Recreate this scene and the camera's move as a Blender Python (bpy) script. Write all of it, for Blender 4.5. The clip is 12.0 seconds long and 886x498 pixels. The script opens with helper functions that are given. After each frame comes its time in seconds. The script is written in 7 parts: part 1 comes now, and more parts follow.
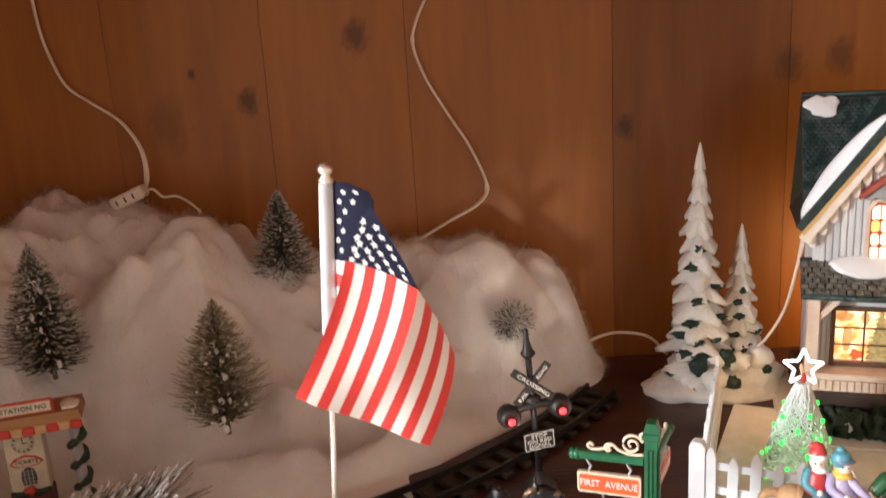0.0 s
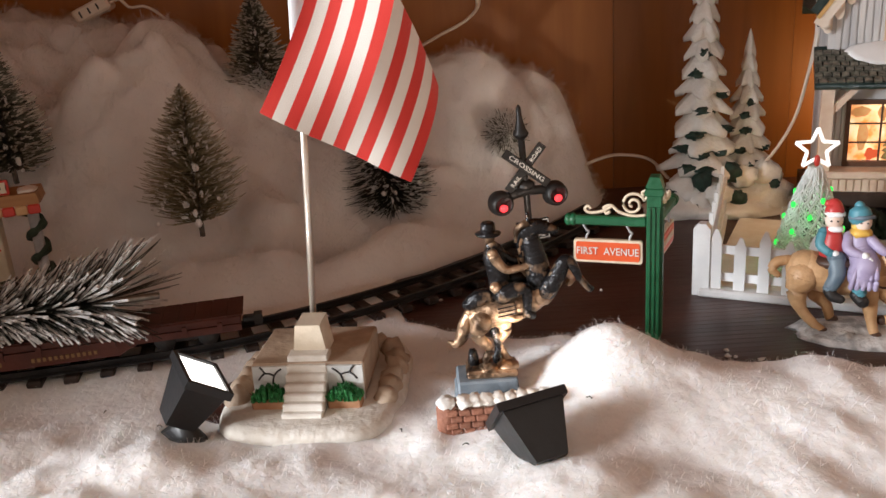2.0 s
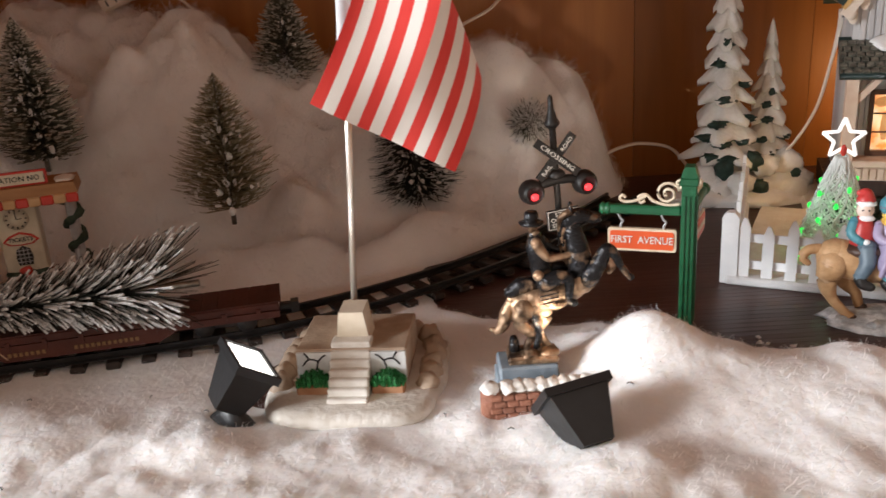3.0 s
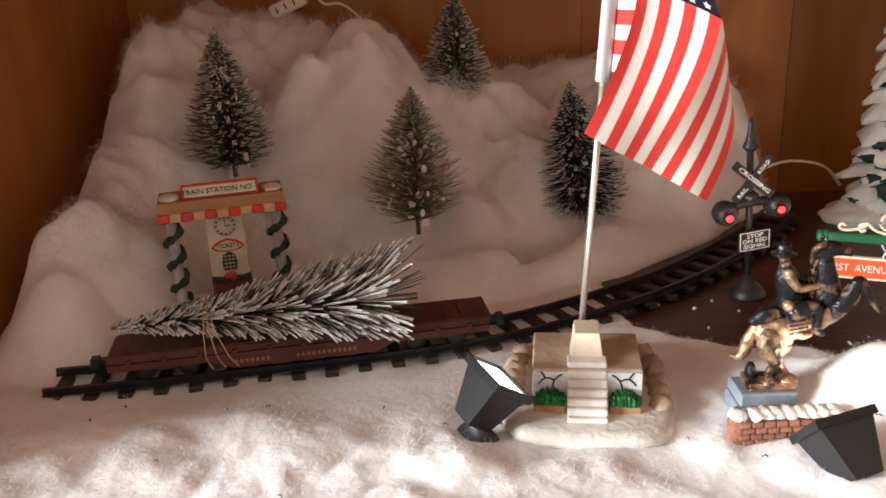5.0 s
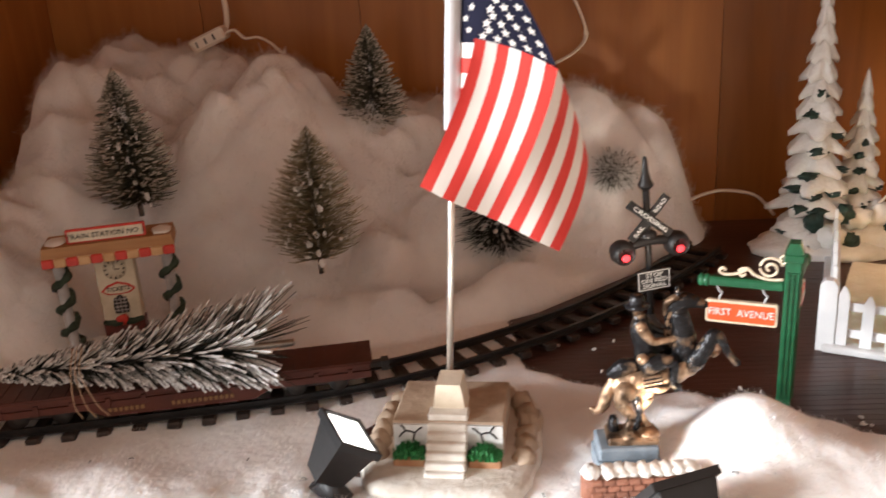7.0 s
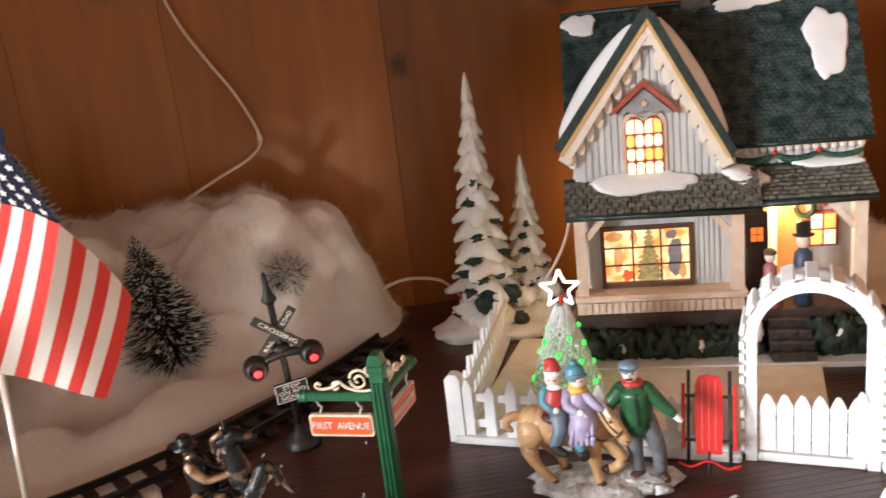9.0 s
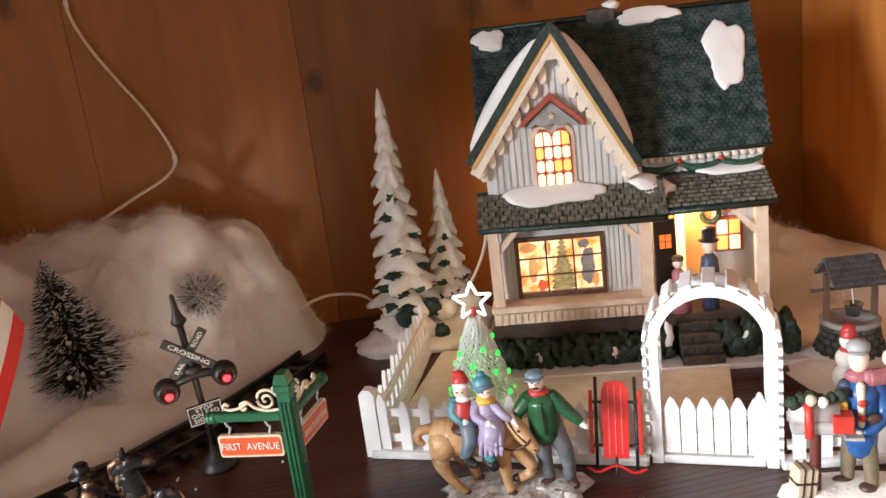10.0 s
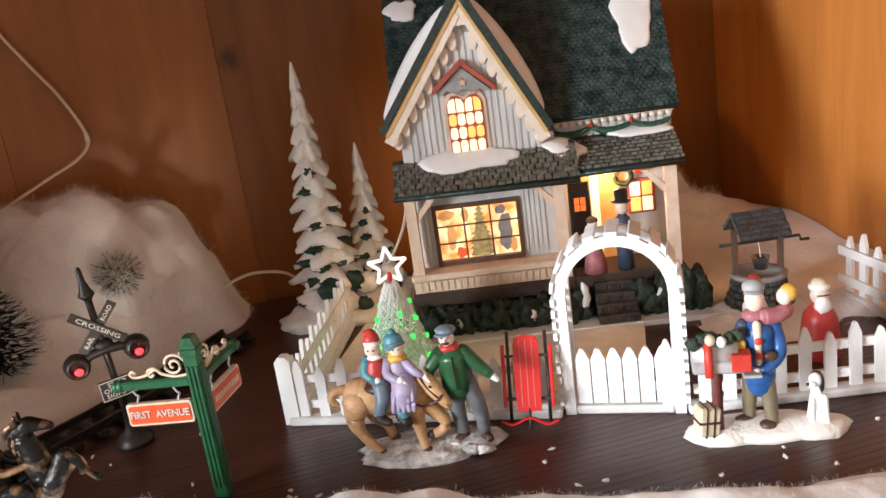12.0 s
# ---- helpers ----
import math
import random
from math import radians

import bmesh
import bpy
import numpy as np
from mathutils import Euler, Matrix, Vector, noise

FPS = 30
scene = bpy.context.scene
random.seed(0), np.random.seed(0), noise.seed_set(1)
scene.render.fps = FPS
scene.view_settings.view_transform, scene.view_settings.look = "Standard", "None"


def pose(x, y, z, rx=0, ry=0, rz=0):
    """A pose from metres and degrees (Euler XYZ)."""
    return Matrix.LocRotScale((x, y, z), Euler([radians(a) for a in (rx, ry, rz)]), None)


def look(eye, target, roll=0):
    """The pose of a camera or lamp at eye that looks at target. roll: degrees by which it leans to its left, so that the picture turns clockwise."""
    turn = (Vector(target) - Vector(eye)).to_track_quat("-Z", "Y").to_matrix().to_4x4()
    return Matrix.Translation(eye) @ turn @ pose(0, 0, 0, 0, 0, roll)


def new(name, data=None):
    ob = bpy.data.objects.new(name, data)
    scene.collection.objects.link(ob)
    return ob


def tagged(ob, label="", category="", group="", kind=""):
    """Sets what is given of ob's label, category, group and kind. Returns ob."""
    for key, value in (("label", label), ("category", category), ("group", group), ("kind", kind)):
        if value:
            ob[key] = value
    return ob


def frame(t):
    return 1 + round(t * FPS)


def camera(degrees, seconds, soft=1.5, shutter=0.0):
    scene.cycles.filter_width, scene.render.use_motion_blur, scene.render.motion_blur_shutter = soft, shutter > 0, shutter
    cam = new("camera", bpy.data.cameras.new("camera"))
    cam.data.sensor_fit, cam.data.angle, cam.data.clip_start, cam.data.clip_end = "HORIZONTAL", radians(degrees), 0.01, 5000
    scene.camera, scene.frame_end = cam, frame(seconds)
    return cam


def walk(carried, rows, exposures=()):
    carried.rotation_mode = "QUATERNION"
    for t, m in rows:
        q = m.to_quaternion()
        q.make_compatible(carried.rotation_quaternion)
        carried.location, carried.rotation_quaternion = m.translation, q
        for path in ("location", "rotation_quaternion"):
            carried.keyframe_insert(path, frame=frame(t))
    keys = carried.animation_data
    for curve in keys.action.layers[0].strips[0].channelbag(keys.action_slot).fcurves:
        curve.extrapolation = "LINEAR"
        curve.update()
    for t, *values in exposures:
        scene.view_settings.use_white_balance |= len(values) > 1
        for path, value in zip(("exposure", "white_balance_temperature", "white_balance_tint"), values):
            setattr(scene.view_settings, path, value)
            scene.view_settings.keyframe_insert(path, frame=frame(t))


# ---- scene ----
cam = camera(54.5, 12.0, shutter=0.4)
METRES, EYE, TILT, LEAN, TURN = 0.5, 0.28, -14.5, 3.3, 0.0
ROWS = [
    (0.0, 0.0, 0.0, 0.0, 0.0, 0.0, -0.0),
    (0.5, 0.0158, 0.0294, -0.0738, -0.07, -0.86, 0.25),
    (1.0, 0.0188, 0.0638, -0.1324, -0.18, -2.33, 0.38),
    (1.5, 0.0215, 0.0685, -0.1631, -0.17, -3.18, 0.43),
    (2.0, 0.0112, 0.0684, -0.1823, -0.21, -4.0, 0.45),
    (2.5, 0.0087, 0.0617, -0.1752, -0.29, -4.57, 0.44),
    (3.0, -0.0264, 0.0557, -0.1795, -0.34, -4.89, 0.37),
    (3.5, -0.0761, 0.0437, -0.1785, -0.28, -5.15, 0.15),
    (5.5, -0.2272, 0.0393, -0.148, 2.63, -5.57, -1.46),
    (6.0, -0.1924, 0.0489, -0.1432, 3.3, -5.46, -1.37),
    (6.5, -0.1338, 0.0557, -0.133, 3.25, -5.3, -1.11),
    (7.0, -0.0714, 0.062, -0.1156, 3.02, -4.9, -0.7),
    (7.5, 0.0042, 0.059, -0.0843, 1.21, -4.1, 1.17),
    (9.5, 0.225, 0.0454, -0.0612, -8.21, -0.87, 5.42),
    (10.0, 0.2343, 0.0377, -0.0626, -9.74, -0.82, 6.25),
    (10.5, 0.238, 0.0401, -0.0675, -10.84, -0.76, 6.69),
    (11.0, 0.2473, 0.0341, -0.0766, -11.72, -0.79, 6.95),
    (11.5, 0.2605, 0.0319, -0.1004, -12.49, -1.04, 7.55),
    (12.0, 0.2695, 0.0266, -0.1078, -13.13, -1.3, 8.13),
]
walk(cam, [(t, pose(0, 0, EYE, TILT, LEAN, TURN) @ pose(METRES * x, METRES * y, METRES * z, 90 + pitch, roll, yaw)) for t, x, y, z, yaw, pitch, roll in ROWS],
     [(0.0, 0.3), (1.0, 0.0), (1.5, -0.2), (2.5, -0.4), (3.5, -0.3), (5.5, 0.15), (6.5, 0.2), (7.5, 0.15), (9.5, 0.0), (12.0, -0.1)])


# ---- light ----
world = bpy.data.worlds.new("room_light")
world.use_nodes = True
scene.world = world
world.node_tree.nodes["Background"].inputs[0].default_value = (1.0, 0.77, 0.62, 1)
world.node_tree.nodes["Background"].inputs[1].default_value = 0.70


def area_lamp(name, eye, target, sx, sy, watts, colour):
    d = bpy.data.lights.new(name, "AREA")
    d.shape, d.size, d.size_y, d.energy, d.color = "RECTANGLE", sx, sy, watts, colour
    ob = new(name, d)
    ob.matrix_world = look(eye, target)
    return ob


def point_lamp(name, at, watts, colour, r=0.004):
    d = bpy.data.lights.new(name, "POINT")
    d.energy, d.color, d.shadow_soft_size = watts, colour, r
    ob = new(name, d)
    ob.location = at
    return ob


# daylight from the room's window, ahead of the shelf and to its left
area_lamp("window_light", (-2.60, -0.67, 0.56), (0.25, 0.42, 0.10), 1.05, 0.90, 215.0, (0.94, 0.97, 1.0))


def spot_lamp(name, eye, target, watts, colour, spread, blend=0.6):
    d = bpy.data.lights.new(name, "SPOT")
    d.energy, d.color, d.spot_size, d.spot_blend, d.shadow_soft_size = watts, colour, radians(spread), blend, 0.004
    ob = new(name, d)
    ob.matrix_world = look(eye, target)
    return ob


# ---- materials ----
def mat(name, col, rough=0.6, col2=None, scale=60.0, bump=0.0, bscale=300.0, metal=0.0, detail=4.0, stretch=(1, 1, 1), contrast=(0.35, 0.65),
        emit=None, power=0.0, coat=0.0, sheen=0.0, trans=0.0, spec=0.5, vary=0.0, dist=0.002, fine=0.0):
    m = bpy.data.materials.new(name)
    m.use_nodes = True
    nt = m.node_tree
    p = nt.nodes["Principled BSDF"]
    p.inputs["Roughness"].default_value = rough
    p.inputs["Metallic"].default_value = metal
    p.inputs["Coat Weight"].default_value = coat
    p.inputs["Sheen Weight"].default_value = sheen
    p.inputs["Transmission Weight"].default_value = trans
    p.inputs["Specular IOR Level"].default_value = spec
    p.inputs["Base Color"].default_value = (*col, 1)
    tc = nt.nodes.new("ShaderNodeTexCoord")
    mp = nt.nodes.new("ShaderNodeMapping")
    mp.inputs["Scale"].default_value = stretch
    nt.links.new(tc.outputs["Object"], mp.inputs[0])
    if col2:
        nz = nt.nodes.new("ShaderNodeTexNoise")
        nz.inputs["Scale"].default_value, nz.inputs["Detail"].default_value = scale, detail
        nt.links.new(mp.outputs[0], nz.inputs["Vector"])
        rp = nt.nodes.new("ShaderNodeValToRGB")
        rp.color_ramp.elements[0].position, rp.color_ramp.elements[1].position = contrast
        rp.color_ramp.elements[0].color, rp.color_ramp.elements[1].color = (*col, 1), (*col2, 1)
        nt.links.new(nz.outputs[0], rp.inputs[0])
        out = rp.outputs[0]
        if fine:
            n3 = nt.nodes.new("ShaderNodeTexNoise")
            n3.inputs["Scale"].default_value, n3.inputs["Detail"].default_value = scale * 7, 5
            nt.links.new(mp.outputs[0], n3.inputs["Vector"])
            mr = nt.nodes.new("ShaderNodeMapRange")
            mr.inputs[3].default_value, mr.inputs[4].default_value = 1 - fine, 1 + fine
            nt.links.new(n3.outputs[0], mr.inputs[0])
            mx = nt.nodes.new("ShaderNodeVectorMath")
            mx.operation = "SCALE"
            nt.links.new(out, mx.inputs[0])
            nt.links.new(mr.outputs[0], mx.inputs["Scale"])
            out = mx.outputs[0]
        if vary:
            oi = nt.nodes.new("ShaderNodeObjectInfo")
            mr = nt.nodes.new("ShaderNodeMapRange")
            mr.inputs[3].default_value, mr.inputs[4].default_value = 1 - vary, 1 + vary
            nt.links.new(oi.outputs["Random"], mr.inputs[0])
            mx = nt.nodes.new("ShaderNodeVectorMath")
            mx.operation = "SCALE"
            nt.links.new(out, mx.inputs[0])
            nt.links.new(mr.outputs[0], mx.inputs["Scale"])
            out = mx.outputs[0]
        nt.links.new(out, p.inputs["Base Color"])
    if bump:
        n2 = nt.nodes.new("ShaderNodeTexNoise")
        n2.inputs["Scale"].default_value, n2.inputs["Detail"].default_value = bscale, 6
        nt.links.new(mp.outputs[0], n2.inputs["Vector"])
        bp = nt.nodes.new("ShaderNodeBump")
        bp.inputs["Strength"].default_value, bp.inputs["Distance"].default_value = bump, dist
        nt.links.new(n2.outputs[0], bp.inputs["Height"])
        nt.links.new(bp.outputs[0], p.inputs["Normal"])
    if emit:
        p.inputs["Emission Color"].default_value = (*emit, 1)
        p.inputs["Emission Strength"].default_value = power
    return m


def pine_panel(name, seed, knots, tone=1.0):
    """Varnished knotty pine: boards of slightly different tone, long grain, dark knots (x, z, size). tone: light or
    shade mixed into the colour.
    """
    m = mat(name, (0.30, 0.098, 0.022), 0.40, coat=0.10, spec=0.28)
    nt = m.node_tree
    p = nt.nodes["Principled BSDF"]
    tc = nt.nodes.new("ShaderNodeTexCoord")

    def node(kind, **kw):
        n = nt.nodes.new(kind)
        for k, v in kw.items():
            n.inputs[k].default_value = v
        return n

    mp = node("ShaderNodeMapping", Scale=(1, 1, 0.09), Location=(seed, 0, 0))
    nt.links.new(tc.outputs["Object"], mp.inputs[0])
    grain = node("ShaderNodeTexNoise", Scale=75.0, Detail=7.0, Distortion=0.6)
    nt.links.new(mp.outputs[0], grain.inputs["Vector"])
    big = node("ShaderNodeTexNoise", Scale=9.0, Detail=3.0, Distortion=0.4)
    nt.links.new(mp.outputs[0], big.inputs["Vector"])
    mix = nt.nodes.new("ShaderNodeMix")
    mix.inputs[0].default_value = 0.6
    nt.links.new(grain.outputs[0], mix.inputs[2])
    nt.links.new(big.outputs[0], mix.inputs[3])
    rp = nt.nodes.new("ShaderNodeValToRGB")
    rp.color_ramp.elements[0].position, rp.color_ramp.elements[1].position = 0.30, 0.70
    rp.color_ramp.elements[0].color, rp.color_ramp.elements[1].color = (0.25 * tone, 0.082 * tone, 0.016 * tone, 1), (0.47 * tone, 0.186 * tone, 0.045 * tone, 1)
    nt.links.new(mix.outputs[0], rp.inputs[0])
    out = rp.outputs[0]
    oi = nt.nodes.new("ShaderNodeObjectInfo")
    mr = nt.nodes.new("ShaderNodeMapRange")
    mr.inputs[3].default_value, mr.inputs[4].default_value = 0.78, 1.16
    nt.links.new(oi.outputs["Random"], mr.inputs[0])
    mx = nt.nodes.new("ShaderNodeVectorMath")
    mx.operation = "SCALE"
    nt.links.new(out, mx.inputs[0])
    nt.links.new(mr.outputs[0], mx.inputs["Scale"])
    out = mx.outputs[0]
    for kx, kz, ks, dark in knots:
        sub = node("ShaderNodeMapping", Location=(-kx / ks, 0, -kz / (ks * 1.35)), Scale=(1 / ks, 0, 1 / (ks * 1.35)))
        nt.links.new(tc.outputs["Object"], sub.inputs[0])
        wob = node("ShaderNodeTexNoise", Scale=2.2, Detail=3.0)
        nt.links.new(sub.outputs[0], wob.inputs["Vector"])
        ln = nt.nodes.new("ShaderNodeVectorMath")
        ln.operation = "LENGTH"
        nt.links.new(sub.outputs[0], ln.inputs[0])
        add = nt.nodes.new("ShaderNodeMath")
        add.operation = "ADD"
        nt.links.new(ln.outputs["Value"], add.inputs[0])
        nt.links.new(wob.outputs[0], add.inputs[1])
        kr = nt.nodes.new("ShaderNodeMapRange")
        kr.inputs[1].default_value, kr.inputs[2].default_value, kr.inputs[3].default_value, kr.inputs[4].default_value = 0.85, 1.5, dark, 0.0
        nt.links.new(add.outputs[0], kr.inputs[0])
        cm = nt.nodes.new("ShaderNodeMix")
        cm.data_type = "RGBA"
        cm.inputs[7].default_value = (0.055, 0.020, 0.008, 1)
        nt.links.new(kr.outputs[0], cm.inputs[0])
        nt.links.new(out, cm.inputs[6])
        out = cm.outputs[2]
    nt.links.new(out, p.inputs["Base Color"])
    bp = nt.nodes.new("ShaderNodeBump")
    bp.inputs["Strength"].default_value, bp.inputs["Distance"].default_value = 0.25, 0.0006
    nt.links.new(grain.outputs[0], bp.inputs["Height"])
    nt.links.new(bp.outputs[0], p.inputs["Normal"])
    return m


COTTON = mat("cotton_wool", (0.80, 0.77, 0.76), 1.0, (0.90, 0.88, 0.87), 22, bump=0.28, bscale=230, sheen=0.3, spec=0.0, dist=0.003)
cp_ = COTTON.node_tree.nodes["Principled BSDF"]
cp_.inputs["Subsurface Weight"].default_value = 0.5
cp_.inputs["Subsurface Radius"].default_value = (1.0, 0.85, 0.75)
cp_.inputs["Subsurface Scale"].default_value = 0.008
BOARD = mat("dark_stained_board", (0.040, 0.014, 0.010), 0.36, (0.075, 0.028, 0.020), 30, bump=0.15, bscale=240, stretch=(0.1, 1, 1), fine=0.3)
BLACK = mat("black_plastic", (0.010, 0.010, 0.011), 0.38, (0.020, 0.019, 0.019), 90, bump=0.1)
BLACKMATT = mat("black_painted_metal", (0.012, 0.011, 0.011), 0.45, (0.028, 0.025, 0.024), 120, bump=0.15)
WHITEP = mat("white_painted_resin", (0.78, 0.80, 0.82), 0.5, (0.86, 0.87, 0.88), 70, bump=0.2, bscale=500)
CORD = mat("ivory_cord", (0.72, 0.64, 0.55), 0.5, (0.80, 0.72, 0.63), 50)
RESINSNOW = mat("painted_resin_snow", (0.76, 0.73, 0.68), 0.65, (0.86, 0.85, 0.82), 90, bump=0.4, bscale=330)
GREENP = mat("green_enamel", (0.008, 0.075, 0.030), 0.35, (0.016, 0.120, 0.052), 120, bump=0.2, bscale=500)
IVORY = mat("ivory_enamel", (0.62, 0.50, 0.36), 0.45, (0.74, 0.63, 0.48), 200)


# ---- mesh tools ----
class Build:
    """Collects faces for one mesh; each call adds a closed form. i is the material's slot."""

    def __init__(self):
        self.v, self.f, self.m, self.s = [], [], [], []

    def add(self, verts, faces, i=0, smooth=False):
        o = len(self.v)
        self.v += [tuple(p) for p in verts]
        for q in faces:
            self.f.append([o + k for k in q])
            self.m.append(i)
            self.s.append(smooth)
        return self

    def box(self, x0, y0, z0, x1, y1, z1, i=0, b=0.0, m=None):
        """A box, its edges bevelled by b."""
        if b <= 0:
            vs = [(x, y, z) for z in (z0, z1) for y in (y0, y1) for x in (x0, x1)]
            fs = [(0, 2, 3, 1), (4, 5, 7, 6), (0, 1, 5, 4), (2, 6, 7, 3), (0, 4, 6, 2), (1, 3, 7, 5)]
        else:
            bm = bmesh.new()
            bmesh.ops.create_cube(bm, size=1, matrix=Matrix.LocRotScale(((x0 + x1) / 2, (y0 + y1) / 2, (z0 + z1) / 2), None, (x1 - x0, y1 - y0, z1 - z0)))
            bmesh.ops.bevel(bm, geom=bm.edges[:], offset=b, segments=1, affect="EDGES")
            bm.verts.index_update()
            vs, fs = [v.co.copy() for v in bm.verts], [[v.index for v in f.verts] for f in bm.faces]
            bm.free()
        if m is not None:
            vs = [m @ Vector(p) for p in vs]
        return self.add(vs, fs, i)

    def prism(self, pts, y0, y1, i=0, m=None):
        """A polygon in x, z, drawn out from y0 to y1."""
        n = len(pts)
        vs = [(x, y0, z) for x, z in pts] + [(x, y1, z) for x, z in pts]
        fs = [list(range(n)), list(range(2 * n - 1, n - 1, -1))] + [(k, n + k, n + (k + 1) % n, (k + 1) % n) for k in range(n)]
        if m is not None:
            vs = [m @ Vector(p) for p in vs]
        return self.add(vs, fs, i)

    def tube(self, pts, r, i=0, n=8, flat=1.0, smooth=True):
        """A tube along points; r is a radius or one for each point."""
        pts = [Vector(p) for p in pts]
        rs = r if isinstance(r, (list, tuple)) else [r] * len(pts)
        vs, fs, up = [], [], Vector((0.03, 0.05, 1)).normalized()
        for k, p in enumerate(pts):
            d = (pts[min(k + 1, len(pts) - 1)] - pts[max(k - 1, 0)]).normalized()
            a = d.cross(up)
            if a.length < 1e-3:
                a = d.cross(Vector((1, 0, 0)))
            a.normalize()
            b = a.cross(d).normalized()
            for j in range(n):
                w = 2 * math.pi * j / n
                vs.append(p + (a * math.cos(w) + b * math.sin(w) * flat) * rs[k])
        for k in range(len(pts) - 1):
            fs += [(k * n + j, k * n + (j + 1) % n, (k + 1) * n + (j + 1) % n, (k + 1) * n + j) for j in range(n)]
        fs += [list(range(n - 1, -1, -1)), [(len(pts) - 1) * n + j for j in range(n)]]
        return self.add(vs, fs, i, smooth)

    def lathe(self, prof, at=(0, 0, 0), i=0, n=16, smooth=True, m=None):
        """Turns (radius, z) pairs about the upright axis."""
        vs, fs = [], []
        for r, z in prof:
            vs += [Vector((at[0] + r * math.cos(2 * math.pi * j / n), at[1] + r * math.sin(2 * math.pi * j / n), at[2] + z)) for j in range(n)]
        for k in range(len(prof) - 1):
            fs += [(k * n + j, k * n + (j + 1) % n, (k + 1) * n + (j + 1) % n, (k + 1) * n + j) for j in range(n)]
        fs += [list(range(n - 1, -1, -1)), [(len(prof) - 1) * n + j for j in range(n)]]
        if m is not None:
            vs = [m @ p for p in vs]
        return self.add(vs, fs, i, smooth)

    def blob(self, c, r, i=0, n=12, rough=0.0, seed=0, rot=None):
        """An uneven ellipsoid."""
        rr = r if isinstance(r, (list, tuple)) else (r, r, r)
        vs, fs, k = [], [], n // 2 + 1
        vs.append(Vector((0, 0, -rr[2])))
        for a in range(1, k):
            th = math.pi * a / k
            for j in range(n):
                w = 2 * math.pi * j / n
                p = Vector((math.sin(th) * math.cos(w), math.sin(th) * math.sin(w), -math.cos(th)))
                if rough:
                    p *= 1 + rough * noise.noise(p * 1.7 + Vector((seed * 3.1, seed, -seed)))
                vs.append(Vector((p.x * rr[0], p.y * rr[1], p.z * rr[2])))
        vs.append(Vector((0, 0, rr[2])))
        fs += [(0, 1 + (j + 1) % n, 1 + j) for j in range(n)]
        for a in range(k - 2):
            o = 1 + a * n
            fs += [(o + j, o + (j + 1) % n, o + n + (j + 1) % n, o + n + j) for j in range(n)]
        o, t = 1 + (k - 2) * n, len(vs) - 1
        fs += [(o + j, o + (j + 1) % n, t) for j in range(n)]
        if rot:
            e = Euler([radians(q) for q in rot]).to_matrix()
            vs = [e @ p for p in vs]
        return self.add([p + Vector(c) for p in vs], fs, i, True)

    def mesh(self, name, mats):
        me = bpy.data.meshes.new(name)
        me.from_pydata(self.v, [], self.f)
        for x in mats if isinstance(mats, (list, tuple)) else [mats]:
            me.materials.append(x)
        me.polygons.foreach_set("material_index", self.m)
        me.polygons.foreach_set("use_smooth", self.s)
        me.update()
        return me


def thing(name, label, category, m=None, group="", kind="", build=None, mats=None):
    ob = new(name, build.mesh(name, mats) if build else None)
    if m is not None:
        ob.matrix_world = m
    return tagged(ob, label, category, group, kind)


def part(name, build, mats, parent, label="", at=None):
    ob = new(name, build if isinstance(build, bpy.types.Mesh) else build.mesh(name, mats))
    ob.parent = parent
    if at is not None:
        ob.matrix_basis = at
    return tagged(ob, label)


def smooth_path(pts, per=8):
    """Points of a rounded line through the points given."""
    ps = [Vector(p) for p in pts]
    ps = [ps[0] * 2 - ps[1]] + ps + [ps[-1] * 2 - ps[-2]]
    out = []
    for k in range(1, len(ps) - 2):
        a, b, c, d = ps[k - 1], ps[k], ps[k + 1], ps[k + 2]
        for j in range(per):
            t = j / per
            out.append(0.5 * (2 * b + (c - a) * t + (2 * a - 5 * b + 4 * c - d) * t * t + (3 * b - a - 3 * c + d) * t ** 3))
    return out + [ps[-2]]


def lerp(x, xs, ys):
    return float(np.interp(x, xs, ys))


# ---- setting: the shelf's wooden box ----
LEFT, RIGHT, BACK, FRONT, TOP = -0.385, 0.552, 0.69, 0.245, 0.43
KNOTS = [(-0.069, 0.277, 0.0125, 0.75), (-0.158, 0.231, 0.0105, 0.75), (0.141, 0.194, 0.0095, 0.85), (-0.20, 0.255, 0.004, 0.8), (0.27, 0.236, 0.014, 0.6), (0.31, 0.24, 0.014, 0.6),
         (-0.225, 0.215, 0.022, 0.35)]
# one wood: the back's shade and the sides' light are in its colour
PINE = pine_panel("varnished_pine_shaded", 0.0, KNOTS, 0.78)
PINESIDE = pine_panel("varnished_pine_lit", 3.7, [], 1.1)
wall = thing("wall_back", "varnished knotty pine boards closing the shelf", "wall", kind="structure")
# unseen, added so that no light comes through the gaps between planks
thing("wall_backing", "unseen board added to keep light out of the plank seams", "wall", kind="structure", build=Build().box(LEFT - 0.02, BACK + 0.0155, -0.02, RIGHT + 0.02, BACK + 0.025, TOP), mats=PINESIDE)
seams = [LEFT - 0.02, -0.265, -0.142, -0.03, 0.131, 0.27, 0.40, RIGHT + 0.02]
for k in range(len(seams) - 1):
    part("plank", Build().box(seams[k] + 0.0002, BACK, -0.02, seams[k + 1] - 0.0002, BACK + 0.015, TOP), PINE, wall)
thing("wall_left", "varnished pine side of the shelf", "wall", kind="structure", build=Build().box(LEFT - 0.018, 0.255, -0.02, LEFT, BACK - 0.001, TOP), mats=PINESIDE)
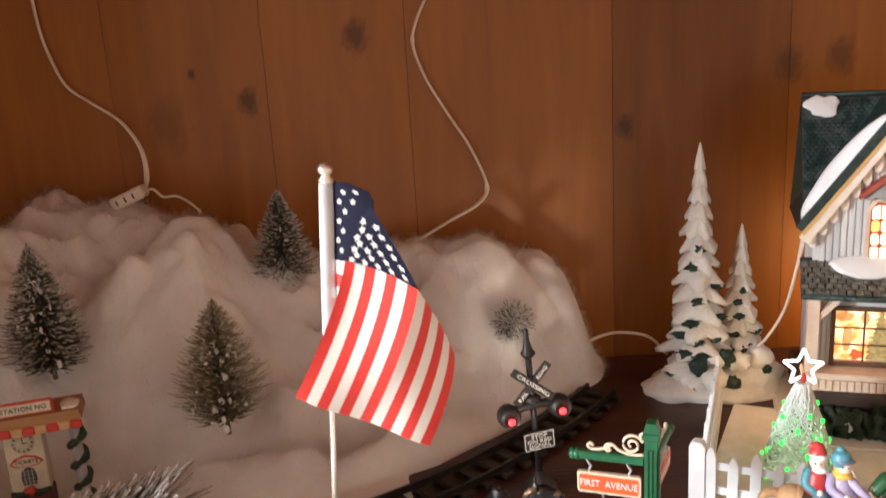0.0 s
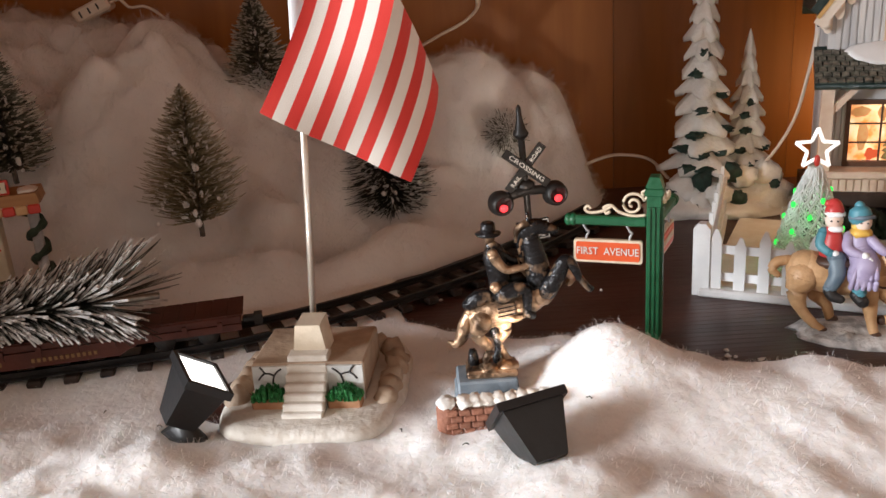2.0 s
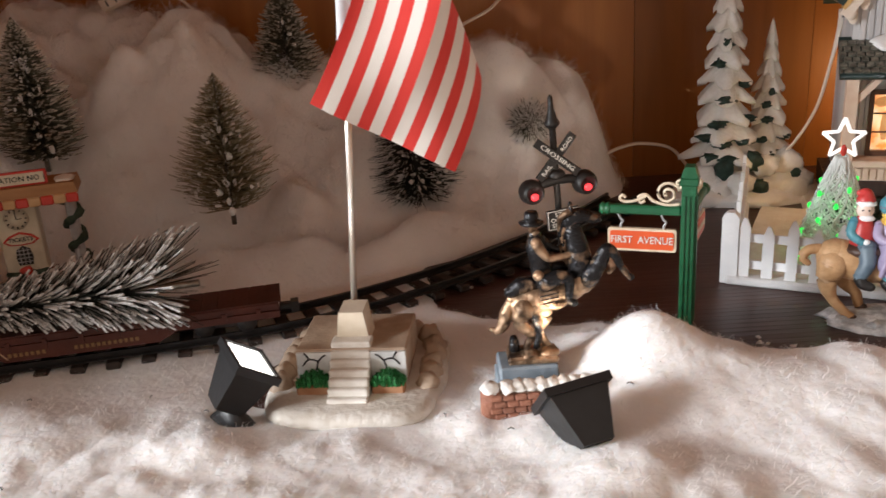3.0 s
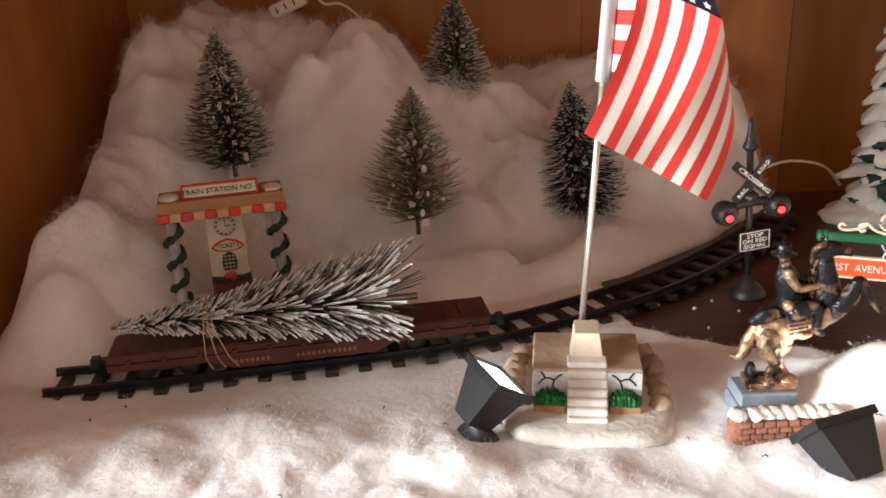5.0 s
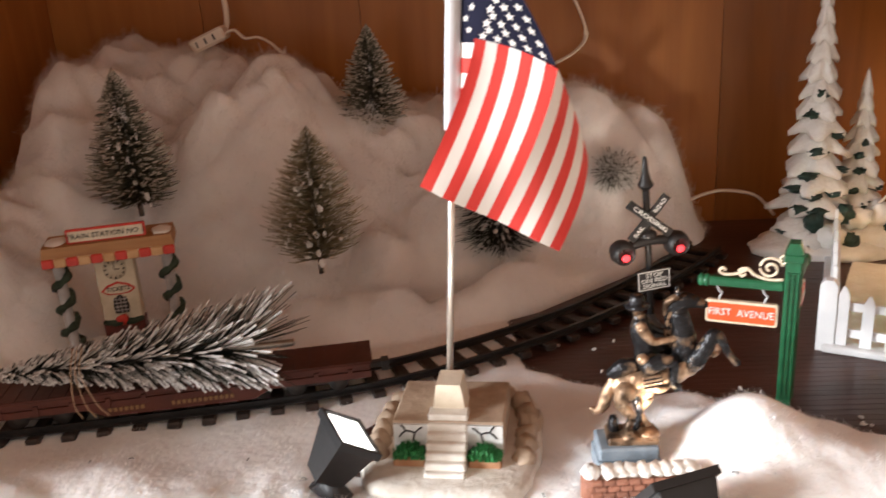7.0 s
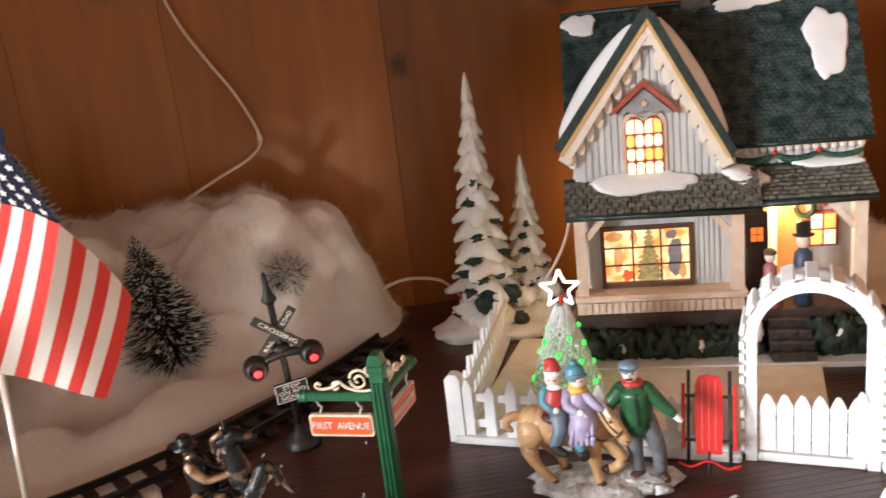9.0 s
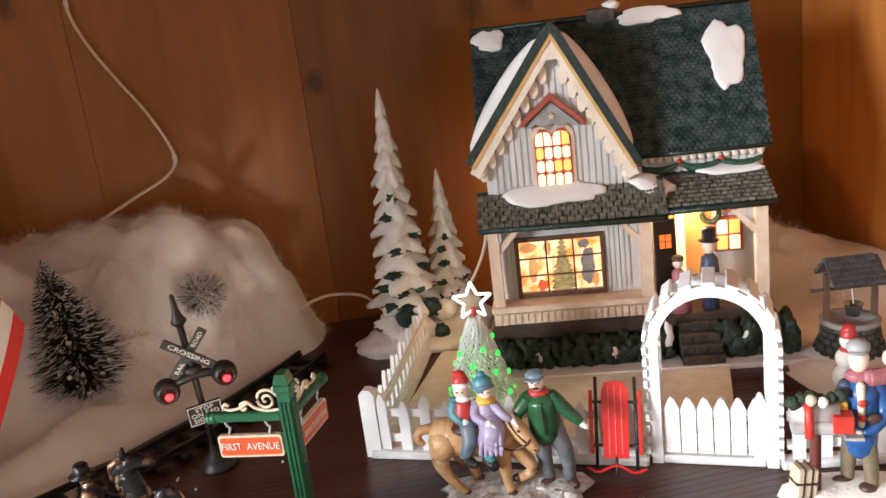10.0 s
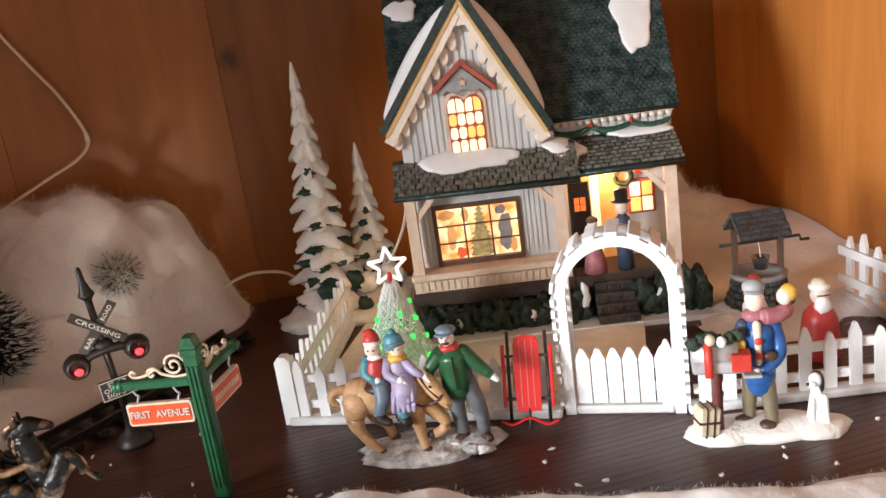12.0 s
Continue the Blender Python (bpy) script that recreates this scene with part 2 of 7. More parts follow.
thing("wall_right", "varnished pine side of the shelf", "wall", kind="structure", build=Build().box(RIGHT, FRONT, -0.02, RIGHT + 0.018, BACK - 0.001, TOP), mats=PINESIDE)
# out of view; its front edge is set forward to shade the upper wall
thing("ceiling", "unseen underside of the pine shelf above, drawn forward for shade", "ceiling", kind="structure", build=Build().box(LEFT - 0.018, 0.150, TOP + 0.001, RIGHT + 0.018, BACK + 0.015, TOP + 0.02), mats=PINESIDE)
floor = Build().box(LEFT, FRONT - 0.075, -0.022, RIGHT, BACK - 0.001, -0.0010)
for k in range(100):
    y = 0.205 + k * 0.0048
    floor.box(LEFT, y, -0.0009, RIGHT, y + 0.00455, 0.0)
thing("floor", "dark brown stained board with fine grooves", "shelf", kind="structure", build=floor, mats=BOARD)


# ---- cotton snow ----
def blanket_edge(x):
    """Where the front sheet of cotton ends and bare board begins."""
    return lerp(x, [-0.4, -0.05, -0.03, 0.0, 0.05, 0.08, 0.12, 0.18, 0.25, 0.31, 0.37, 0.6], [0.60, 0.60, 0.445, 0.425, 0.408, 0.392, 0.366, 0.342, 0.312, 0.288, 0.270, 0.2])


def hill_foot(x):
    return lerp(x, [-0.4, -0.34, -0.28, -0.2, -0.11, -0.075, -0.02, 0.05, 0.075, 0.12, 0.15], [0.405, 0.412, 0.435, 0.448, 0.466, 0.482, 0.512, 0.574, 0.606, 0.640, 0.70])


def crest(x):
    return lerp(x, [-0.4, -0.35, -0.30, -0.25, -0.21, -0.17, -0.14, -0.10, -0.06, -0.02, 0.0, 0.02, 0.045, 0.064, 0.084, 0.100, 0.12],
                [0.060, 0.114, 0.130, 0.138, 0.144, 0.132, 0.102, 0.094, 0.102, 0.106, 0.104, 0.098, 0.094, 0.088, 0.076, 0.048, -0.01])


def lump(x, y, s, seed):
    return noise.noise(Vector((x / s, y / s, seed)))


def piled_height(x, y):
    edge = blanket_edge(x)
    thin = min(1.0, max(-1.0, (edge - y + 0.006 * lump(x, y, 0.02, 3)) / 0.012))
    base = 0.002 + 0.0022 * lump(x, y, 0.035, 1) + 0.0005 * lump(x, y, 0.013, 2)
    front = max(0.0, min(1.0, (0.40 - 0.15 * max(0.0, x) - y + (0.02 if x > -0.04 else -0.03)) / 0.05))
    base += front * (0.004 + 0.006 * max(0.0, lump(x, y * 0.7, 0.07, 5)) + 0.0008 * lump(x, y, 0.02, 6))
    base += 0.024 * math.exp(-(((x - 0.062) / 0.024) ** 2 + ((y - 0.342) / 0.024) ** 2)) + 0.010 * math.exp(-(((x - 0.09) / 0.035) ** 2 + ((y - 0.325) / 0.030) ** 2))
    base += 0.010 * math.exp(-(((x - 0.14) / 0.05) ** 2 + ((y - 0.305) / 0.03) ** 2))
    base += front * 0.004 * (abs(lump(x, y, 0.040, 8)) - 0.2) + front * 0.0008 * lump(x, y, 0.011, 9)
    for bx, by, w, up in ((-0.118, 0.302, 0.016, 0.003), (0.045, 0.265, 0.020, 0.003), (0.012, 0.300, 0.018, 0.002)):
        base += up * math.exp(-(((x - bx) / w) ** 2 + ((y - by) / w) ** 2))
    # thin out beneath the monument, the lamps and the rider's pedestal
    base -= 0.0075 * math.exp(-(((x + 0.065) / 0.055) ** 2 + ((y - 0.345) / 0.045) ** 2))
    z = base if thin >= 1 else (-0.012 + (base + 0.012) * (0.5 + 0.5 * thin) ** 0.6 if thin > -1 else -0.012)
    s = (y - hill_foot(x)) / max(0.03, 0.645 - hill_foot(x))
    if s > -0.25 and x < 0.15:
        d = y - hill_foot(x)
        bank = 0.026 * (1 - math.exp(-max(0.0, d) / 0.012))
        q = min(1.0, max(0.0, (s - 0.12) / 0.80))
        rise = crest(x) * (q * q * (3 - 2 * q)) ** 0.85
        left = 0.060 * math.exp(-((x + 0.325) / 0.040) ** 2) * (1 - math.exp(-max(0.0, d) / 0.035)) * (1 - 0.5 * q)
        bump = 0.020 * lump(x, y, 0.080, 11) + 0.036 * (abs(lump(x, y, 0.075, 14)) - 0.22) + 0.008 * lump(x, y, 0.045, 15) + 0.012 * (abs(lump(x, y, 0.030, 12)) - 0.2)
        for bx, by, w, up in ((-0.200, 0.570, 0.042, 0.022), (-0.250, 0.610, 0.020, -0.020), (-0.310, 0.600, 0.035, 0.004), (-0.335, 0.470, 0.035, 0.016), (-0.010, 0.620, 0.035, 0.005), (0.070, 0.635, 0.022, 0.006), (-0.090, 0.560, 0.035, -0.016), (0.02, 0.60, 0.02, -0.010)):
            bump += up * math.exp(-(((x - bx) / w) ** 2 + ((y - by) / w) ** 2))
        bump += 0.010 * math.exp(-((d - 0.028) / 0.014) ** 2) - 0.010 * math.exp(-((d - 0.062) / 0.016) ** 2)
        # pockets pressed in round the standing trees
        for tx, ty, w, dep in ((-0.152, 0.503, 0.03, 0.008), (-0.045, 0.57, 0.035, 0.020), (-0.268, 0.53, 0.03, 0.01), (-0.26, 0.47, 0.04, 0.03)):
            bump -= dep * math.exp(-(((x - tx) / w) ** 2 + ((y - ty) / w) ** 2))
        hill = bank + max(0, rise - bank * 0.6) + left + bump * min(1.0, max(0.0, d) / 0.03)
        fade = min(1.0, max(0.0, (crest(x) + 0.004) / 0.05))
        hill *= fade * min(1.0, max(0.0, (x + 0.384) / 0.022)) ** 0.5
        if d > 0:
            z = max(z, hill - 0.004)
    z = max(z, 0.056 * math.exp(-((x + 0.343) / 0.030) ** 2 - ((y - 0.425) / 0.030) ** 2) - 0.004)
    # the drift in the corner behind the house and the well
    if x > 0.36:
        far = 0.072 * math.exp(-(((x - 0.452) / 0.034) ** 2 + ((y - 0.655) / 0.04) ** 2)) + 0.022 * math.exp(-(((x - 0.50) / 0.06) ** 2 + ((y - 0.60) / 0.06) ** 2)) + 0.006 * min(1.0, max(0.0, (x - 0.375) / 0.03)) * min(1.0, max(0.0, (y - 0.39) / 0.03))
        if far > 0.002:
            z = max(z, far - 0.002 + 0.004 * lump(x, y, 0.03, 21))
    return z


NX, NY, Y0, Y1 = 470, 250, 0.19, BACK - 0.002
GX, GY = np.linspace(LEFT + 0.001, RIGHT - 0.001, NX), np.linspace(Y0, Y1, NY)


def soften(h, turns):
    """Rounds a field of heights off, as pulled cotton rounds off."""
    for k in range(turns):
        p = np.pad(h, 1, mode="edge")
        h = (p[:-2, 1:-1] + p[2:, 1:-1] + p[1:-1, :-2] + p[1:-1, 2:] + 2 * h) / 6
    return h


def pulled_cotton():
    raw = np.array([[piled_height(x, y) for x in GX] for y in GY])
    heap = np.clip((raw - 0.012) / 0.03, 0, 1)
    far = np.array([[min(1.0, max(0.0, (y - hill_foot(x)) / 0.03)) if x < 0.15 else (1.0 if x > 0.36 and y > 0.45 else 0.0) for x in GX] for y in GY])
    soft = soften(raw, 26)
    h = raw + (soft - raw) * far
    tuft = np.array([[0.0036 * lump(x, y, 0.021, 31) + 0.0022 * lump(x, y, 0.0095, 32) + 0.0011 * lump(x, y, 0.0042, 33) for x in GX] for y in GY])
    puff = np.array([[0.024 * (abs(lump(x, y + 0.4 * z, 0.052, 35)) - 0.18) + 0.011 * (abs(lump(x, y + 0.5 * z, 0.024, 36)) - 0.18) for x, z in zip(GX, row)] for y, row in zip(GY, h)])
    return h + tuft * (heap * far + 0.22 * (1 - far) * (raw > 0.004)) + puff * heap * far


SNOW = pulled_cotton()


def snow_height(x, y):
    """The cotton's height at a place, read between the grid's points."""
    u, v = (x - GX[0]) / (GX[1] - GX[0]), (y - Y0) / (GY[1] - GY[0])
    i, j = min(max(int(u), 0), NX - 2), min(max(int(v), 0), NY - 2)
    u, v = min(max(u - i, 0.0), 1.0), min(max(v - j, 0.0), 1.0)
    return float((SNOW[j, i] * (1 - u) + SNOW[j, i + 1] * u) * (1 - v) + (SNOW[j + 1, i] * (1 - u) + SNOW[j + 1, i + 1] * u) * v)


def cotton_sheet():
    verts = [(x, y, SNOW[j, i]) for j, y in enumerate(GY) for i, x in enumerate(GX)]
    faces = [(j * NX + i, j * NX + i + 1, (j + 1) * NX + i + 1, (j + 1) * NX + i) for j in range(NY - 1) for i in range(NX - 1)
             if SNOW[j:j + 2, i:i + 2].max() > -0.011]
    b = Build()
    b.add(verts, faces, 0, True)
    return thing("cotton_snow", "white fluffy cotton wool heaped up as snowy ground and hills", "fake snow", kind="stuff", build=b, mats=COTTON)


cotton_sheet()


# ---- more tools ----
def text_build(words, size, depth=0.0002):
    """Built-in font letters as a mesh in x, z, facing -y, centred; size is the cap height."""
    c = bpy.data.curves.new("words", "FONT")
    c.body, c.size, c.extrude, c.align_x, c.align_y, c.resolution_u = words, size * 1.4, depth, "CENTER", "CENTER", 2
    ob = bpy.data.objects.new("words", c)
    scene.collection.objects.link(ob)
    dg = bpy.context.evaluated_depsgraph_get()
    me = bpy.data.meshes.new_from_object(ob.evaluated_get(dg))
    me.transform(Matrix.Rotation(radians(90), 4, "X"))
    bpy.data.objects.remove(ob)
    return me


def letters(words, size, material, parent, at, name="lettering", stretch=1.0, label=""):
    me = text_build(words, size)
    me.materials.clear()
    me.materials.append(material)
    return part(name, me, None, parent, label, at @ Matrix.Diagonal((stretch, 1, 1, 1)))


def star_points(r, inner=0.42, turn=90):
    return [((r if k % 2 == 0 else r * inner) * math.cos(radians(turn + 36 * k)), (r if k % 2 == 0 else r * inner) * math.sin(radians(turn + 36 * k))) for k in range(10)]


# ---- trees of twisted wire and bristle ----
BRISTLE = mat("olive_bristle", (0.15, 0.125, 0.07), 0.55, (0.40, 0.34, 0.22), 200)
BRISTLEDARK = mat("black_green_bristle", (0.010, 0.014, 0.011), 0.55, (0.030, 0.036, 0.028), 200)
FROST = mat("frosted_tips", (0.62, 0.62, 0.60), 0.7, (0.85, 0.85, 0.84), 300)
FROSTGREY = mat("thin_frost", (0.36, 0.33, 0.27), 0.6, (0.66, 0.62, 0.55), 300)
BRISTLEGREEN = mat("grey_green_bristle", (0.055, 0.055, 0.038), 0.55, (0.18, 0.17, 0.125), 200)
WIRE = mat("twisted_wire", (0.20, 0.19, 0.17), 0.4, (0.30, 0.28, 0.25), 300, metal=0.8)
BROWNBARK = mat("brown_stem", (0.07, 0.04, 0.02), 0.7, (0.12, 0.07, 0.04), 200)


def bristles(h, r, n, thick, frost, rise, rng, tip=0.03, fat=1.0, skirt=0.0):
    """Bristles round an upright stem of height h, in one mesh: slot 0 bare, slot 1 frosted outer ends."""
    b = Build()
    for k in range(n):
        u = (k + rng.random()) / n
        z = h * (skirt + (0.985 - skirt) * u)
        reach = (r * (1 - u ** 1.25) ** 0.85 * min(1.0, 0.62 + 2.4 * u) + r * tip) * rng.uniform(0.55, 1.08)
        w = k * 2.39996 + rng.uniform(-0.3, 0.3)
        up = reach * (rise + rng.uniform(-0.18, 0.18))
        a = Vector((0, 0, z))
        e = Vector((math.cos(w) * reach, math.sin(w) * reach, z + up))
        mid = a.lerp(e, rng.uniform(0.62, 0.86)) + Vector((0, 0, -0.04 * reach))
        side = Vector((-math.sin(w), math.cos(w), 0)) * thick
        upv = Vector((0, 0, 1)) * thick
        frosty = rng.random() < frost
        f = fat if frosty else 1.0
        v = [a + side, a - side * 0.5 + upv, a - side * 0.5 - upv, mid + side * f, mid - side * 0.5 * f + upv * f, mid - side * 0.5 * f - upv * f,
             e + side * 0.6 * f, e - side * 0.4 * f + upv * 0.6 * f, e - side * 0.4 * f - upv * 0.6 * f]
        b.add(v, [(0, 1, 4, 3), (1, 2, 5, 4), (2, 0, 3, 5)], 0)
        b.add(v, [(3, 4, 7, 6), (4, 5, 8, 7), (5, 3, 6, 8), (6, 7, 8)], 1 if frosty else 0)
    return b


def brush_tree(name, label, m, h, r, n, mats, seed, thick=0.00022, frost=0.35, rise=0.15, fluff=6, skirt=0.06, fat=1.9, group="bottle-brush trees on the snowy hill"):
    rng = random.Random(seed)
    t = thing(name, label, "model tree", m, group)
    part("trunk", Build().tube([(0, 0, -0.004), (0, 0, h * 0.5), (0, 0, h)], [0.0016, 0.0012, 0.0006], n=6), WIRE, t)
    tagged(part("bristle", bristles(h, r, n, thick, frost, rise, rng, skirt=skirt, fat=fat), mats, t, "bristle branches with frosted ends"), kind="stuff")
    c = Build()
    for k in range(fluff):
        u = rng.uniform(0.08, 0.75)
        w = rng.uniform(3.3, 6.1)
        q = r * (1 - u) * rng.uniform(0.6, 0.95)
        c.blob((math.cos(w) * q, math.sin(w) * q, h * u), (rng.uniform(0.0006, 0.0022), 0.0010, rng.uniform(0.0006, 0.0028)), 0, 6, 0.7, k)
    if fluff:
        tagged(part("snow_tuft", c, COTTON, t, "wisps of white cotton caught in the branches"), kind="stuff")
    return t


GREENISH = [BRISTLE, FROSTGREY]
brush_tree("bottle_brush_tree", "small olive bottle-brush tree, lightly frosted, on the cotton hill", pose(-0.151, 0.503, 0.040, 0, 0, 0), 0.087, 0.034, 1600, GREENISH, 3, frost=0.45, rise=0.30, thick=0.00028, fluff=34)
brush_tree("bottle_brush_tree", "dark bottle-brush tree with frosted tips on the cotton hill", pose(-0.268, 0.528, 0.074, 4, 0, 0), 0.090, 0.030, 2200, [BRISTLEGREEN, FROSTGREY], 4, frost=0.5, rise=0.10, thick=0.00032, fluff=30)
brush_tree("bottle_brush_tree", "dark green bottle-brush tree high on the cotton hill", pose(-0.127, 0.612, 0.098), 0.076, 0.028, 2000, [BRISTLEGREEN, FROSTGREY], 5, frost=0.5, rise=0.10, thick=0.00032, fluff=20)
brush_tree("bottle_brush_tree", "dense black bottle-brush tree flecked with white", pose(-0.040, 0.573, 0.022, 0, -7, 0), 0.094, 0.035, 5600, [BRISTLEDARK, FROST], 6, rise=-0.10, frost=0.38, fluff=26, fat=2.0)
brush_tree("round_brush_tree", "tiny frosted bristle pompom tree leaning out of the cotton", pose(0.0375, 0.603, 0.066, 70, 0, 8), 0.028, 0.019, 1500, [BRISTLEGREEN, FROST], 7, frost=0.85, rise=0.25, fluff=0, skirt=0.0, fat=1.2, thick=0.0003)

# ---- railway track ----
TRACK = [(-0.331, 0.3766), (-0.30, 0.381), (-0.25, 0.390), (-0.20, 0.400), (-0.15, 0.411), (-0.10, 0.428), (-0.05, 0.455), (0.0, 0.491), (0.042, 0.531), (0.080, 0.575), (0.105, 0.609)]
line = smooth_path([(x, y, 0.0) for x, y in TRACK], 12)
along = [0.0]
for k in range(1, len(line)):
    along.append(along[-1] + (line[k] - line[k - 1]).length)


def on_track(s):
    k = min(max(int(np.searchsorted(along, s)), 1), len(line) - 1)
    f = (s - along[k - 1]) / (along[k] - along[k - 1])
    d = (line[k] - line[k - 1]).normalized()
    return line[k - 1].lerp(line[k], f), math.degrees(math.atan2(d.y, d.x)), d


TIE = mat("dark_brown_plastic_tie", (0.018, 0.012, 0.010), 0.5, (0.034, 0.022, 0.018), 150, bump=0.3, vary=0.2)
track = thing("railway_track", "black plastic model railway track curving across the board", "train track")
tie_mesh = Build().box(-0.0034, -0.0175, 0.001, 0.0034, 0.0175, 0.0048, b=0.0006).mesh("tie", TIE)
s = 0.006
while s < along[-1] - 0.004:
    p, a, d = on_track(s)
    part("tie", tie_mesh, None, track, at=pose(p.x, p.y, 0.0, 0, 0, a))
    s += 0.0168
for side in (-1, 1):
    pts = []
    for k in range(0, 101):
        p, a, d = on_track(along[-1] * k / 100)
        pts.append(p + Vector((-d.y, d.x, 0)) * side * 0.0108)
    b = Build()
    vs, fs = [], []
    prof = [(-0.0022, 0.0048), (-0.0022, 0.0054), (-0.0006, 0.006), (-0.0010, 0.0076), (-0.0010, 0.0084), (0.0010, 0.0084), (0.0010, 0.0076), (0.0006, 0.006), (0.0022, 0.0054), (0.0022, 0.0048)]
    for k, p in enumerate(pts):
        d = (pts[min(k + 1, 100)] - pts[max(k - 1, 0)]).normalized()
        nrm = Vector((-d.y, d.x, 0))
        vs += [p + nrm * u + Vector((0, 0, z)) for u, z in prof]
    n = len(prof)
    for k in range(100):
        fs += [(k * n + j, k * n + (j + 1) % n, (k + 1) * n + (j + 1) % n, (k + 1) * n + j) for j in range(n)]
    fs += [list(range(n)), [100 * n + j for j in range(n)][::-1]]
    part("rail", b.add(vs, fs), BLACK, track)

# ---- flat wagon and the tree lashed on it ----
WAGON = mat("oxide_brown_plastic", (0.070, 0.016, 0.010), 0.5, (0.105, 0.026, 0.016), 60, bump=0.15, bscale=400)
GOLDINK = mat("gold_print", (0.26, 0.15, 0.06), 0.6)
wagon = thing("flat_wagon", "reddish-brown model railway flat wagon standing on the track", "train car", pose(-0.2055, 0.4005, 0.0, 0, 0, 11.4))
L = 0.0955
part("deck", Build().box(-L, -0.0135, 0.0185, L, 0.0135, 0.0225, b=0.0005), WAGON, wagon)
for k in range(24):
    x = -L + 0.002 + k * 0.00795
    part("plank", Build().box(x, -0.0128, 0.0226, x + 0.0074, 0.0128, 0.0231), WAGON, wagon)
for side in (-1, 1):
    y = side * 0.0130
    part("side_sill", Build().prism([(-L, 0.0185), (-L, 0.0150), (-0.045, 0.0150), (-0.036, 0.0105), (0.036, 0.0105), (0.045, 0.0150), (L, 0.0150), (L, 0.0185)], y - 0.0012, y + 0.0012), WAGON, wagon)
    for k in range(11):
        x = -0.085 + k * 0.017
        part("stake_pocket", Build().box(x - 0.0012, y - 0.0019 if side < 0 else y, 0.0155, x + 0.0012, y if side < 0 else y + 0.0019, 0.0205), WAGON, wagon)
for x0, n in ((-0.0345, 7), (-0.004, 12)):
    for k in range(n):
        part("printed_mark", Build().box(x0 + k * 0.0026, -0.0147, 0.0130, x0 + k * 0.0026 + 0.0015, -0.0143, 0.0150), GOLDINK, wagon, "small gold printed mark")
for ex in (-0.068, 0.068):
    truck = part("bogie", Build().box(ex - 0.016, -0.0105, 0.0115, ex + 0.016, 0.0105, 0.0150, b=0.0006), BLACKMATT, wagon, "black plastic bogie")
    for wx in (ex - 0.0105, ex + 0.0105):
        for wy in (-0.0108, 0.0108):
            part("wheel", Build().lathe([(0.0002, -0.0012), (0.0052, -0.0012), (0.0052, 0.0), (0.0046, 0.0002), (0.0046, 0.0014), (0.0002, 0.0014)],
                                        m=Matrix.Translation((wx, wy, 0.0130)) @ Matrix.Rotation(radians(90), 4, "X")), BLACKMATT, truck)
for ex in (-1, 1):
    part("coupler", Build().box(min(ex * L, ex * (L + 0.008)), -0.002, 0.0135, max(ex * L, ex * (L + 0.008)), 0.002, 0.017, b=0.0006).box(ex * (L + 0.008) - 0.002, -0.0035, 0.0125, ex * (L + 0.008) + 0.002, 0.002, 0.018), BLACKMATT, wagon)

rng = random.Random(12)
SNOWTIP = mat("thick_white_flocking", (0.60, 0.59, 0.58), 0.95, (0.84, 0.83, 0.82), 500, bump=0.7, bscale=900, spec=0.1)
axis = Vector((0.148, 0.020, 0.0045))
cargo = thing("flocked_tree", "black bristle fir flocked with white snow, lying on the wagon", "model tree", Matrix.Translation((-0.296, 0.380, 0.0335)) @ axis.to_track_quat("X", "Z").to_matrix().to_4x4())
part("trunk", Build().tube([(0, 0, 0), (0.08, 0, 0), (0.152, 0, 0)], [0.0008, 0.0016, 0.0018], n=6), WIRE, cargo)
dark, white = Build(), Build()
for k in range(2100):
    u = (k + rng.random()) / 2100
    x = 0.002 + u * 0.120
    reach = (0.005 + 0.040 * u ** 0.9) * rng.uniform(0.75, 1.08)
    w = rng.uniform(0, 2 * math.pi)
    lean = rng.uniform(0.40, 0.85)
    rad = Vector((0, math.cos(w), math.sin(w) * (0.80 if math.sin(w) > 0 else 0.55)))
    a = Vector((x, 0, 0))
    e = a + rad * reach * 0.78 + Vector((reach * lean, 0, 0))
    mid = a.lerp(e, 0.45)
    t = 0.00033
    dark.tube([a, mid], [t * 0.8, t * 0.8], n=3, smooth=False)
    if rng.random() < 0.46:
        white.tube([a.lerp(e, rng.uniform(0.22, 0.5)), e], [0.00048, rng.uniform(0.00045, 0.00075)], n=4, smooth=False)
    else:
        dark.tube([mid, e], [t, t * 0.6], n=3, smooth=False)
tagged(part("needle", dark, BRISTLEDARK, cargo, "black bristle needles"), kind="stuff")
tagged(part("flocking", white, SNOWTIP, cargo, "thick white snow on the needle ends"), kind="stuff")
b = Build()
for k in range(3):
    x = 0.047 + 0.0022 * k
    b.tube(smooth_path([(x, -0.004, 0.012), (x + 0.001, -0.016, 0.004), (x + 0.003 * k, -0.018, -0.012), (x + 0.002 + 0.004 * k, -0.0165, -0.020)], 5), 0.00030, n=5)
thing("tie_thread", "thin beige threads lashing the tree to the wagon", "thread", Matrix(cargo.matrix_world), build=b, mats=mat("beige_thread", (0.40, 0.27, 0.17), 0.8, (0.5, 0.36, 0.24), 500))

# ---- station ----
STONE = mat("painted_resin_brown", (0.30, 0.14, 0.055), 0.6, (0.42, 0.22, 0.09), 120, bump=0.3, stretch=(0.15, 1, 1))
REDP = mat("red_paint", (0.46, 0.032, 0.020), 0.45, (0.58, 0.05, 0.035), 120, bump=0.15)
CREAM = mat("cream_paint", (0.56, 0.49, 0.36), 0.6, (0.68, 0.61, 0.48), 120)
TAN = mat("tan_paint", (0.50, 0.30, 0.14), 0.6, (0.60, 0.38, 0.2), 120)
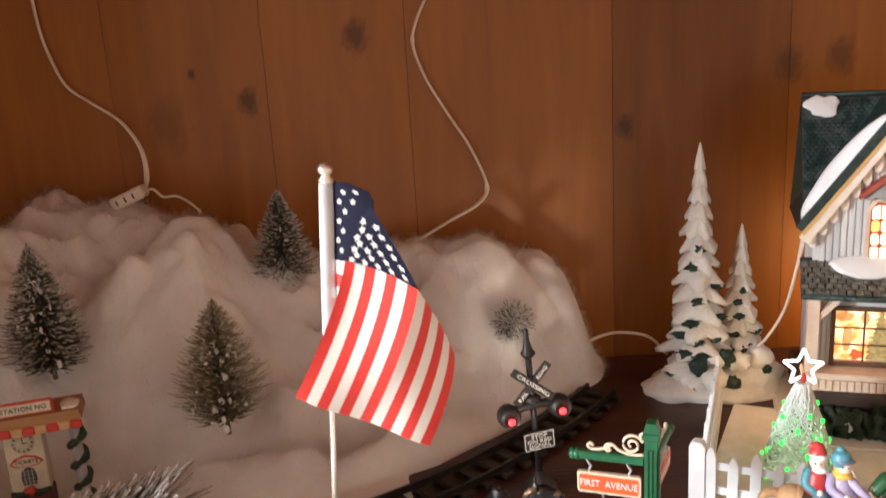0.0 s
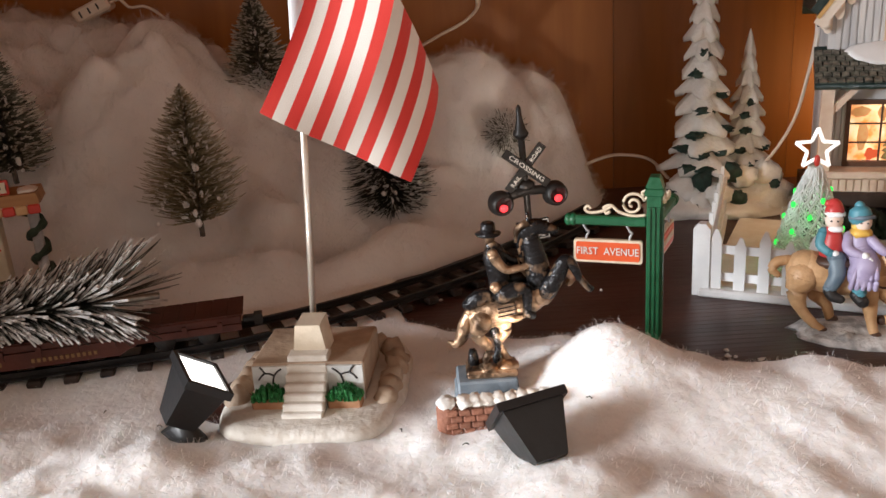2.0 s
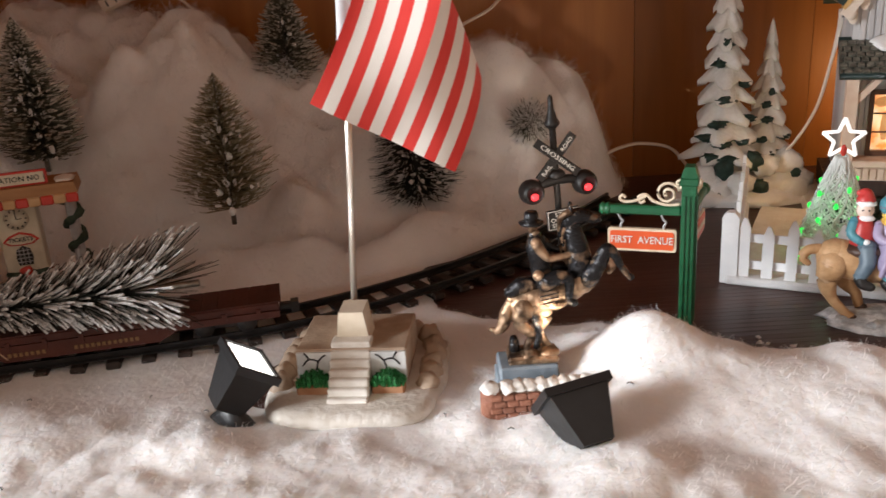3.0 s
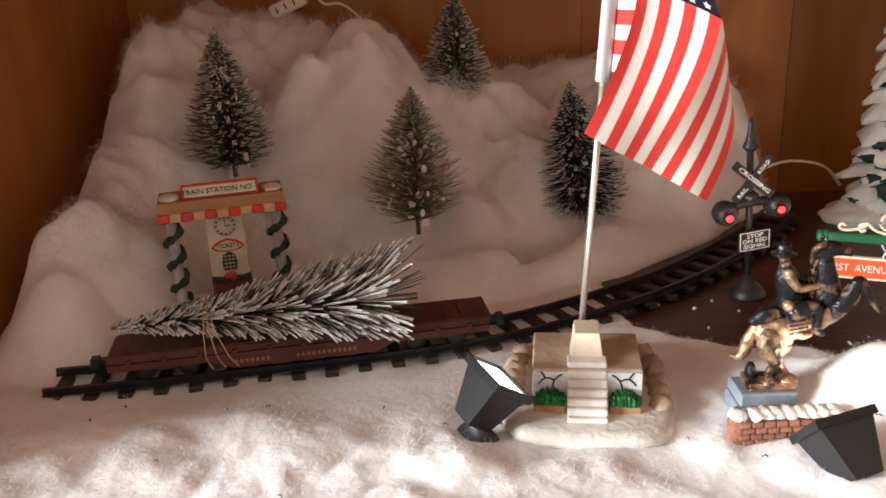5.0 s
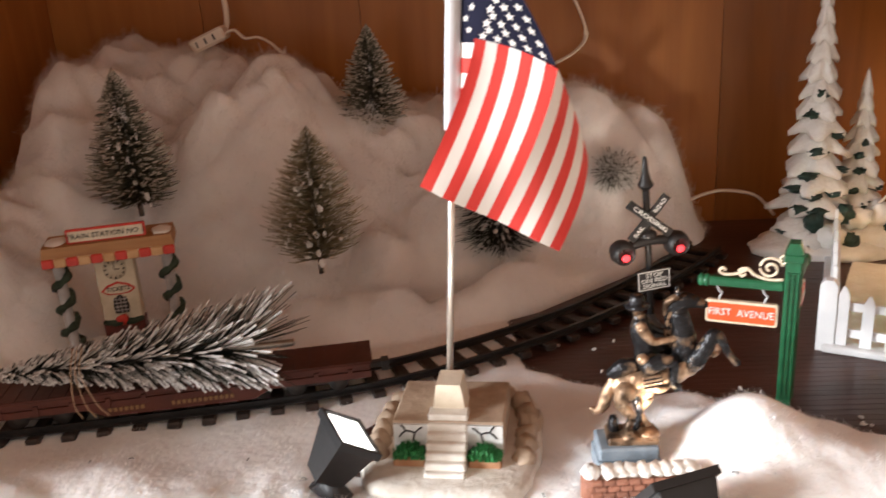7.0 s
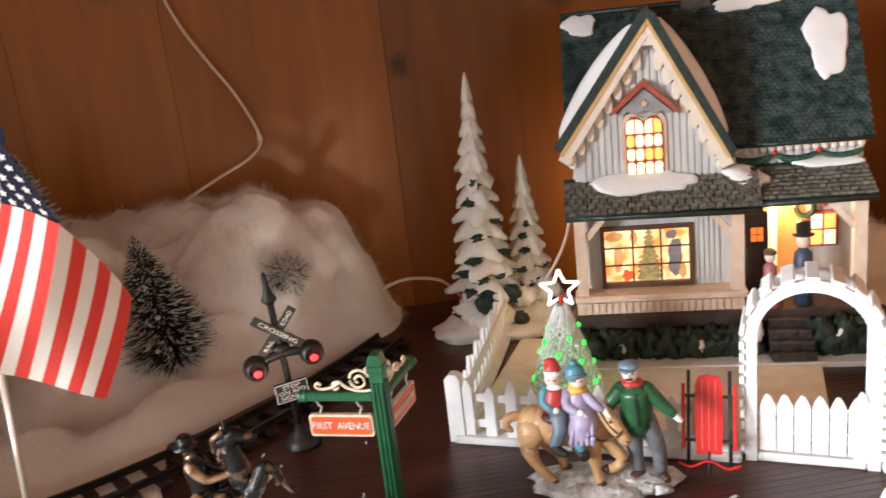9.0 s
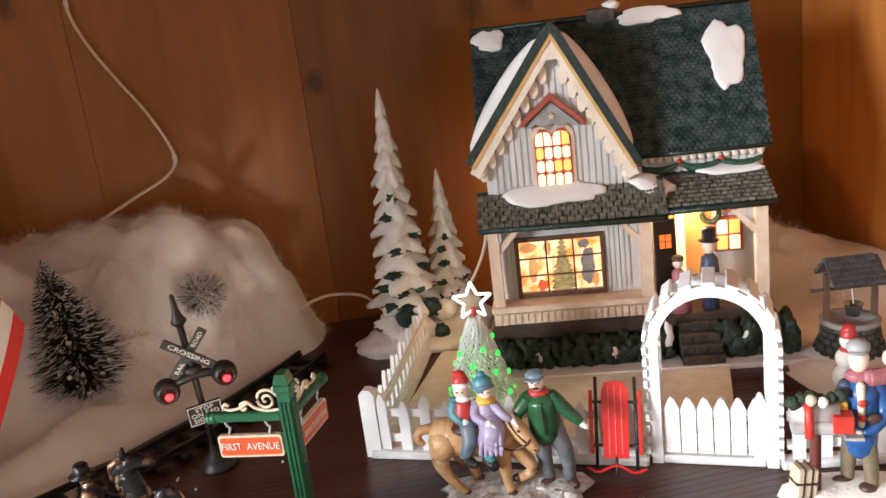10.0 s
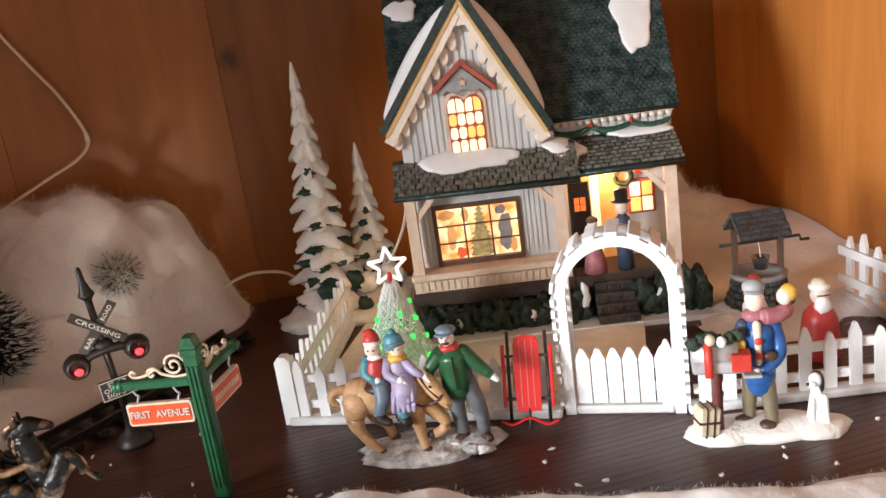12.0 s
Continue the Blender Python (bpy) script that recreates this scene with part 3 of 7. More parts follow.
SILVER = mat("silver_paint", (0.42, 0.42, 0.43), 0.4, (0.56, 0.56, 0.57), 150, metal=0.3)
GARLAND = mat("dark_green_garland", (0.016, 0.032, 0.020), 0.7, (0.040, 0.065, 0.042), 300, bump=0.8, bscale=700)
DARKINK = mat("dark_print", (0.02, 0.018, 0.018), 0.6)
BROWNRED = mat("maroon_paint", (0.10, 0.022, 0.018), 0.5, (0.16, 0.04, 0.03), 120)
st = thing("train_station", "small painted resin train station with ticket window and garlanded posts", "station", pose(-0.2565, 0.4560, 0.004, 0, 0, 17))
part("base", Build().box(-0.036, -0.011, 0.0, 0.036, 0.011, 0.014, b=0.002), RESINSNOW, st, "snowy grey base")
roof = part("roof", Build().prism([(-0.0345, 0.0705), (-0.0335, 0.0765), (0.0335, 0.0765), (0.0345, 0.0705)], -0.013, 0.011), STONE, st, "flat roof with wood grain and red-and-tan valance")
for k in range(11):
    x = -0.0345 + k * 0.00627
    part("valance_block", Build().box(x, -0.0142, 0.0655, x + 0.0062, -0.0125, 0.0706, b=0.0006), REDP if k % 2 == 0 else TAN, roof)
for sx in (-1, 1):
    part("snow_patch", Build().blob((sx * 0.0275, -0.002, 0.0768), (0.0056, 0.008, 0.0014), rough=0.4, seed=sx), RESINSNOW, roof, "patch of white snow")
    post = part("post", Build().lathe([(0.0042, 0.012), (0.0042, 0.016), (0.0030, 0.018), (0.0030, 0.064), (0.0042, 0.066), (0.0042, 0.0704)], (sx * 0.0285, -0.004, 0), n=14), SILVER, st, "silver post")
    part("garland", Build().tube([(sx * 0.0285 + 0.0042 * math.cos(q * 0.55), -0.004 + 0.0042 * math.sin(q * 0.55), 0.017 + q * 0.0012) for q in range(41)],
                                 [0.0021 + 0.0006 * math.sin(q * 2.1) for q in range(41)], n=7), GARLAND, post, "dark green garland wound round the post")
booth = part("ticket_booth", Build().box(-0.0105, -0.004, 0.026, 0.0105, 0.008, 0.0704, b=0.0006), CREAM, st, "cream ticket booth")
part("booth_base", Build().box(-0.0112, -0.005, 0.012, 0.0112, 0.008, 0.0258, b=0.0008), BROWNRED, booth, "maroon lower panel")
part("wreath", Build().tube([(-0.0108, -0.0052, 0.0275), (-0.005, -0.0056, 0.0262), (0.0, -0.0058, 0.0272), (0.005, -0.0056, 0.0262), (0.0108, -0.0052, 0.0275)], [0.0013, 0.0019, 0.0022, 0.0019, 0.0013]), GARLAND, booth)
part("bow", Build().blob((0, -0.0064, 0.0285), (0.0035, 0.0018, 0.0028), rough=0.5), REDP, booth, "red bow")
part("grille_back", Build().prism([(-0.0036, 0.0315), (-0.0042, 0.036), (-0.0034, 0.0405), (0, 0.0425), (0.0034, 0.0405), (0.0042, 0.036), (0.0036, 0.0315)], -0.0046, -0.0041), BLACKMATT, booth, "dark arched ticket window")
b = Build()
for k in range(-1, 2):
    b.box(k * 0.0021 - 0.0002, -0.0051, 0.032, k * 0.0021 + 0.0002, -0.0047, 0.0415)
for k in range(4):
    b.box(-0.0036, -0.0051, 0.0332 + k * 0.0022, 0.0036, -0.0047, 0.0336 + k * 0.0022)
part("grille", b, SILVER, booth, "silver window bars")
part("ticket_sign", Build().prism([(-0.0092, 0.0455), (-0.006, 0.0485), (0, 0.0505), (0.006, 0.0485), (0.0092, 0.0455), (0.006, 0.0432), (0, 0.0428), (-0.006, 0.0432)], -0.0047, -0.0041), REDP, booth, "red-edged ticket sign")
part("ticket_panel", Build().prism([(-0.0078, 0.0456), (-0.005, 0.0478), (0, 0.0494), (0.005, 0.0478), (0.0078, 0.0456), (0.005, 0.0439), (0, 0.0436), (-0.005, 0.0439)], -0.0051, -0.0045), CREAM, booth)
letters("TICKETS", 0.0024, DARKINK, booth, pose(0, -0.0053, 0.0463))
clock = part("clock_face", Build().lathe([(0.0002, 0), (0.0062, 0), (0.0062, 0.0006), (0.0002, 0.0008)], m=Matrix.Translation((0, -0.0041, 0.0580)) @ Matrix.Rotation(radians(90), 4, "X"), n=20), CREAM, booth, "pale clock face")
b = Build()
for k in range(12):
    b.box(-0.0003, -0.0054, 0.0044, 0.0003, -0.0049, 0.0056, m=Matrix.Translation((0, 0, 0.0580)) @ Matrix.Rotation(radians(30 * k), 4, "Y"))
b.box(-0.0002, -0.0054, 0.058, 0.0002, -0.0049, 0.0622).box(-0.0001, -0.0055, 0.0578, 0.0028, -0.0049, 0.0581)
part("clock_hands", b, DARKINK, booth, "black clock hands and hour marks")
sg = part("sign_board", Build().box(-0.0205, -0.0095, 0.0765, 0.0205, -0.0075, 0.0845, b=0.0004), REDP, st, "red-bordered white name board")
part("sign_face", Build().box(-0.0192, -0.0100, 0.0777, 0.0192, -0.0094, 0.0834), CREAM, sg)
letters("TRAIN STATION NO 1", 0.0029, DARKINK, sg, pose(0, -0.0103, 0.0805), stretch=1.0)

# ---- flag monument ----
SAND = mat("sandy_resin", (0.33, 0.24, 0.17), 0.6, (0.46, 0.35, 0.26), 80, bump=0.25, fine=0.12)
SANDWHITE = mat("whitewashed_resin", (0.62, 0.57, 0.50), 0.6, (0.76, 0.73, 0.68), 110, bump=0.35)
STONEW = mat("white_stone_paint", (0.55, 0.57, 0.57), 0.6, (0.72, 0.73, 0.72), 150, bump=0.3)
MOSS = mat("bright_green_shrub", (0.010, 0.13, 0.030), 0.5, (0.04, 0.30, 0.085), 500, bump=0.9, bscale=900)
TERRA = mat("terracotta_paint", (0.36, 0.17, 0.085), 0.6, (0.46, 0.25, 0.14), 160)
mon = thing("flag_monument", "sandy resin flagpole base with steps, stone wall and two planters", "monument", pose(-0.065, 0.362, 0.001, 0, 0, -5))
b = Build()
n = 48
rings = []
for zz, grow in ((0.0, 1.0), (0.0025, 1.03), (0.0052, 0.99), (0.0062, 0.90)):
    ring = []
    for k in range(n):
        w = 2 * math.pi * k / n
        c, q = math.cos(w), math.sin(w)
        e = (abs(c) ** 4 + abs(q) ** 4) ** -0.25
        wob = 1 + 0.035 * noise.noise(Vector((c * 3, q * 3, zz * 60)))
        ring.append((0.0390 * c * e * grow * wob, 0.0465 * q * e * grow * wob, zz + (0.0015 * noise.noise(Vector((c * 4, q * 4, 7))) if zz > 0.004 else 0)))
    rings.append(ring)
vs = [p for r_ in rings for p in r_]
fs = [(a * n + k, a * n + (k + 1) % n, (a + 1) * n + (k + 1) % n, (a + 1) * n + k) for a in range(3) for k in range(n)] + [[3 * n + k for k in range(n)]]
part("snowy_base", b.add(vs, fs, 0, True), SANDWHITE, mon, "whitewashed base with rounded edges like drifted snow")
b = Build()
rng = random.Random(5)
for k in range(26):
    w = 2 * math.pi * k / 26
    c, q = math.cos(w), math.sin(w)
    e = (abs(c) ** 4 + abs(q) ** 4) ** -0.25
    if q > -0.55:
        b.blob((0.0335 * c * e, 0.036 * q * e, 0.0060), (0.0055, 0.0062, 0.0048 + 0.002 * rng.random()), 0, 10, 0.45, k)
part("rock_rim", b, SAND, mon, "rim of sandy rocks")
part("terrace", Build().box(-0.0245, -0.019, 0.008, 0.0245, 0.019, 0.0235, b=0.0007), SAND, mon, "sandy flat terrace")
wallm = part("stone_wall", Build().box(-0.0240, -0.0202, 0.004, 0.0240, -0.0185, 0.0225), STONEW, mon, "white crazed stone facing")
for sx in (-1, 1):
    b = Build()
    for x0, z0, x1, z1 in ((0.011, 0.0215, 0.0145, 0.0185), (0.0145, 0.0185, 0.0185, 0.0195), (0.0185, 0.0195, 0.0205, 0.0225), (0.0145, 0.0185, 0.0155, 0.0145), (0.0185, 0.0195, 0.0215, 0.0165)):
        b.tube([(sx * x0, -0.0203, z0), (sx * (x0 + x1) / 2, -0.0204, (z0 + z1) / 2 + 0.0004), (sx * x1, -0.0203, z1)], 0.00042, n=5)
    part("crazing", b, DARKINK, wallm, "dark crazed joints")
for k in range(7):
    y = -0.0357 + k * 0.0030
    part("step", Build().box(-0.0088, y, 0.003, 0.0088, -0.0095, 0.0080 + k * 0.0030, b=0.0006), SANDWHITE, mon)
part("pole_block", Build().prism([(-0.0074, 0.0236), (-0.0054, 0.0375), (0.0054, 0.0375), (0.0074, 0.0236)], -0.0115, 0.003), mat("ivory_resin", (0.58, 0.49, 0.37), 0.5, (0.68, 0.59, 0.47), 100, bump=0.2), mon, "tapered ivory block holding the pole")
for sx in (-1, 1):
    box = part("planter", Build().box(sx * 0.0165 - 0.0072, -0.0275, 0.0055, sx * 0.0165 + 0.0072, -0.0210, 0.0100, b=0.0007), TERRA, mon, "terracotta planter box")
    b = Build()
    rng = random.Random(sx + 9)
    for k in range(200):
        x = sx * 0.0165 + rng.uniform(-0.0070, 0.0070)
        y = -0.0243 + rng.uniform(-0.0034, 0.0034)
        h = 0.0105 + 0.0046 * (1 - ((x - sx * 0.0165) / 0.0085) ** 2)
        b.tube([(x, y, 0.0096), (x + rng.uniform(-0.001, 0.001), y + rng.uniform(-0.0012, 0.0004), h + rng.uniform(-0.001, 0.0006))], [0.0007, 0.0004], n=3, smooth=False)
    part("shrub", b, MOSS, box, "bright green clipped shrub")

# ---- flag on its stick ----
CHROME = mat("pale_chrome", (0.90, 0.84, 0.76), 0.32, metal=0.85)
SLEEVE = mat("white_plastic_sleeve", (0.74, 0.77, 0.82), 0.3, (0.80, 0.82, 0.86), 60)
FRED = mat("red_flag_cloth", (0.66, 0.030, 0.022), 0.8, (0.72, 0.045, 0.034), 40, bump=0.25, bscale=2500, sheen=0.2)
FWHITE = mat("white_flag_cloth", (0.78, 0.74, 0.69), 0.8, (0.84, 0.81, 0.77), 40, bump=0.25, bscale=2500, sheen=0.2)
FBLUE = mat("navy_flag_cloth", (0.007, 0.007, 0.020), 0.85, (0.012, 0.012, 0.030), 40, bump=0.25, bscale=2500, spec=0.2)
flag = thing("stick_flag", "small drooping striped cloth flag with white stars on a chrome stick", "flag", pose(0, 0, 0))
FOOT, HEAD = Vector((-0.0660, 0.3690, 0.037)), Vector((-0.0540, 0.3660, 0.2200))


def on_pole(z):
    return FOOT.lerp(HEAD, (z - FOOT.z) / (HEAD.z - FOOT.z))


part("stick", Build().tube([on_pole(0.034), on_pole(0.1), on_pole(0.165)], 0.0015, n=12), CHROME, flag, "shiny stick")
part("sleeve", Build().tube([on_pole(0.148), on_pole(0.149), on_pole(0.19), on_pole(0.2175)], [0.0033, 0.0036, 0.0036, 0.0034], n=14, flat=0.55), SLEEVE, flag, "white plastic sleeve")
part("finial", Build().lathe([(0.0015, -0.004), (0.0032, -0.0026), (0.0034, -0.001), (0.0016, 0.0004), (0.0030, 0.0016), (0.0034, 0.0034), (0.0022, 0.0052), (0.0004, 0.0058)], on_pole(0.2205)), CHROME, flag, "chrome ball finial")


def bez(a, b, c, t):
    return a * (1 - t) ** 2 + b * 2 * t * (1 - t) + c * t * t


# the drooping fly: thirteen stripes from the blue field and the folded edge down to the free end
BL, BR = Vector((-0.0705, 0.333, 0.1335)), Vector((-0.0165, 0.352, 0.0985))
CL, CR, EDGE = Vector((-0.0475, 0.3555, 0.1855)), Vector((-0.0165, 0.347, 0.1735)), Vector((-0.0031, 0.3690, 0.1345))


def fly(v, s):
    top = CL.lerp(CR, v / (7 / 13)) + Vector((0, 0, 0.0015 * math.sin(math.pi * v * 13 / 7))) if v <= 7 / 13 else bez(CR, Vector((-0.0087, 0.358, 0.1556)), EDGE, (v - 7 / 13) / (6 / 13))
    low = BL.lerp(BR, v)
    mid = (top + low) / 2 + Vector((0.0045 * (1 - 0.2 * v), -0.003 + 0.002 * math.sin(7 * v), 0.0045))
    p = bez(top, mid * 2 - (top + low) / 2, low, s)
    return p + Vector((0, 0.0014 * math.sin(v * 9 + s * 3), 0))


for k in range(13):
    b = Build()
    nv, ns = 4, 16
    vs = [fly((k + i / nv) / 13, j / ns) for j in range(ns + 1) for i in range(nv + 1)]
    b.add(vs, [(j * (nv + 1) + i, j * (nv + 1) + i + 1, (j + 1) * (nv + 1) + i + 1, (j + 1) * (nv + 1) + i) for j in range(ns) for i in range(nv)], 0, True)
    part("stripe", b, FRED if k % 2 == 0 else FWHITE, flag)
TIP = Vector((-0.0365, 0.352, 0.2105))


def field(u, s):
    """The outer blue field: u across, s from its lower edge up to the fold."""
    low = CL.lerp(CR, u) + Vector((0, 0, 0.0015 * math.sin(math.pi * u)))
    top = Vector((-0.0412, 0.3545, 0.2020)).lerp(TIP + Vector((0.0022, 0, -0.0012)), u)
    return low.lerp(top, s) + Vector((0.0010 * math.sin(math.pi * s) * u, -0.0022 * math.sin(math.pi * s), 0.0))


b = Build()
vs = [field(i / 8, j / 10) for j in range(11) for i in range(9)]
b.add(vs, [(j * 9 + i, j * 9 + i + 1, (j + 1) * 9 + i + 1, (j + 1) * 9 + i) for j in range(10) for i in range(8)], 0, True)
outer = part("blue_field", b, FBLUE, flag)


def inner(u, z):
    """The part beside the sleeve: u from the sleeve outward."""
    p = on_pole(z) + Vector((0.0030, 0.0005, 0))
    width = lerp(z, [0.150, 0.165, 0.180, 0.190, 0.205, 0.212, 0.2165, 0.2185], [0.003, 0.007, 0.010, 0.0125, 0.0180, 0.0180, 0.0130, 0.006])
    return p + Vector((width * u, -0.004 * math.sin(u * math.pi * 0.6) - 0.002 * u, 0))


for z0, z1, mt in ((0.1830, 0.2185, FBLUE), (0.1770, 0.1830, FWHITE), (0.1710, 0.1770, FRED), (0.1650, 0.1710, FWHITE), (0.1590, 0.1650, FRED), (0.152, 0.1590, FWHITE)):
    n = 8 if z1 - z0 > 0.01 else 2
    vs = [inner(i / 6, z0 + (z1 - z0) * j / n) for j in range(n + 1) for i in range(7)]
    part("inner_fold", Build().add(vs, [(j * 7 + i, j * 7 + i + 1, (j + 1) * 7 + i + 1, (j + 1) * 7 + i) for j in range(n) for i in range(6)], 0, True), mt, flag)


def star_on(at, du, dv, r):
    du, dv = du.normalized(), dv.normalized()
    nrm = du.cross(dv).normalized()
    if nrm.y > 0:
        nrm = -nrm
    pts = [at + nrm * 0.0004 + du * x + dv * z for x, z in star_points(r)]
    b = Build().add(pts + [at + nrm * 0.0004], [(k, (k + 1) % 10, 10) for k in range(10)])
    return b


for row, cols in enumerate((5, 4, 4, 3, 3, 2, 1)):
    for col in range(cols):
        u, sv = (col + 0.5 + (0.2 if row % 2 else 0)) / (cols + 0.2), 0.09 + row * 0.135
        e = 0.02
        part("star", star_on(field(u, sv), field(u + e, sv) - field(u - e, sv), field(u, sv + e) - field(u, sv - e), 0.0019), FWHITE, flag)
for row in range(7):
    z = 0.1880 + row * 0.0043
    for col in range(2):
        u = (0.16 if row % 2 else 0.30) + col * 0.34
        if z < 0.208 and u > 0.42:
            continue
        part("star", star_on(inner(u, z), inner(u + 0.02, z) - inner(u - 0.02, z), inner(u, z + 0.001) - inner(u, z - 0.001), 0.0017), FWHITE, flag)

# ---- little floodlights ----
GLOSSBLACK = mat("satin_black_housing", (0.009, 0.009, 0.010), 0.42, (0.016, 0.016, 0.017), 60, bump=0.08)
LENS = mat("lit_lens", (0.85, 0.87, 0.90), 0.2, emit=(1.0, 0.97, 0.92), power=4.0)


def floodlight(label, m, yoke):
    """A tapered housing whose wide end, the lens, looks along local +z; yoke: the bracket's foot in world terms."""
    f = thing("floodlight", label, "floodlight", m, "miniature floodlights")
    b = Build()
    a, c = 0.0128, 0.0062
    h = 0.023
    vs = [(-c, -c, 0), (c, -c, 0), (c, c, 0), (-c, c, 0), (-a, -a * 0.72, h), (a, -a * 0.72, h), (a, a * 0.72, h), (-a, a * 0.72, h)]
    b.add(vs, [(3, 2, 1, 0), (0, 1, 5, 4), (1, 2, 6, 5), (2, 3, 7, 6), (3, 0, 4, 7)])
    part("housing", b, GLOSSBLACK, f, "tapered black housing")
    r = Build()
    o, q = a + 0.0010, a * 0.72 + 0.0010
    r.box(-o, -q, h - 0.0028, o, -q + 0.0018, h + 0.0006).box(-o, q - 0.0018, h - 0.0028, o, q, h + 0.0006)
    r.box(-o, -q + 0.0018, h - 0.0028, -o + 0.0018, q - 0.0018, h + 0.0006).box(o - 0.0018, -q + 0.0018, h - 0.0028, o, q - 0.0018, h + 0.0006)
    part("rim", r, GLOSSBLACK, f)
    part("lens", Build().box(-o + 0.0018, -q + 0.0018, h - 0.0016, o - 0.0018, q - 0.0018, h - 0.0004), LENS, f, "white lit lens")
    g = m.inverted() @ Vector(yoke)
    part("stand", Build().tube([Vector((0, 0, 0.002)), Vector((0, 0, -0.002)), g * 0.6, g], [0.0062, 0.0058, 0.0055, 0.0062], n=12), GLOSSBLACK, f, "black stand")
    return f


def aim(at, to, spin=0):
    return Matrix.Translation(at) @ (Vector(to) - Vector(at)).to_track_quat("Z", "Y").to_matrix().to_4x4() @ Matrix.Rotation(radians(spin), 4, "Z")


floodlight("black floodlight with lit white lens, tilted towards the flag", aim((-0.1185, 0.322, 0.0120), (-0.1065, 0.3262, 0.0300), 10), (-0.1100, 0.3200, -0.002))
floodlight("black floodlight seen from behind, aimed at the rider statue", aim((0.0285, 0.2800, 0.0090), (0.0215, 0.2970, 0.0255), -4), (0.0270, 0.2710, -0.010))

spot_lamp("floodlight_beam", (-0.1075, 0.3285, 0.0355), (-0.040, 0.400, 0.120), 0.16, (1.0, 0.94, 0.88), 90)
spot_lamp("floodlight_beam", (0.0212, 0.2985, 0.0275), (0.030, 0.689, 0.131), 1.15, (1.0, 0.86, 0.72), 36, 0.9)

# ---- bronze rider on a pedestal ----
BRONZE = mat("worn_bronze", (0.060, 0.036, 0.022), 0.32, (0.50, 0.33, 0.21), 120, bump=0.6, bscale=420, metal=0.7, contrast=(0.36, 0.60), detail=5)
BRONZEDARK = mat("dark_bronze", (0.016, 0.016, 0.018), 0.27, (0.40, 0.26, 0.16), 150, bump=0.5, bscale=420, metal=0.55, contrast=(0.55, 0.72), detail=5)
GREYBLUE = mat("grey_blue_paint", (0.17, 0.21, 0.25), 0.5, (0.24, 0.28, 0.32), 120, bump=0.2)
K = 0.000192
b = Build()


def limb(pts, rs, y=0.0, y1=None, m=0):
    """A rounded limb; its points lie on a drawing of the statue, 0.192 mm to the unit, rising with z."""
    y1 = y if y1 is None else y1
    n = len(pts)
    ps = smooth_path([(x * K, y + (y1 - y) * k / (n - 1), z * K * 1.01) for k, (x, z) in enumerate(pts)], 5)
    rr = [float(np.interp(k / (len(ps) - 1) * (n - 1), range(n), rs)) * K for k in range(len(ps))]
    b.tube(ps, rr, m, n=12).blob(ps[0], rr[0] * 0.98, m, 12).blob(ps[-1], rr[-1] * 0.98, m, 12)


def knob(x, z, r, y=0.0, m=0, rough=0.25, seed=1):
    b.blob((x * K, y, z * K * 1.01), tuple(q * K for q in r), m, 12, rough, seed)


b.box(-0.0110, -0.0070, -0.0005, 0.0106, 0.0070, 0.0032, b=0.0010)
knob(-40, 24, (13, 16, 28), 0.002, 1)
knob(34, 16, (26, 26, 10), -0.001)
knob(-8, 14, (24, 26, 8), -0.002)
# hind legs, haunches, barrel and chest
limb([(-18, 126), (-28, 98), (-4, 66), (-14, 38), (-6, 16)], [24, 15, 10, 8, 11], -0.0050)
limb([(24, 118), (34, 92), (18, 62), (28, 36), (38, 16)], [21, 14, 10, 8, 11], 0.0020)
limb([(6, 96), (16, 60), (10, 24)], [9, 8, 8], 0.0005, m=1)
limb([(-20, 128), (12, 138), (52, 144), (92, 166), (116, 190)], [29, 31, 29, 31, 28], 0)
knob(112, 178, (30, 34, 32), 0, 0, 0.2)
limb([(-42, 140), (-54, 112), (-62, 84), (-76, 70), (-90, 74)], [11, 15, 14, 11, 4], 0, m=0)
# neck, mane and head
limb([(112, 190), (108, 228), (100, 266), (92, 300)], [30, 27, 23, 20], 0, m=1)
limb([(84, 312), (106, 322), (128, 318), (146, 312)], [19, 19, 13, 9], 0, m=1)
for k in range(7):
    limb([(84 - 2 * k, 334 - 14 * k), (66 + 2 * k, 322 - 16 * k), (62 + 4 * k, 296 - 14 * k)], [8, 7, 3], -0.0020 + 0.0006 * k, m=1 if k % 2 else 0)
knob(88, 340, (5, 5, 12), -0.0020, 1)
knob(90, 340, (5, 5, 12), 0.0020, 1)
# raised forelegs
limb([(124, 190), (146, 222), (162, 252), (178, 240), (190, 216), (206, 194), (214, 186)], [22, 18, 14, 11, 8, 7, 8], -0.0042, m=1)
limb([(120, 176), (148, 200), (172, 214), (182, 196), (176, 186)], [18, 14, 11, 8, 8], 0.0042)
# rider: hat, head, body, arms and legs
limb([(28, 190), (22, 226), (16, 262), (12, 286)], [25, 23, 25, 14], 0, m=1)
knob(8, 306, (12, 13, 16), 0, 0, 0.2)
b.lathe([(0.0002, -0.0006), (0.0048, -0.0002), (0.0053, 0.0005), (0.0030, 0.0010), (0.0029, 0.0044), (0.0022, 0.0052), (0.0002, 0.0050)], (6 * K, 0, 315 * K), 1, n=18)
limb([(12, 276), (24, 254), (40, 238), (66, 238), (92, 242)], [12, 11, 9, 8, 7], -0.0044, -0.0018)
limb([(22, 276), (50, 250), (92, 244)], [11, 9, 7], 0.0042, 0.0016, m=1)
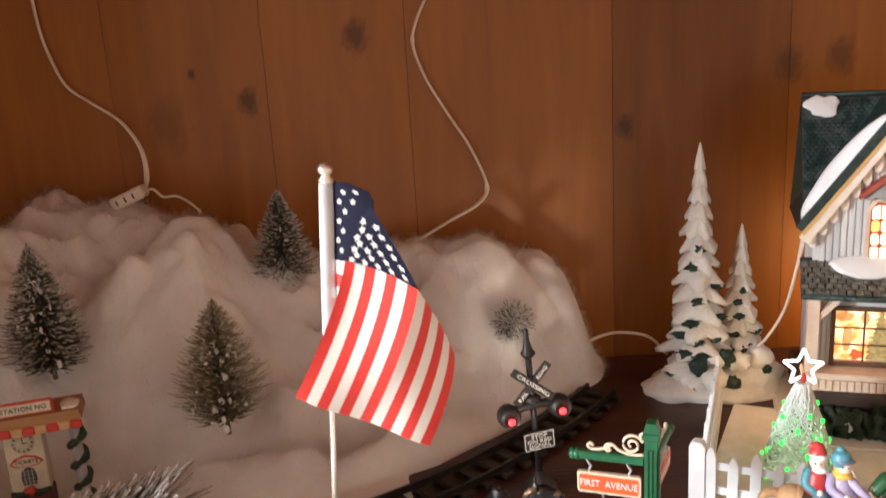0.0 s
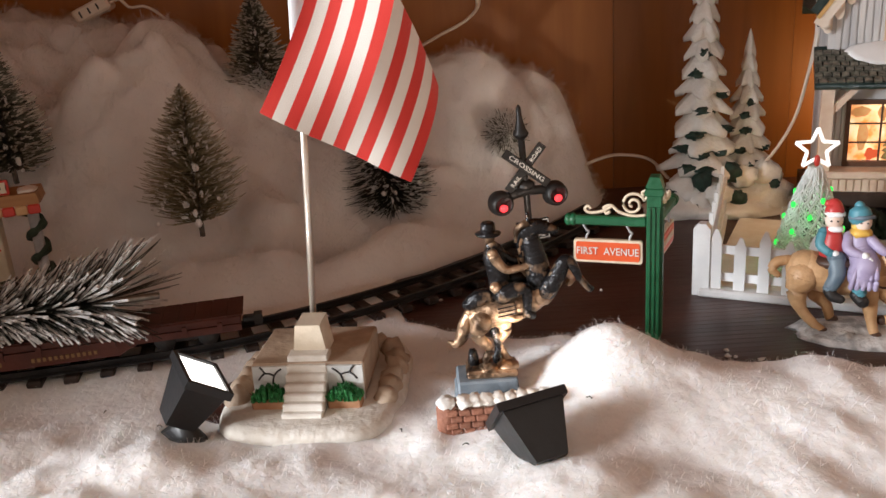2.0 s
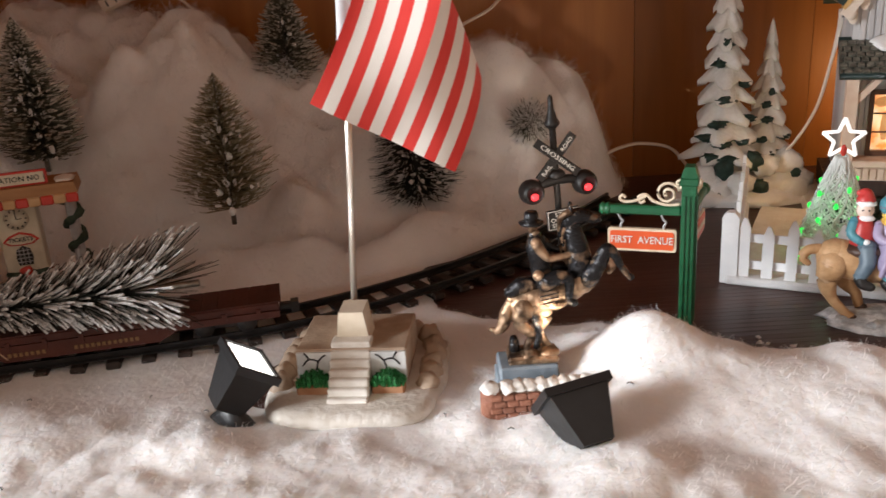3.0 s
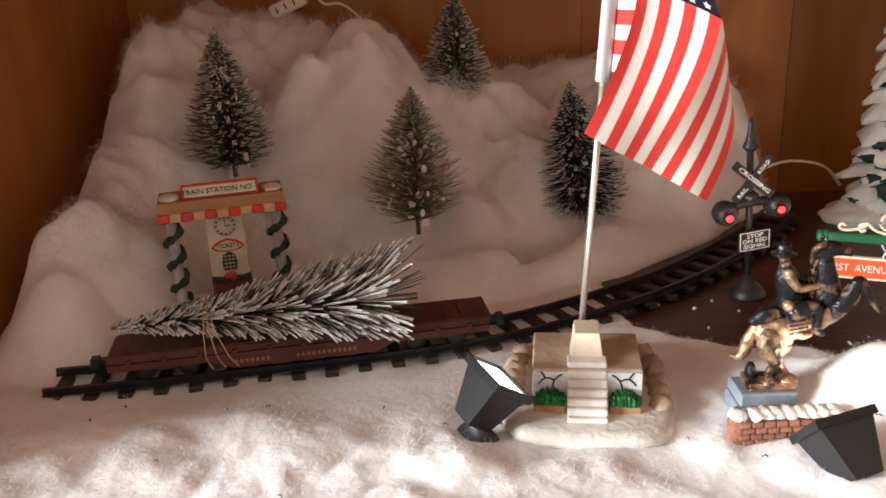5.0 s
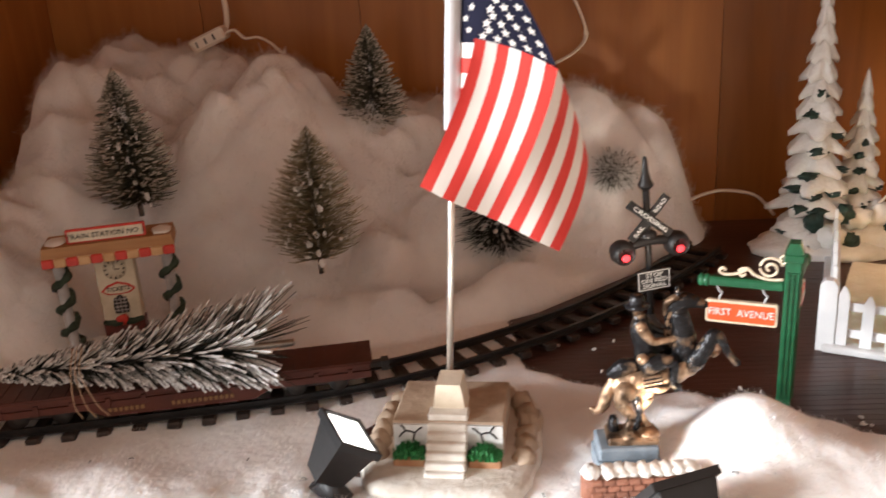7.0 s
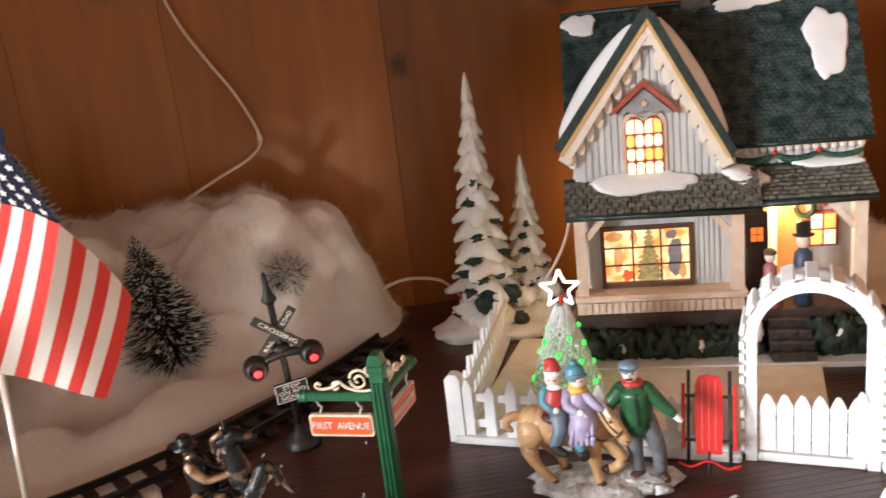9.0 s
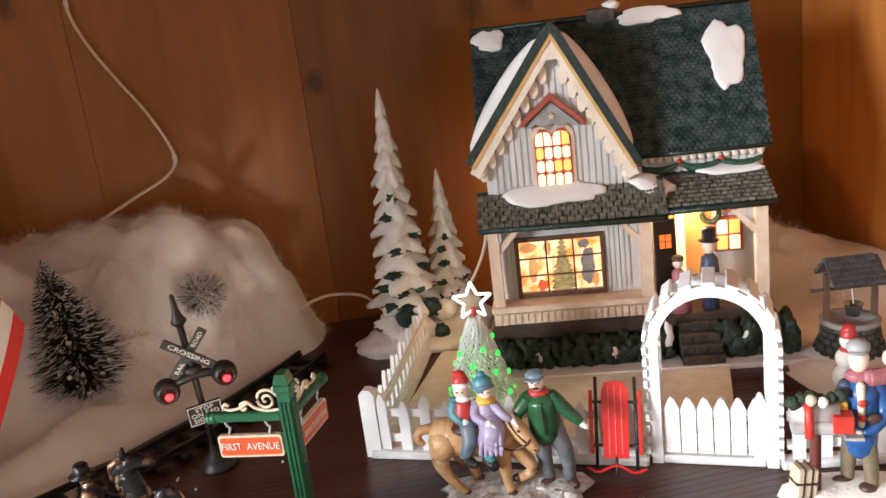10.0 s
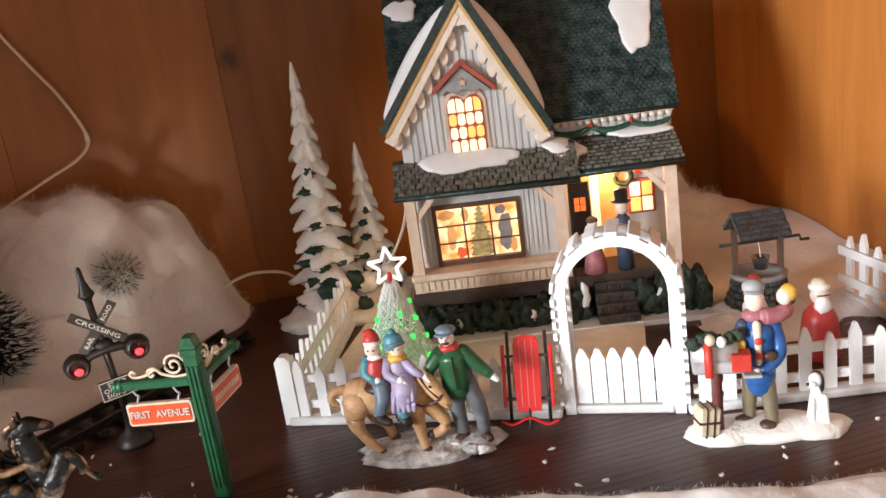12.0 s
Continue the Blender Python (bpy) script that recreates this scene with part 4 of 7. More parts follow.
limb([(28, 188), (58, 200), (78, 196), (80, 168), (80, 146), (90, 140)], [19, 17, 13, 10, 9, 9], -0.0066, m=1)
limb([(28, 188), (58, 200), (78, 196), (80, 168), (80, 146)], [18, 16, 12, 10, 9], 0.0066, m=1)
limb([(14, 206), (30, 190), (50, 186)], [12, 10, 7], -0.0060, -0.0072, m=0)
limb([(-44, 158), (-20, 172), (8, 176)], [14, 20, 16], 0, m=1)
b.box(-0.0038, -0.0014, -0.0026, 0.0038, 0.0014, 0.0026, 0, 0.0006, Matrix.Translation((36 * K, -0.0074, 160 * K)) @ Matrix.Rotation(radians(-10), 4, "Y"))
for k in range(3):
    b.box(-0.0038, -0.0003, -0.0002, 0.0038, 0.0003, 0.0002, 1, 0, Matrix.Translation((36 * K, -0.0089, (150 + 9 * k) * K)) @ Matrix.Rotation(radians(-10), 4, "Y"))
limb([(36, 142), (50, 134), (66, 138)], [10, 9, 6], -0.0066)
thing("rider_statue", "small worn bronze statue of a rearing horse with rider", "statue", pose(0.0120, 0.3385, 0.0178, 0, 0, 0), build=b, mats=[BRONZE, BRONZEDARK])
ped = thing("pedestal", "grey-blue painted block beneath the bronze statue", "pedestal", pose(0.0095, 0.3385, 0.0, 0, 0, 2), build=Build().box(-0.0135, -0.0095, 0.004, 0.0135, 0.0095, 0.0115, b=0.0008).box(-0.0125, -0.0088, 0.0115, 0.0125, 0.0088, 0.0175, b=0.0008), mats=GREYBLUE)
BRICK = mat("worn_brick_resin", (0.17, 0.055, 0.03), 0.7, (0.30, 0.13, 0.08), 150, bump=0.5, bscale=500, vary=0.2)
bw = thing("brick_wall", "stub of red-brown brick wall capped with snow, half sunk in cotton", "brick wall", pose(0.0065, 0.3165, 0.0030, 0, 0, 3))
part("core", Build().box(-0.0145, -0.0035, -0.002, 0.0235, 0.0045, 0.0125), mat("brick_mortar", (0.16, 0.10, 0.07), 0.9, (0.22, 0.15, 0.11), 200), bw)
bm_ = Build().box(-0.0024, -0.0012, -0.0013, 0.0024, 0.0012, 0.0013, b=0.0005).mesh("brick", BRICK)
for row in range(5):
    for k in range(8):
        part("brick", bm_, None, bw, at=pose(-0.0125 + k * 0.0051 + (0.0018 if row % 2 else 0), -0.0040, -0.0005 + row * 0.0028, 0, 0, 3 * math.sin(k * 5 + row)))
part("end_post", Build().lathe([(0.0045, -0.003), (0.0045, 0.0120), (0.0040, 0.0128), (0.0005, 0.0130)], (-0.0140, -0.0005, 0), n=10), BRICK, bw, "rounded brick end post")
b = Build()
for k in range(9):
    b.blob((-0.014 + k * 0.0047 + (0.002 if k else 0), 0.0, 0.0135), (0.0042, 0.0052, 0.0018), 0, 10, 0.5, k)
part("snow_cap", b, RESINSNOW, bw, "white painted snow on top")


# ---- porcelain house ----
PALE = mat("pale_board_paint", (0.50, 0.51, 0.53), 0.5, (0.66, 0.66, 0.66), 90, bump=0.25, stretch=(1, 1, 0.2))
PEACH = mat("peach_trim_paint", (0.62, 0.45, 0.34), 0.5, (0.72, 0.57, 0.46), 90, bump=0.2)
CREAMTRIM = mat("cream_trim_paint", (0.72, 0.62, 0.52), 0.5, (0.80, 0.72, 0.63), 90, bump=0.2)
OCHRE = mat("ochre_line_paint", (0.58, 0.36, 0.13), 0.5, (0.66, 0.44, 0.18), 90)
ROOFGREEN = mat("dark_green_glaze", (0.006, 0.020, 0.019), 0.35, (0.020, 0.040, 0.038), 220, bump=0.4, bscale=500)
SHINGLE = mat("grey_green_shingle", (0.016, 0.042, 0.043), 0.26, (0.080, 0.115, 0.112), 130, bump=0.5, bscale=420, fine=0.35, coat=0.3)
SHINGLEGREY = mat("grey_brown_shingle", (0.070, 0.070, 0.058), 0.40, (0.24, 0.23, 0.19), 260, bump=0.3, bscale=500)
ROOFSNOW = mat("glazed_white_snow", (0.76, 0.77, 0.78), 0.35, (0.82, 0.83, 0.84), 60, bump=0.1)
BRICKRED = mat("brick_red_paint", (0.32, 0.060, 0.040), 0.5, (0.42, 0.10, 0.065), 120)
GREYTRIM = mat("slate_grey_paint", (0.24, 0.25, 0.26), 0.5, (0.34, 0.35, 0.36), 120)
STONEDARK = mat("dark_stone_paint", (0.030, 0.024, 0.022), 0.5, (0.075, 0.062, 0.056), 160, bump=0.6, bscale=300)
HEDGE = mat("dark_hedge_paint", (0.006, 0.016, 0.010), 0.6, (0.022, 0.042, 0.026), 260, bump=0.8, bscale=420)
DARKBAND = mat("dark_brown_band", (0.035, 0.022, 0.018), 0.5, (0.06, 0.04, 0.034), 120)
LITPANE = mat("lit_window_print", (0.75, 0.42, 0.12), 0.5, emit=(1.0, 0.48, 0.12), power=1.1)
LITWHITE = mat("lit_bright_pane", (0.85, 0.75, 0.55), 0.5, emit=(1.0, 0.74, 0.45), power=1.15)
LITDIM = mat("lit_tan_hall", (0.5, 0.22, 0.07), 0.5, (0.62, 0.32, 0.12), 90, emit=(0.9, 0.36, 0.09), power=0.45)
LITRED = mat("lit_red_orange_pane", (0.7, 0.2, 0.05), 0.5, emit=(1.0, 0.22, 0.04), power=0.9)
MUNTIN = mat("dark_brown_glazing_bar", (0.085, 0.038, 0.020), 0.5, (0.12, 0.06, 0.035), 200)


def lit_print():
    """A backlit printed window: warm light, uneven in tone."""
    m = bpy.data.materials.new("backlit_print")
    m.use_nodes = True
    nt = m.node_tree
    p = nt.nodes["Principled BSDF"]
    tc = nt.nodes.new("ShaderNodeTexCoord")
    nz = nt.nodes.new("ShaderNodeTexNoise")
    nz.inputs["Scale"].default_value, nz.inputs["Detail"].default_value = 95.0, 3.0
    rp = nt.nodes.new("ShaderNodeValToRGB")
    rp.color_ramp.elements[0].position, rp.color_ramp.elements[1].position = 0.36, 0.62
    rp.color_ramp.elements[0].color, rp.color_ramp.elements[1].color = (0.80, 0.26, 0.05, 1), (1.0, 0.74, 0.42, 1)
    nt.links.new(tc.outputs["Object"], nz.inputs["Vector"])
    nt.links.new(nz.outputs[0], rp.inputs[0])
    nt.links.new(rp.outputs[0], p.inputs["Emission Color"])
    nt.links.new(rp.outputs[0], p.inputs["Base Color"])
    p.inputs["Emission Strength"].default_value = 1.25
    return m


PRINT = lit_print()
HOUSE = pose(0.227, 0.537, 0.0, 0, 0, -17)
house = thing("porcelain_house", "lit white-and-peach porcelain house with snowy dark green shingled roofs", "model house", HOUSE)


def slope(b, x0, x1, y0, z0, y1, z1, t, i=0):
    """A sloping slab from (y0, z0) up to (y1, z1), t thick."""
    return b.prism([(y0, z0), (y1, z1), (y1, z1 + t), (y0, z0 + t)], -x1, -x0, i, m=Matrix.Rotation(radians(90), 4, "Z"))


def shingle_field(x0, x1, y0, z0, y1, z1, seed, w=0.0046, row=0.0042, lift=0.0015, keep=None):
    """Rows of small overlapping shingles over a slope, in one mesh."""
    rng = random.Random(seed)
    b = Build()
    ln = math.hypot(y1 - y0, z1 - z0)
    uy, uz = (y1 - y0) / ln, (z1 - z0) / ln
    ny, nz = -uz, uy
    n = int(ln / row)
    for r in range(n):
        x = x0 + (w / 2 if r % 2 else 0) - w / 2
        while x < x1 - 0.0005:
            a, e = max(x0, x), min(x1, x + w * rng.uniform(0.74, 0.9))
            x += w
            if e - a < 0.0008 or (keep and not keep((a + e) / 2, (r + 0.5) / n)):
                continue
            s0, s1 = r * row + rng.uniform(-0.0002, 0.0002), (r + 1) * row + 0.0006
            h0, h1 = lift * rng.uniform(0.8, 1.3), 0.0001
            v = []
            for s, h in ((s0, -0.0002), (s1, -0.0002), (s1, h1), (s0, h0)):
                for q in (a, e):
                    v.append((q, y0 + uy * s + ny * h, z0 + uz * s + nz * h))
            b.add(v, [(6, 7, 5, 4), (0, 1, 7, 6), (0, 6, 4, 2), (1, 3, 5, 7)])
    return b


def patch(cx, cz, rx, rz, y0, z0, y1, z1, seed, t=0.0016, wob=0.35, n=40):
    """A flat, uneven patch of snow on a slope: cx along it, cz the share of the way up."""
    ln = math.hypot(y1 - y0, z1 - z0)
    uy, uz = (y1 - y0) / ln, (z1 - z0) / ln
    ny, nz = -uz, uy
    vs, rings = [], ((1.0, 0.0), (0.97, t * 0.7), (0.86, t))
    for f, h in rings:
        for k in range(n):
            w = 2 * math.pi * k / n
            c, q = math.cos(w), math.sin(w)
            g = f * (1 + wob * noise.noise(Vector((c * 1.6 + seed, q * 1.6, seed * 0.7))) + 0.3 * wob * noise.noise(Vector((c * 5, q * 5, seed))))
            s = cz * ln + rz * q * g
            vs.append((cx + rx * c * g, y0 + uy * s + ny * (h + 0.0006), z0 + uz * s + nz * (h + 0.0006)))
    fs = [(a * n + k, a * n + (k + 1) % n, (a + 1) * n + (k + 1) % n, (a + 1) * n + k) for a in range(2) for k in range(n)] + [[2 * n + k for k in range(n)]]
    return Build().add(vs, fs, 0, True)


# walls
for x0, y0, z0, x1, y1, z1 in ((0.008, 0.016, 0.0, 0.0205, 0.10, 0.135), (0.0745, 0.016, 0.0, 0.104, 0.10, 0.125), (0.0205, 0.016, 0.0, 0.0745, 0.10, 0.0462), (0.0205, 0.016, 0.0825, 0.0745, 0.10, 0.135), (0.104, 0.034, 0.0, 0.181, 0.10, 0.132)):
    part("wall", Build().box(x0, y0, z0, x1, y1, z1), PALE, house, "pale grey-white wall")
part("gable_wall", Build().prism([(0.0045, 0.100), (0.0045, 0.1385), (0.0515, 0.2060), (0.0945, 0.1330), (0.0945, 0.100)], 0.0150, 0.06), PALE, house, "pale boarded gable wall")
for x in np.arange(0.0085, 0.0940, 0.0042):
    top = 0.0345 + 0.104 + (x - 0.0045) * 1.43 if x < 0.0515 else 0.133 + (0.0945 - x) * 1.69
    zt = min(top - 0.006, 0.196)
    if 0.034 < x < 0.0615:
        if zt > 0.162:
            part("board", Build().box(x, 0.0140, 0.166, x + 0.0030, 0.0152, max(0.168, zt)), PALE, house)
    else:
        part("board", Build().box(x, 0.0140, 0.108, x + 0.0030, 0.0152, zt), PALE, house)
for x in list(np.arange(0.0095, 0.0190, 0.0032)) + list(np.arange(0.0775, 0.0930, 0.0032)):
    part("board", Build().box(x, 0.0148, 0.046, x + 0.0024, 0.0162, 0.0955), PALE, house)
for x in np.arange(0.106, 0.180, 0.0052):
    part("board", Build().box(x, 0.0328, 0.104, x + 0.0038, 0.0342, 0.1265), PALE, house)
part("cornice", Build().box(0.098, 0.0300, 0.1262, 0.1845, 0.0345, 0.1310, b=0.0008), CREAMTRIM, house, "cream scalloped cornice")
for k in range(16):
    part("scallop", Build().blob((0.1015 + k * 0.0053, 0.0305, 0.1258), (0.0024, 0.0012, 0.0026), 0, 8), CREAMTRIM, house)
# main roof
MR = (0.026, 0.1290, 0.079, 0.2150)
main = part("main_roof", slope(slope(Build(), -0.001, 0.1865, *MR, 0.004), -0.001, 0.1865, 0.132, 0.129, 0.0790, 0.2150, 0.004), ROOFGREEN, house, "dark green glazed main roof")
sh = part("shingles", shingle_field(-0.001, 0.1865, MR[0] - 0.0034, MR[1] + 0.0021, MR[2] - 0.0034, MR[3] + 0.0021, 2, 0.0036, 0.0027, 0.0011), SHINGLE, main)
tagged(sh, kind="stuff")
part("ridge", Build().tube([(-0.001, 0.0785, 0.2188), (0.06, 0.0785, 0.2192), (0.1865, 0.0785, 0.2188)], 0.0018, n=8), ROOFGREEN, main)
part("eave_line", Build().tube([(0.098, 0.0235, 0.1300), (0.1865, 0.0235, 0.1300)], 0.0016, n=8), ROOFGREEN, main)
off = (MR[0] - 0.0036, MR[1] + 0.0022, MR[2] - 0.0036, MR[3] + 0.0022)
part("snow", patch(0.1660, 0.655, 0.0125, 0.0250, *off, 3), ROOFSNOW, main, "white patch of snow")
part("snow", patch(0.118, 0.985, 0.021, 0.0060, *off, 5), ROOFSNOW, main, "white patch of snow along the ridge")
part("snow", patch(0.0125, 0.93, 0.0110, 0.0080, *off, 8), ROOFSNOW, main, "white patch of snow along the ridge")
ch = part("chimney", Build().box(0.0790, 0.074, 0.208, 0.0985, 0.088, 0.2245, b=0.001), STONEDARK, house, "dark chimney with a snowy corner")
part("snow", Build().blob((0.0965, 0.079, 0.2255), (0.0055, 0.007, 0.0035), rough=0.4, seed=2), ROOFSNOW, ch)
# gable roof
A, EL, ER = (0.0530, 0.2140), (-0.0030, 0.1375), (0.0990, 0.1285)


def side_slab(a, e, y0, y1, t, lift=0.0):
    dx, dz = e[0] - a[0], e[1] - a[1]
    ln = math.hypot(dx, dz)
    nx, nz = (-abs(dz) / ln, abs(dx) / ln) if dx < 0 else (abs(dz) / ln, abs(dx) / ln)
    lo = [(a[0] + nx * lift, a[1] + nz * lift), (e[0] + nx * lift, e[1] + nz * lift)]
    hi = [(e[0] + nx * (t + lift), e[1] + nz * (t + lift)), (a[0] + nx * (t + lift), a[1] + nz * (t + lift) + 0.0008)]
    return Build().prism(lo + hi, y0, y1)


gr = part("gable_roof", side_slab(A, EL, 0.0070, 0.074, 0.0042), ROOFGREEN, house, "steep dark green gable roof")
part("gable_slope", side_slab(A, ER, 0.0070, 0.074, 0.0042), ROOFGREEN, gr)
part("verge", side_slab(A, EL, 0.0052, 0.0085, 0.0050, 0.0006), ROOFGREEN, gr)
part("verge", side_slab(A, ER, 0.0052, 0.0085, 0.0050, 0.0006), ROOFGREEN, gr)
part("ochre_line", side_slab((A[0], A[1] - 0.0025), (EL[0] + 0.001, EL[1] - 0.0022), 0.0058, 0.0100, 0.0024), OCHRE, gr)
part("ochre_line", side_slab((A[0], A[1] - 0.0025), (ER[0] - 0.001, ER[1] - 0.0022), 0.0058, 0.0100, 0.0024), OCHRE, gr)
part("bargeboard", side_slab((A[0], A[1] - 0.0095), (EL[0] + 0.0035, EL[1] - 0.0080), 0.0066, 0.0105, 0.0066), CREAMTRIM, gr, "cream bargeboard")
part("bargeboard", side_slab((A[0], A[1] - 0.0095), (ER[0] - 0.0035, ER[1] - 0.0080), 0.0066, 0.0105, 0.0066), CREAMTRIM, gr, "cream bargeboard")
for k in range(8):
    for a, e, sx in ((A, EL, -1), (A, ER, 1)):
        f = (k + 1.15) / 9.2
        x, z = a[0] + (e[0] - a[0]) * f, a[1] + (e[1] - a[1]) * f - 0.0115
        part("drop", Build().prism([(x - 0.0026, z + 0.0040 - sx * 0.0030), (x - 0.0026, z - 0.0058), (x - 0.0016, z - 0.0080), (x, z - 0.0088), (x + 0.0016, z - 0.0080), (x + 0.0026, z - 0.0058), (x + 0.0026, z + 0.0040 + sx * 0.0030)], 0.0106, 0.0139), CREAMTRIM, gr)
part("apex_cap", Build().prism([(A[0] - 0.0070, A[1] - 0.0045), (A[0] - 0.0048, A[1] + 0.0032), (A[0], A[1] + 0.0078), (A[0] + 0.0048, A[1] + 0.0032), (A[0] + 0.0070, A[1] - 0.0045), (A[0], A[1] + 0.0010)], 0.0054, 0.0700), ROOFGREEN, gr)
part("apex_block", Build().prism([(A[0] - 0.0085, A[1] - 0.0150), (A[0], A[1] - 0.0015), (A[0] + 0.0085, A[1] - 0.0150)], 0.0072, 0.0104), CREAMTRIM, gr)
part("ochre_line", Build().prism([(A[0] - 0.0040, A[1] - 0.0072), (A[0] - 0.0030, A[1] - 0.0022), (A[0], A[1] + 0.0012), (A[0] + 0.0030, A[1] - 0.0022), (A[0] + 0.0040, A[1] - 0.0072), (A[0], A[1] - 0.0030)], 0.0060, 0.0070), OCHRE, gr)
for e, sx in ((EL, 1), (ER, -1)):
    part("scroll", Build().lathe([(0.0003, -0.0022), (0.0034, -0.0020), (0.0036, 0.0), (0.0034, 0.0020), (0.0003, 0.0022)], m=Matrix.Translation((e[0] + sx * 0.0048, 0.0088, e[1] - 0.0052)) @ Matrix.Rotation(radians(90), 4, "X"), n=14), CREAMTRIM, gr)


def gable_snow(a, e, f0, f1, y0, y1, seed):
    """A drift lying along a gable slope, its lower edge wavy."""
    dx, dz = e[0] - a[0], e[1] - a[1]
    ln = math.hypot(dx, dz)
    nx, nz = (-abs(dz) / ln, abs(dx) / ln) if dx < 0 else (abs(dz) / ln, abs(dx) / ln)
    n, m = 20, 6
    vs = []
    for k in range(n + 1):
        f = f0 + (f1 - f0) * k / n
        bulge = math.sin(math.pi * min(1, max(0, k / n))) ** 0.5
        yy = y0 + (y1 - y0) * (0.25 + 0.75 * bulge * (0.8 + 0.4 * noise.noise(Vector((k * 0.3, seed, 1)))))
        for j in range(m + 1):
            h = 0.0044 + 0.0085 * math.sin(math.pi * j / m) ** 0.6 * bulge
            vs.append((a[0] + dx * f + nx * h, y0 + (yy - y0) * j / m, a[1] + dz * f + nz * h))
    return Build().add(vs, [(k * (m + 1) + j, k * (m + 1) + j + 1, (k + 1) * (m + 1) + j + 1, (k + 1) * (m + 1) + j) for k in range(n) for j in range(m)], 0, True)


part("snow", gable_snow(A, ER, 0.0, 0.92, 0.012, 0.040, 3), ROOFSNOW, gr, "white drift along the slope")
part("snow", gable_snow(A, EL, 0.05, 0.95, 0.010, 0.030, 8), ROOFSNOW, gr, "white drift along the slope")
# upper window
UW = [(0.0490 + (x - 0.0490) * 1.22, 0.1185 + (z - 0.1185) * 1.06) for x, z in [(0.0395, 0.1185), (0.0395, 0.1485), (0.0425, 0.1540), (0.0460, 0.1535), (0.0490, 0.1505), (0.0520, 0.1535), (0.0555, 0.1540), (0.0585, 0.1485), (0.0585, 0.1185)]]
up = part("upper_window", Build().prism([(x + (-0.0022 if x < 0.049 else 0.0022 if x > 0.049 else 0), z + (0.002 if z > 0.13 else -0.0022)) for x, z in UW], 0.0128, 0.0149), PEACH, house, "peach-framed lit upper window")
part("glazing_frame", Build().prism(UW, 0.0122, 0.0127), BRICKRED, up, "red-brown glazing bars")
rng = random.Random(4)
for r in range(4):
    for c in range(4):
        x, z, h = 0.0381 + c * 0.0056, 0.1196 + r * 0.0086, 0.0074
        x1, t = x + 0.0047, 0.0012
        if r == 3:
            arch = [(x, z), (x1, z), (x1, z + 0.0050), (x1 - t, z + 0.0078), (x + 0.0006, z + 0.0088), (x, z + 0.0086)] if c in (1, 3) else [(x, z), (x1, z), (x1, z + 0.0086), (x1 - 0.0006, z + 0.0088), (x + t, z + 0.0078), (x, z + 0.0050)]
        else:
            arch = [(x + t, z), (x1 - t, z), (x1, z + t), (x1, z + h - t), (x1 - t, z + h), (x + t, z + h), (x, z + h - t), (x, z + t)]
        part("pane", Build().prism(arch, 0.0114, 0.0121), LITWHITE if rng.random() < 0.66 else LITPANE, up)
hood = part("hood", Build().prism([(0.0300, 0.1585), (0.0495, 0.1745), (0.0700, 0.1565), (0.0700, 0.1600), (0.0495, 0.1785), (0.0300, 0.1620)], 0.0065, 0.0148), BRICKRED, house, "red peaked hood over the upper window")
part("hood_face", Build().prism([(0.0330, 0.1590), (0.0495, 0.1735), (0.0670, 0.1572), (0.0630, 0.1570), (0.0600, 0.1590), (0.0550, 0.1570), (0.0495, 0.1600), (0.0440, 0.1575), (0.0390, 0.1598), (0.0360, 0.1575)], 0.0095, 0.0146), GREYTRIM, hood, "slate-grey fretwork")
part("rosette", Build().prism([(0.0495 + x, 0.1640 + z) for x, z in star_points(0.0030)], 0.0085, 0.0097), PEACH, hood)
# lower porch roofs
PL = (-0.001, 0.0955, 0.0165, 0.1145)
porch = part("porch_roof", slope(Build(), -0.003, 0.1165, *PL, 0.0035), ROOFGREEN, house, "grey-green shingled porch roof")
tagged(part("shingles", shingle_field(-0.003, 0.1165, PL[0] - 0.0024, PL[1] + 0.0026, PL[2] - 0.0024, PL[3] + 0.0026, 9, 0.0050, 0.0040, 0.0018), SHINGLEGREY, porch), kind="stuff")
part("eave_line", Build().tube([(-0.003, -0.0030, 0.0965), (0.1165, -0.0030, 0.0950)], 0.0021, n=8), ROOFGREEN, porch)
part("snow", patch(0.0470, 0.80, 0.0300, 0.0085, PL[0] - 0.003, PL[1] + 0.0032, PL[2] - 0.003, PL[3] + 0.0032, 4, 0.002), ROOFSNOW, porch, "white snow below the upper window")
PR = (0.002, 0.0975, 0.0340, 0.1130)
porch2 = part("porch_roof", slope(Build(), 0.1085, 0.1830, *PR, 0.0035), ROOFGREEN, house, "grey-green shingled porch roof")
tagged(part("shingles", shingle_field(0.1085, 0.1830, PR[0] - 0.0015, PR[1] + 0.0033, PR[2] - 0.0015, PR[3] + 0.0033, 10, 0.0050, 0.0040, 0.0018), SHINGLEGREY, porch2), kind="stuff")
part("eave_line", Build().tube([(0.1085, -0.0005, 0.0978), (0.1830, -0.0005, 0.0985)], 0.0021, n=8), ROOFGREEN, porch2)
part("snow", patch(0.163, 0.90, 0.0200, 0.0052, PR[0] - 0.002, PR[1] + 0.0038, PR[2] - 0.002, PR[3] + 0.0038, 6, 0.002), ROOFSNOW, porch2, "white snow along the wall")
part("snow", Build().blob((0.1085, 0.0140, 0.1135), (0.0150, 0.0085, 0.0042), 0, 16, 0.35, 5, (38, 22, 0)), ROOFSNOW, porch2, "white drift in the corner")
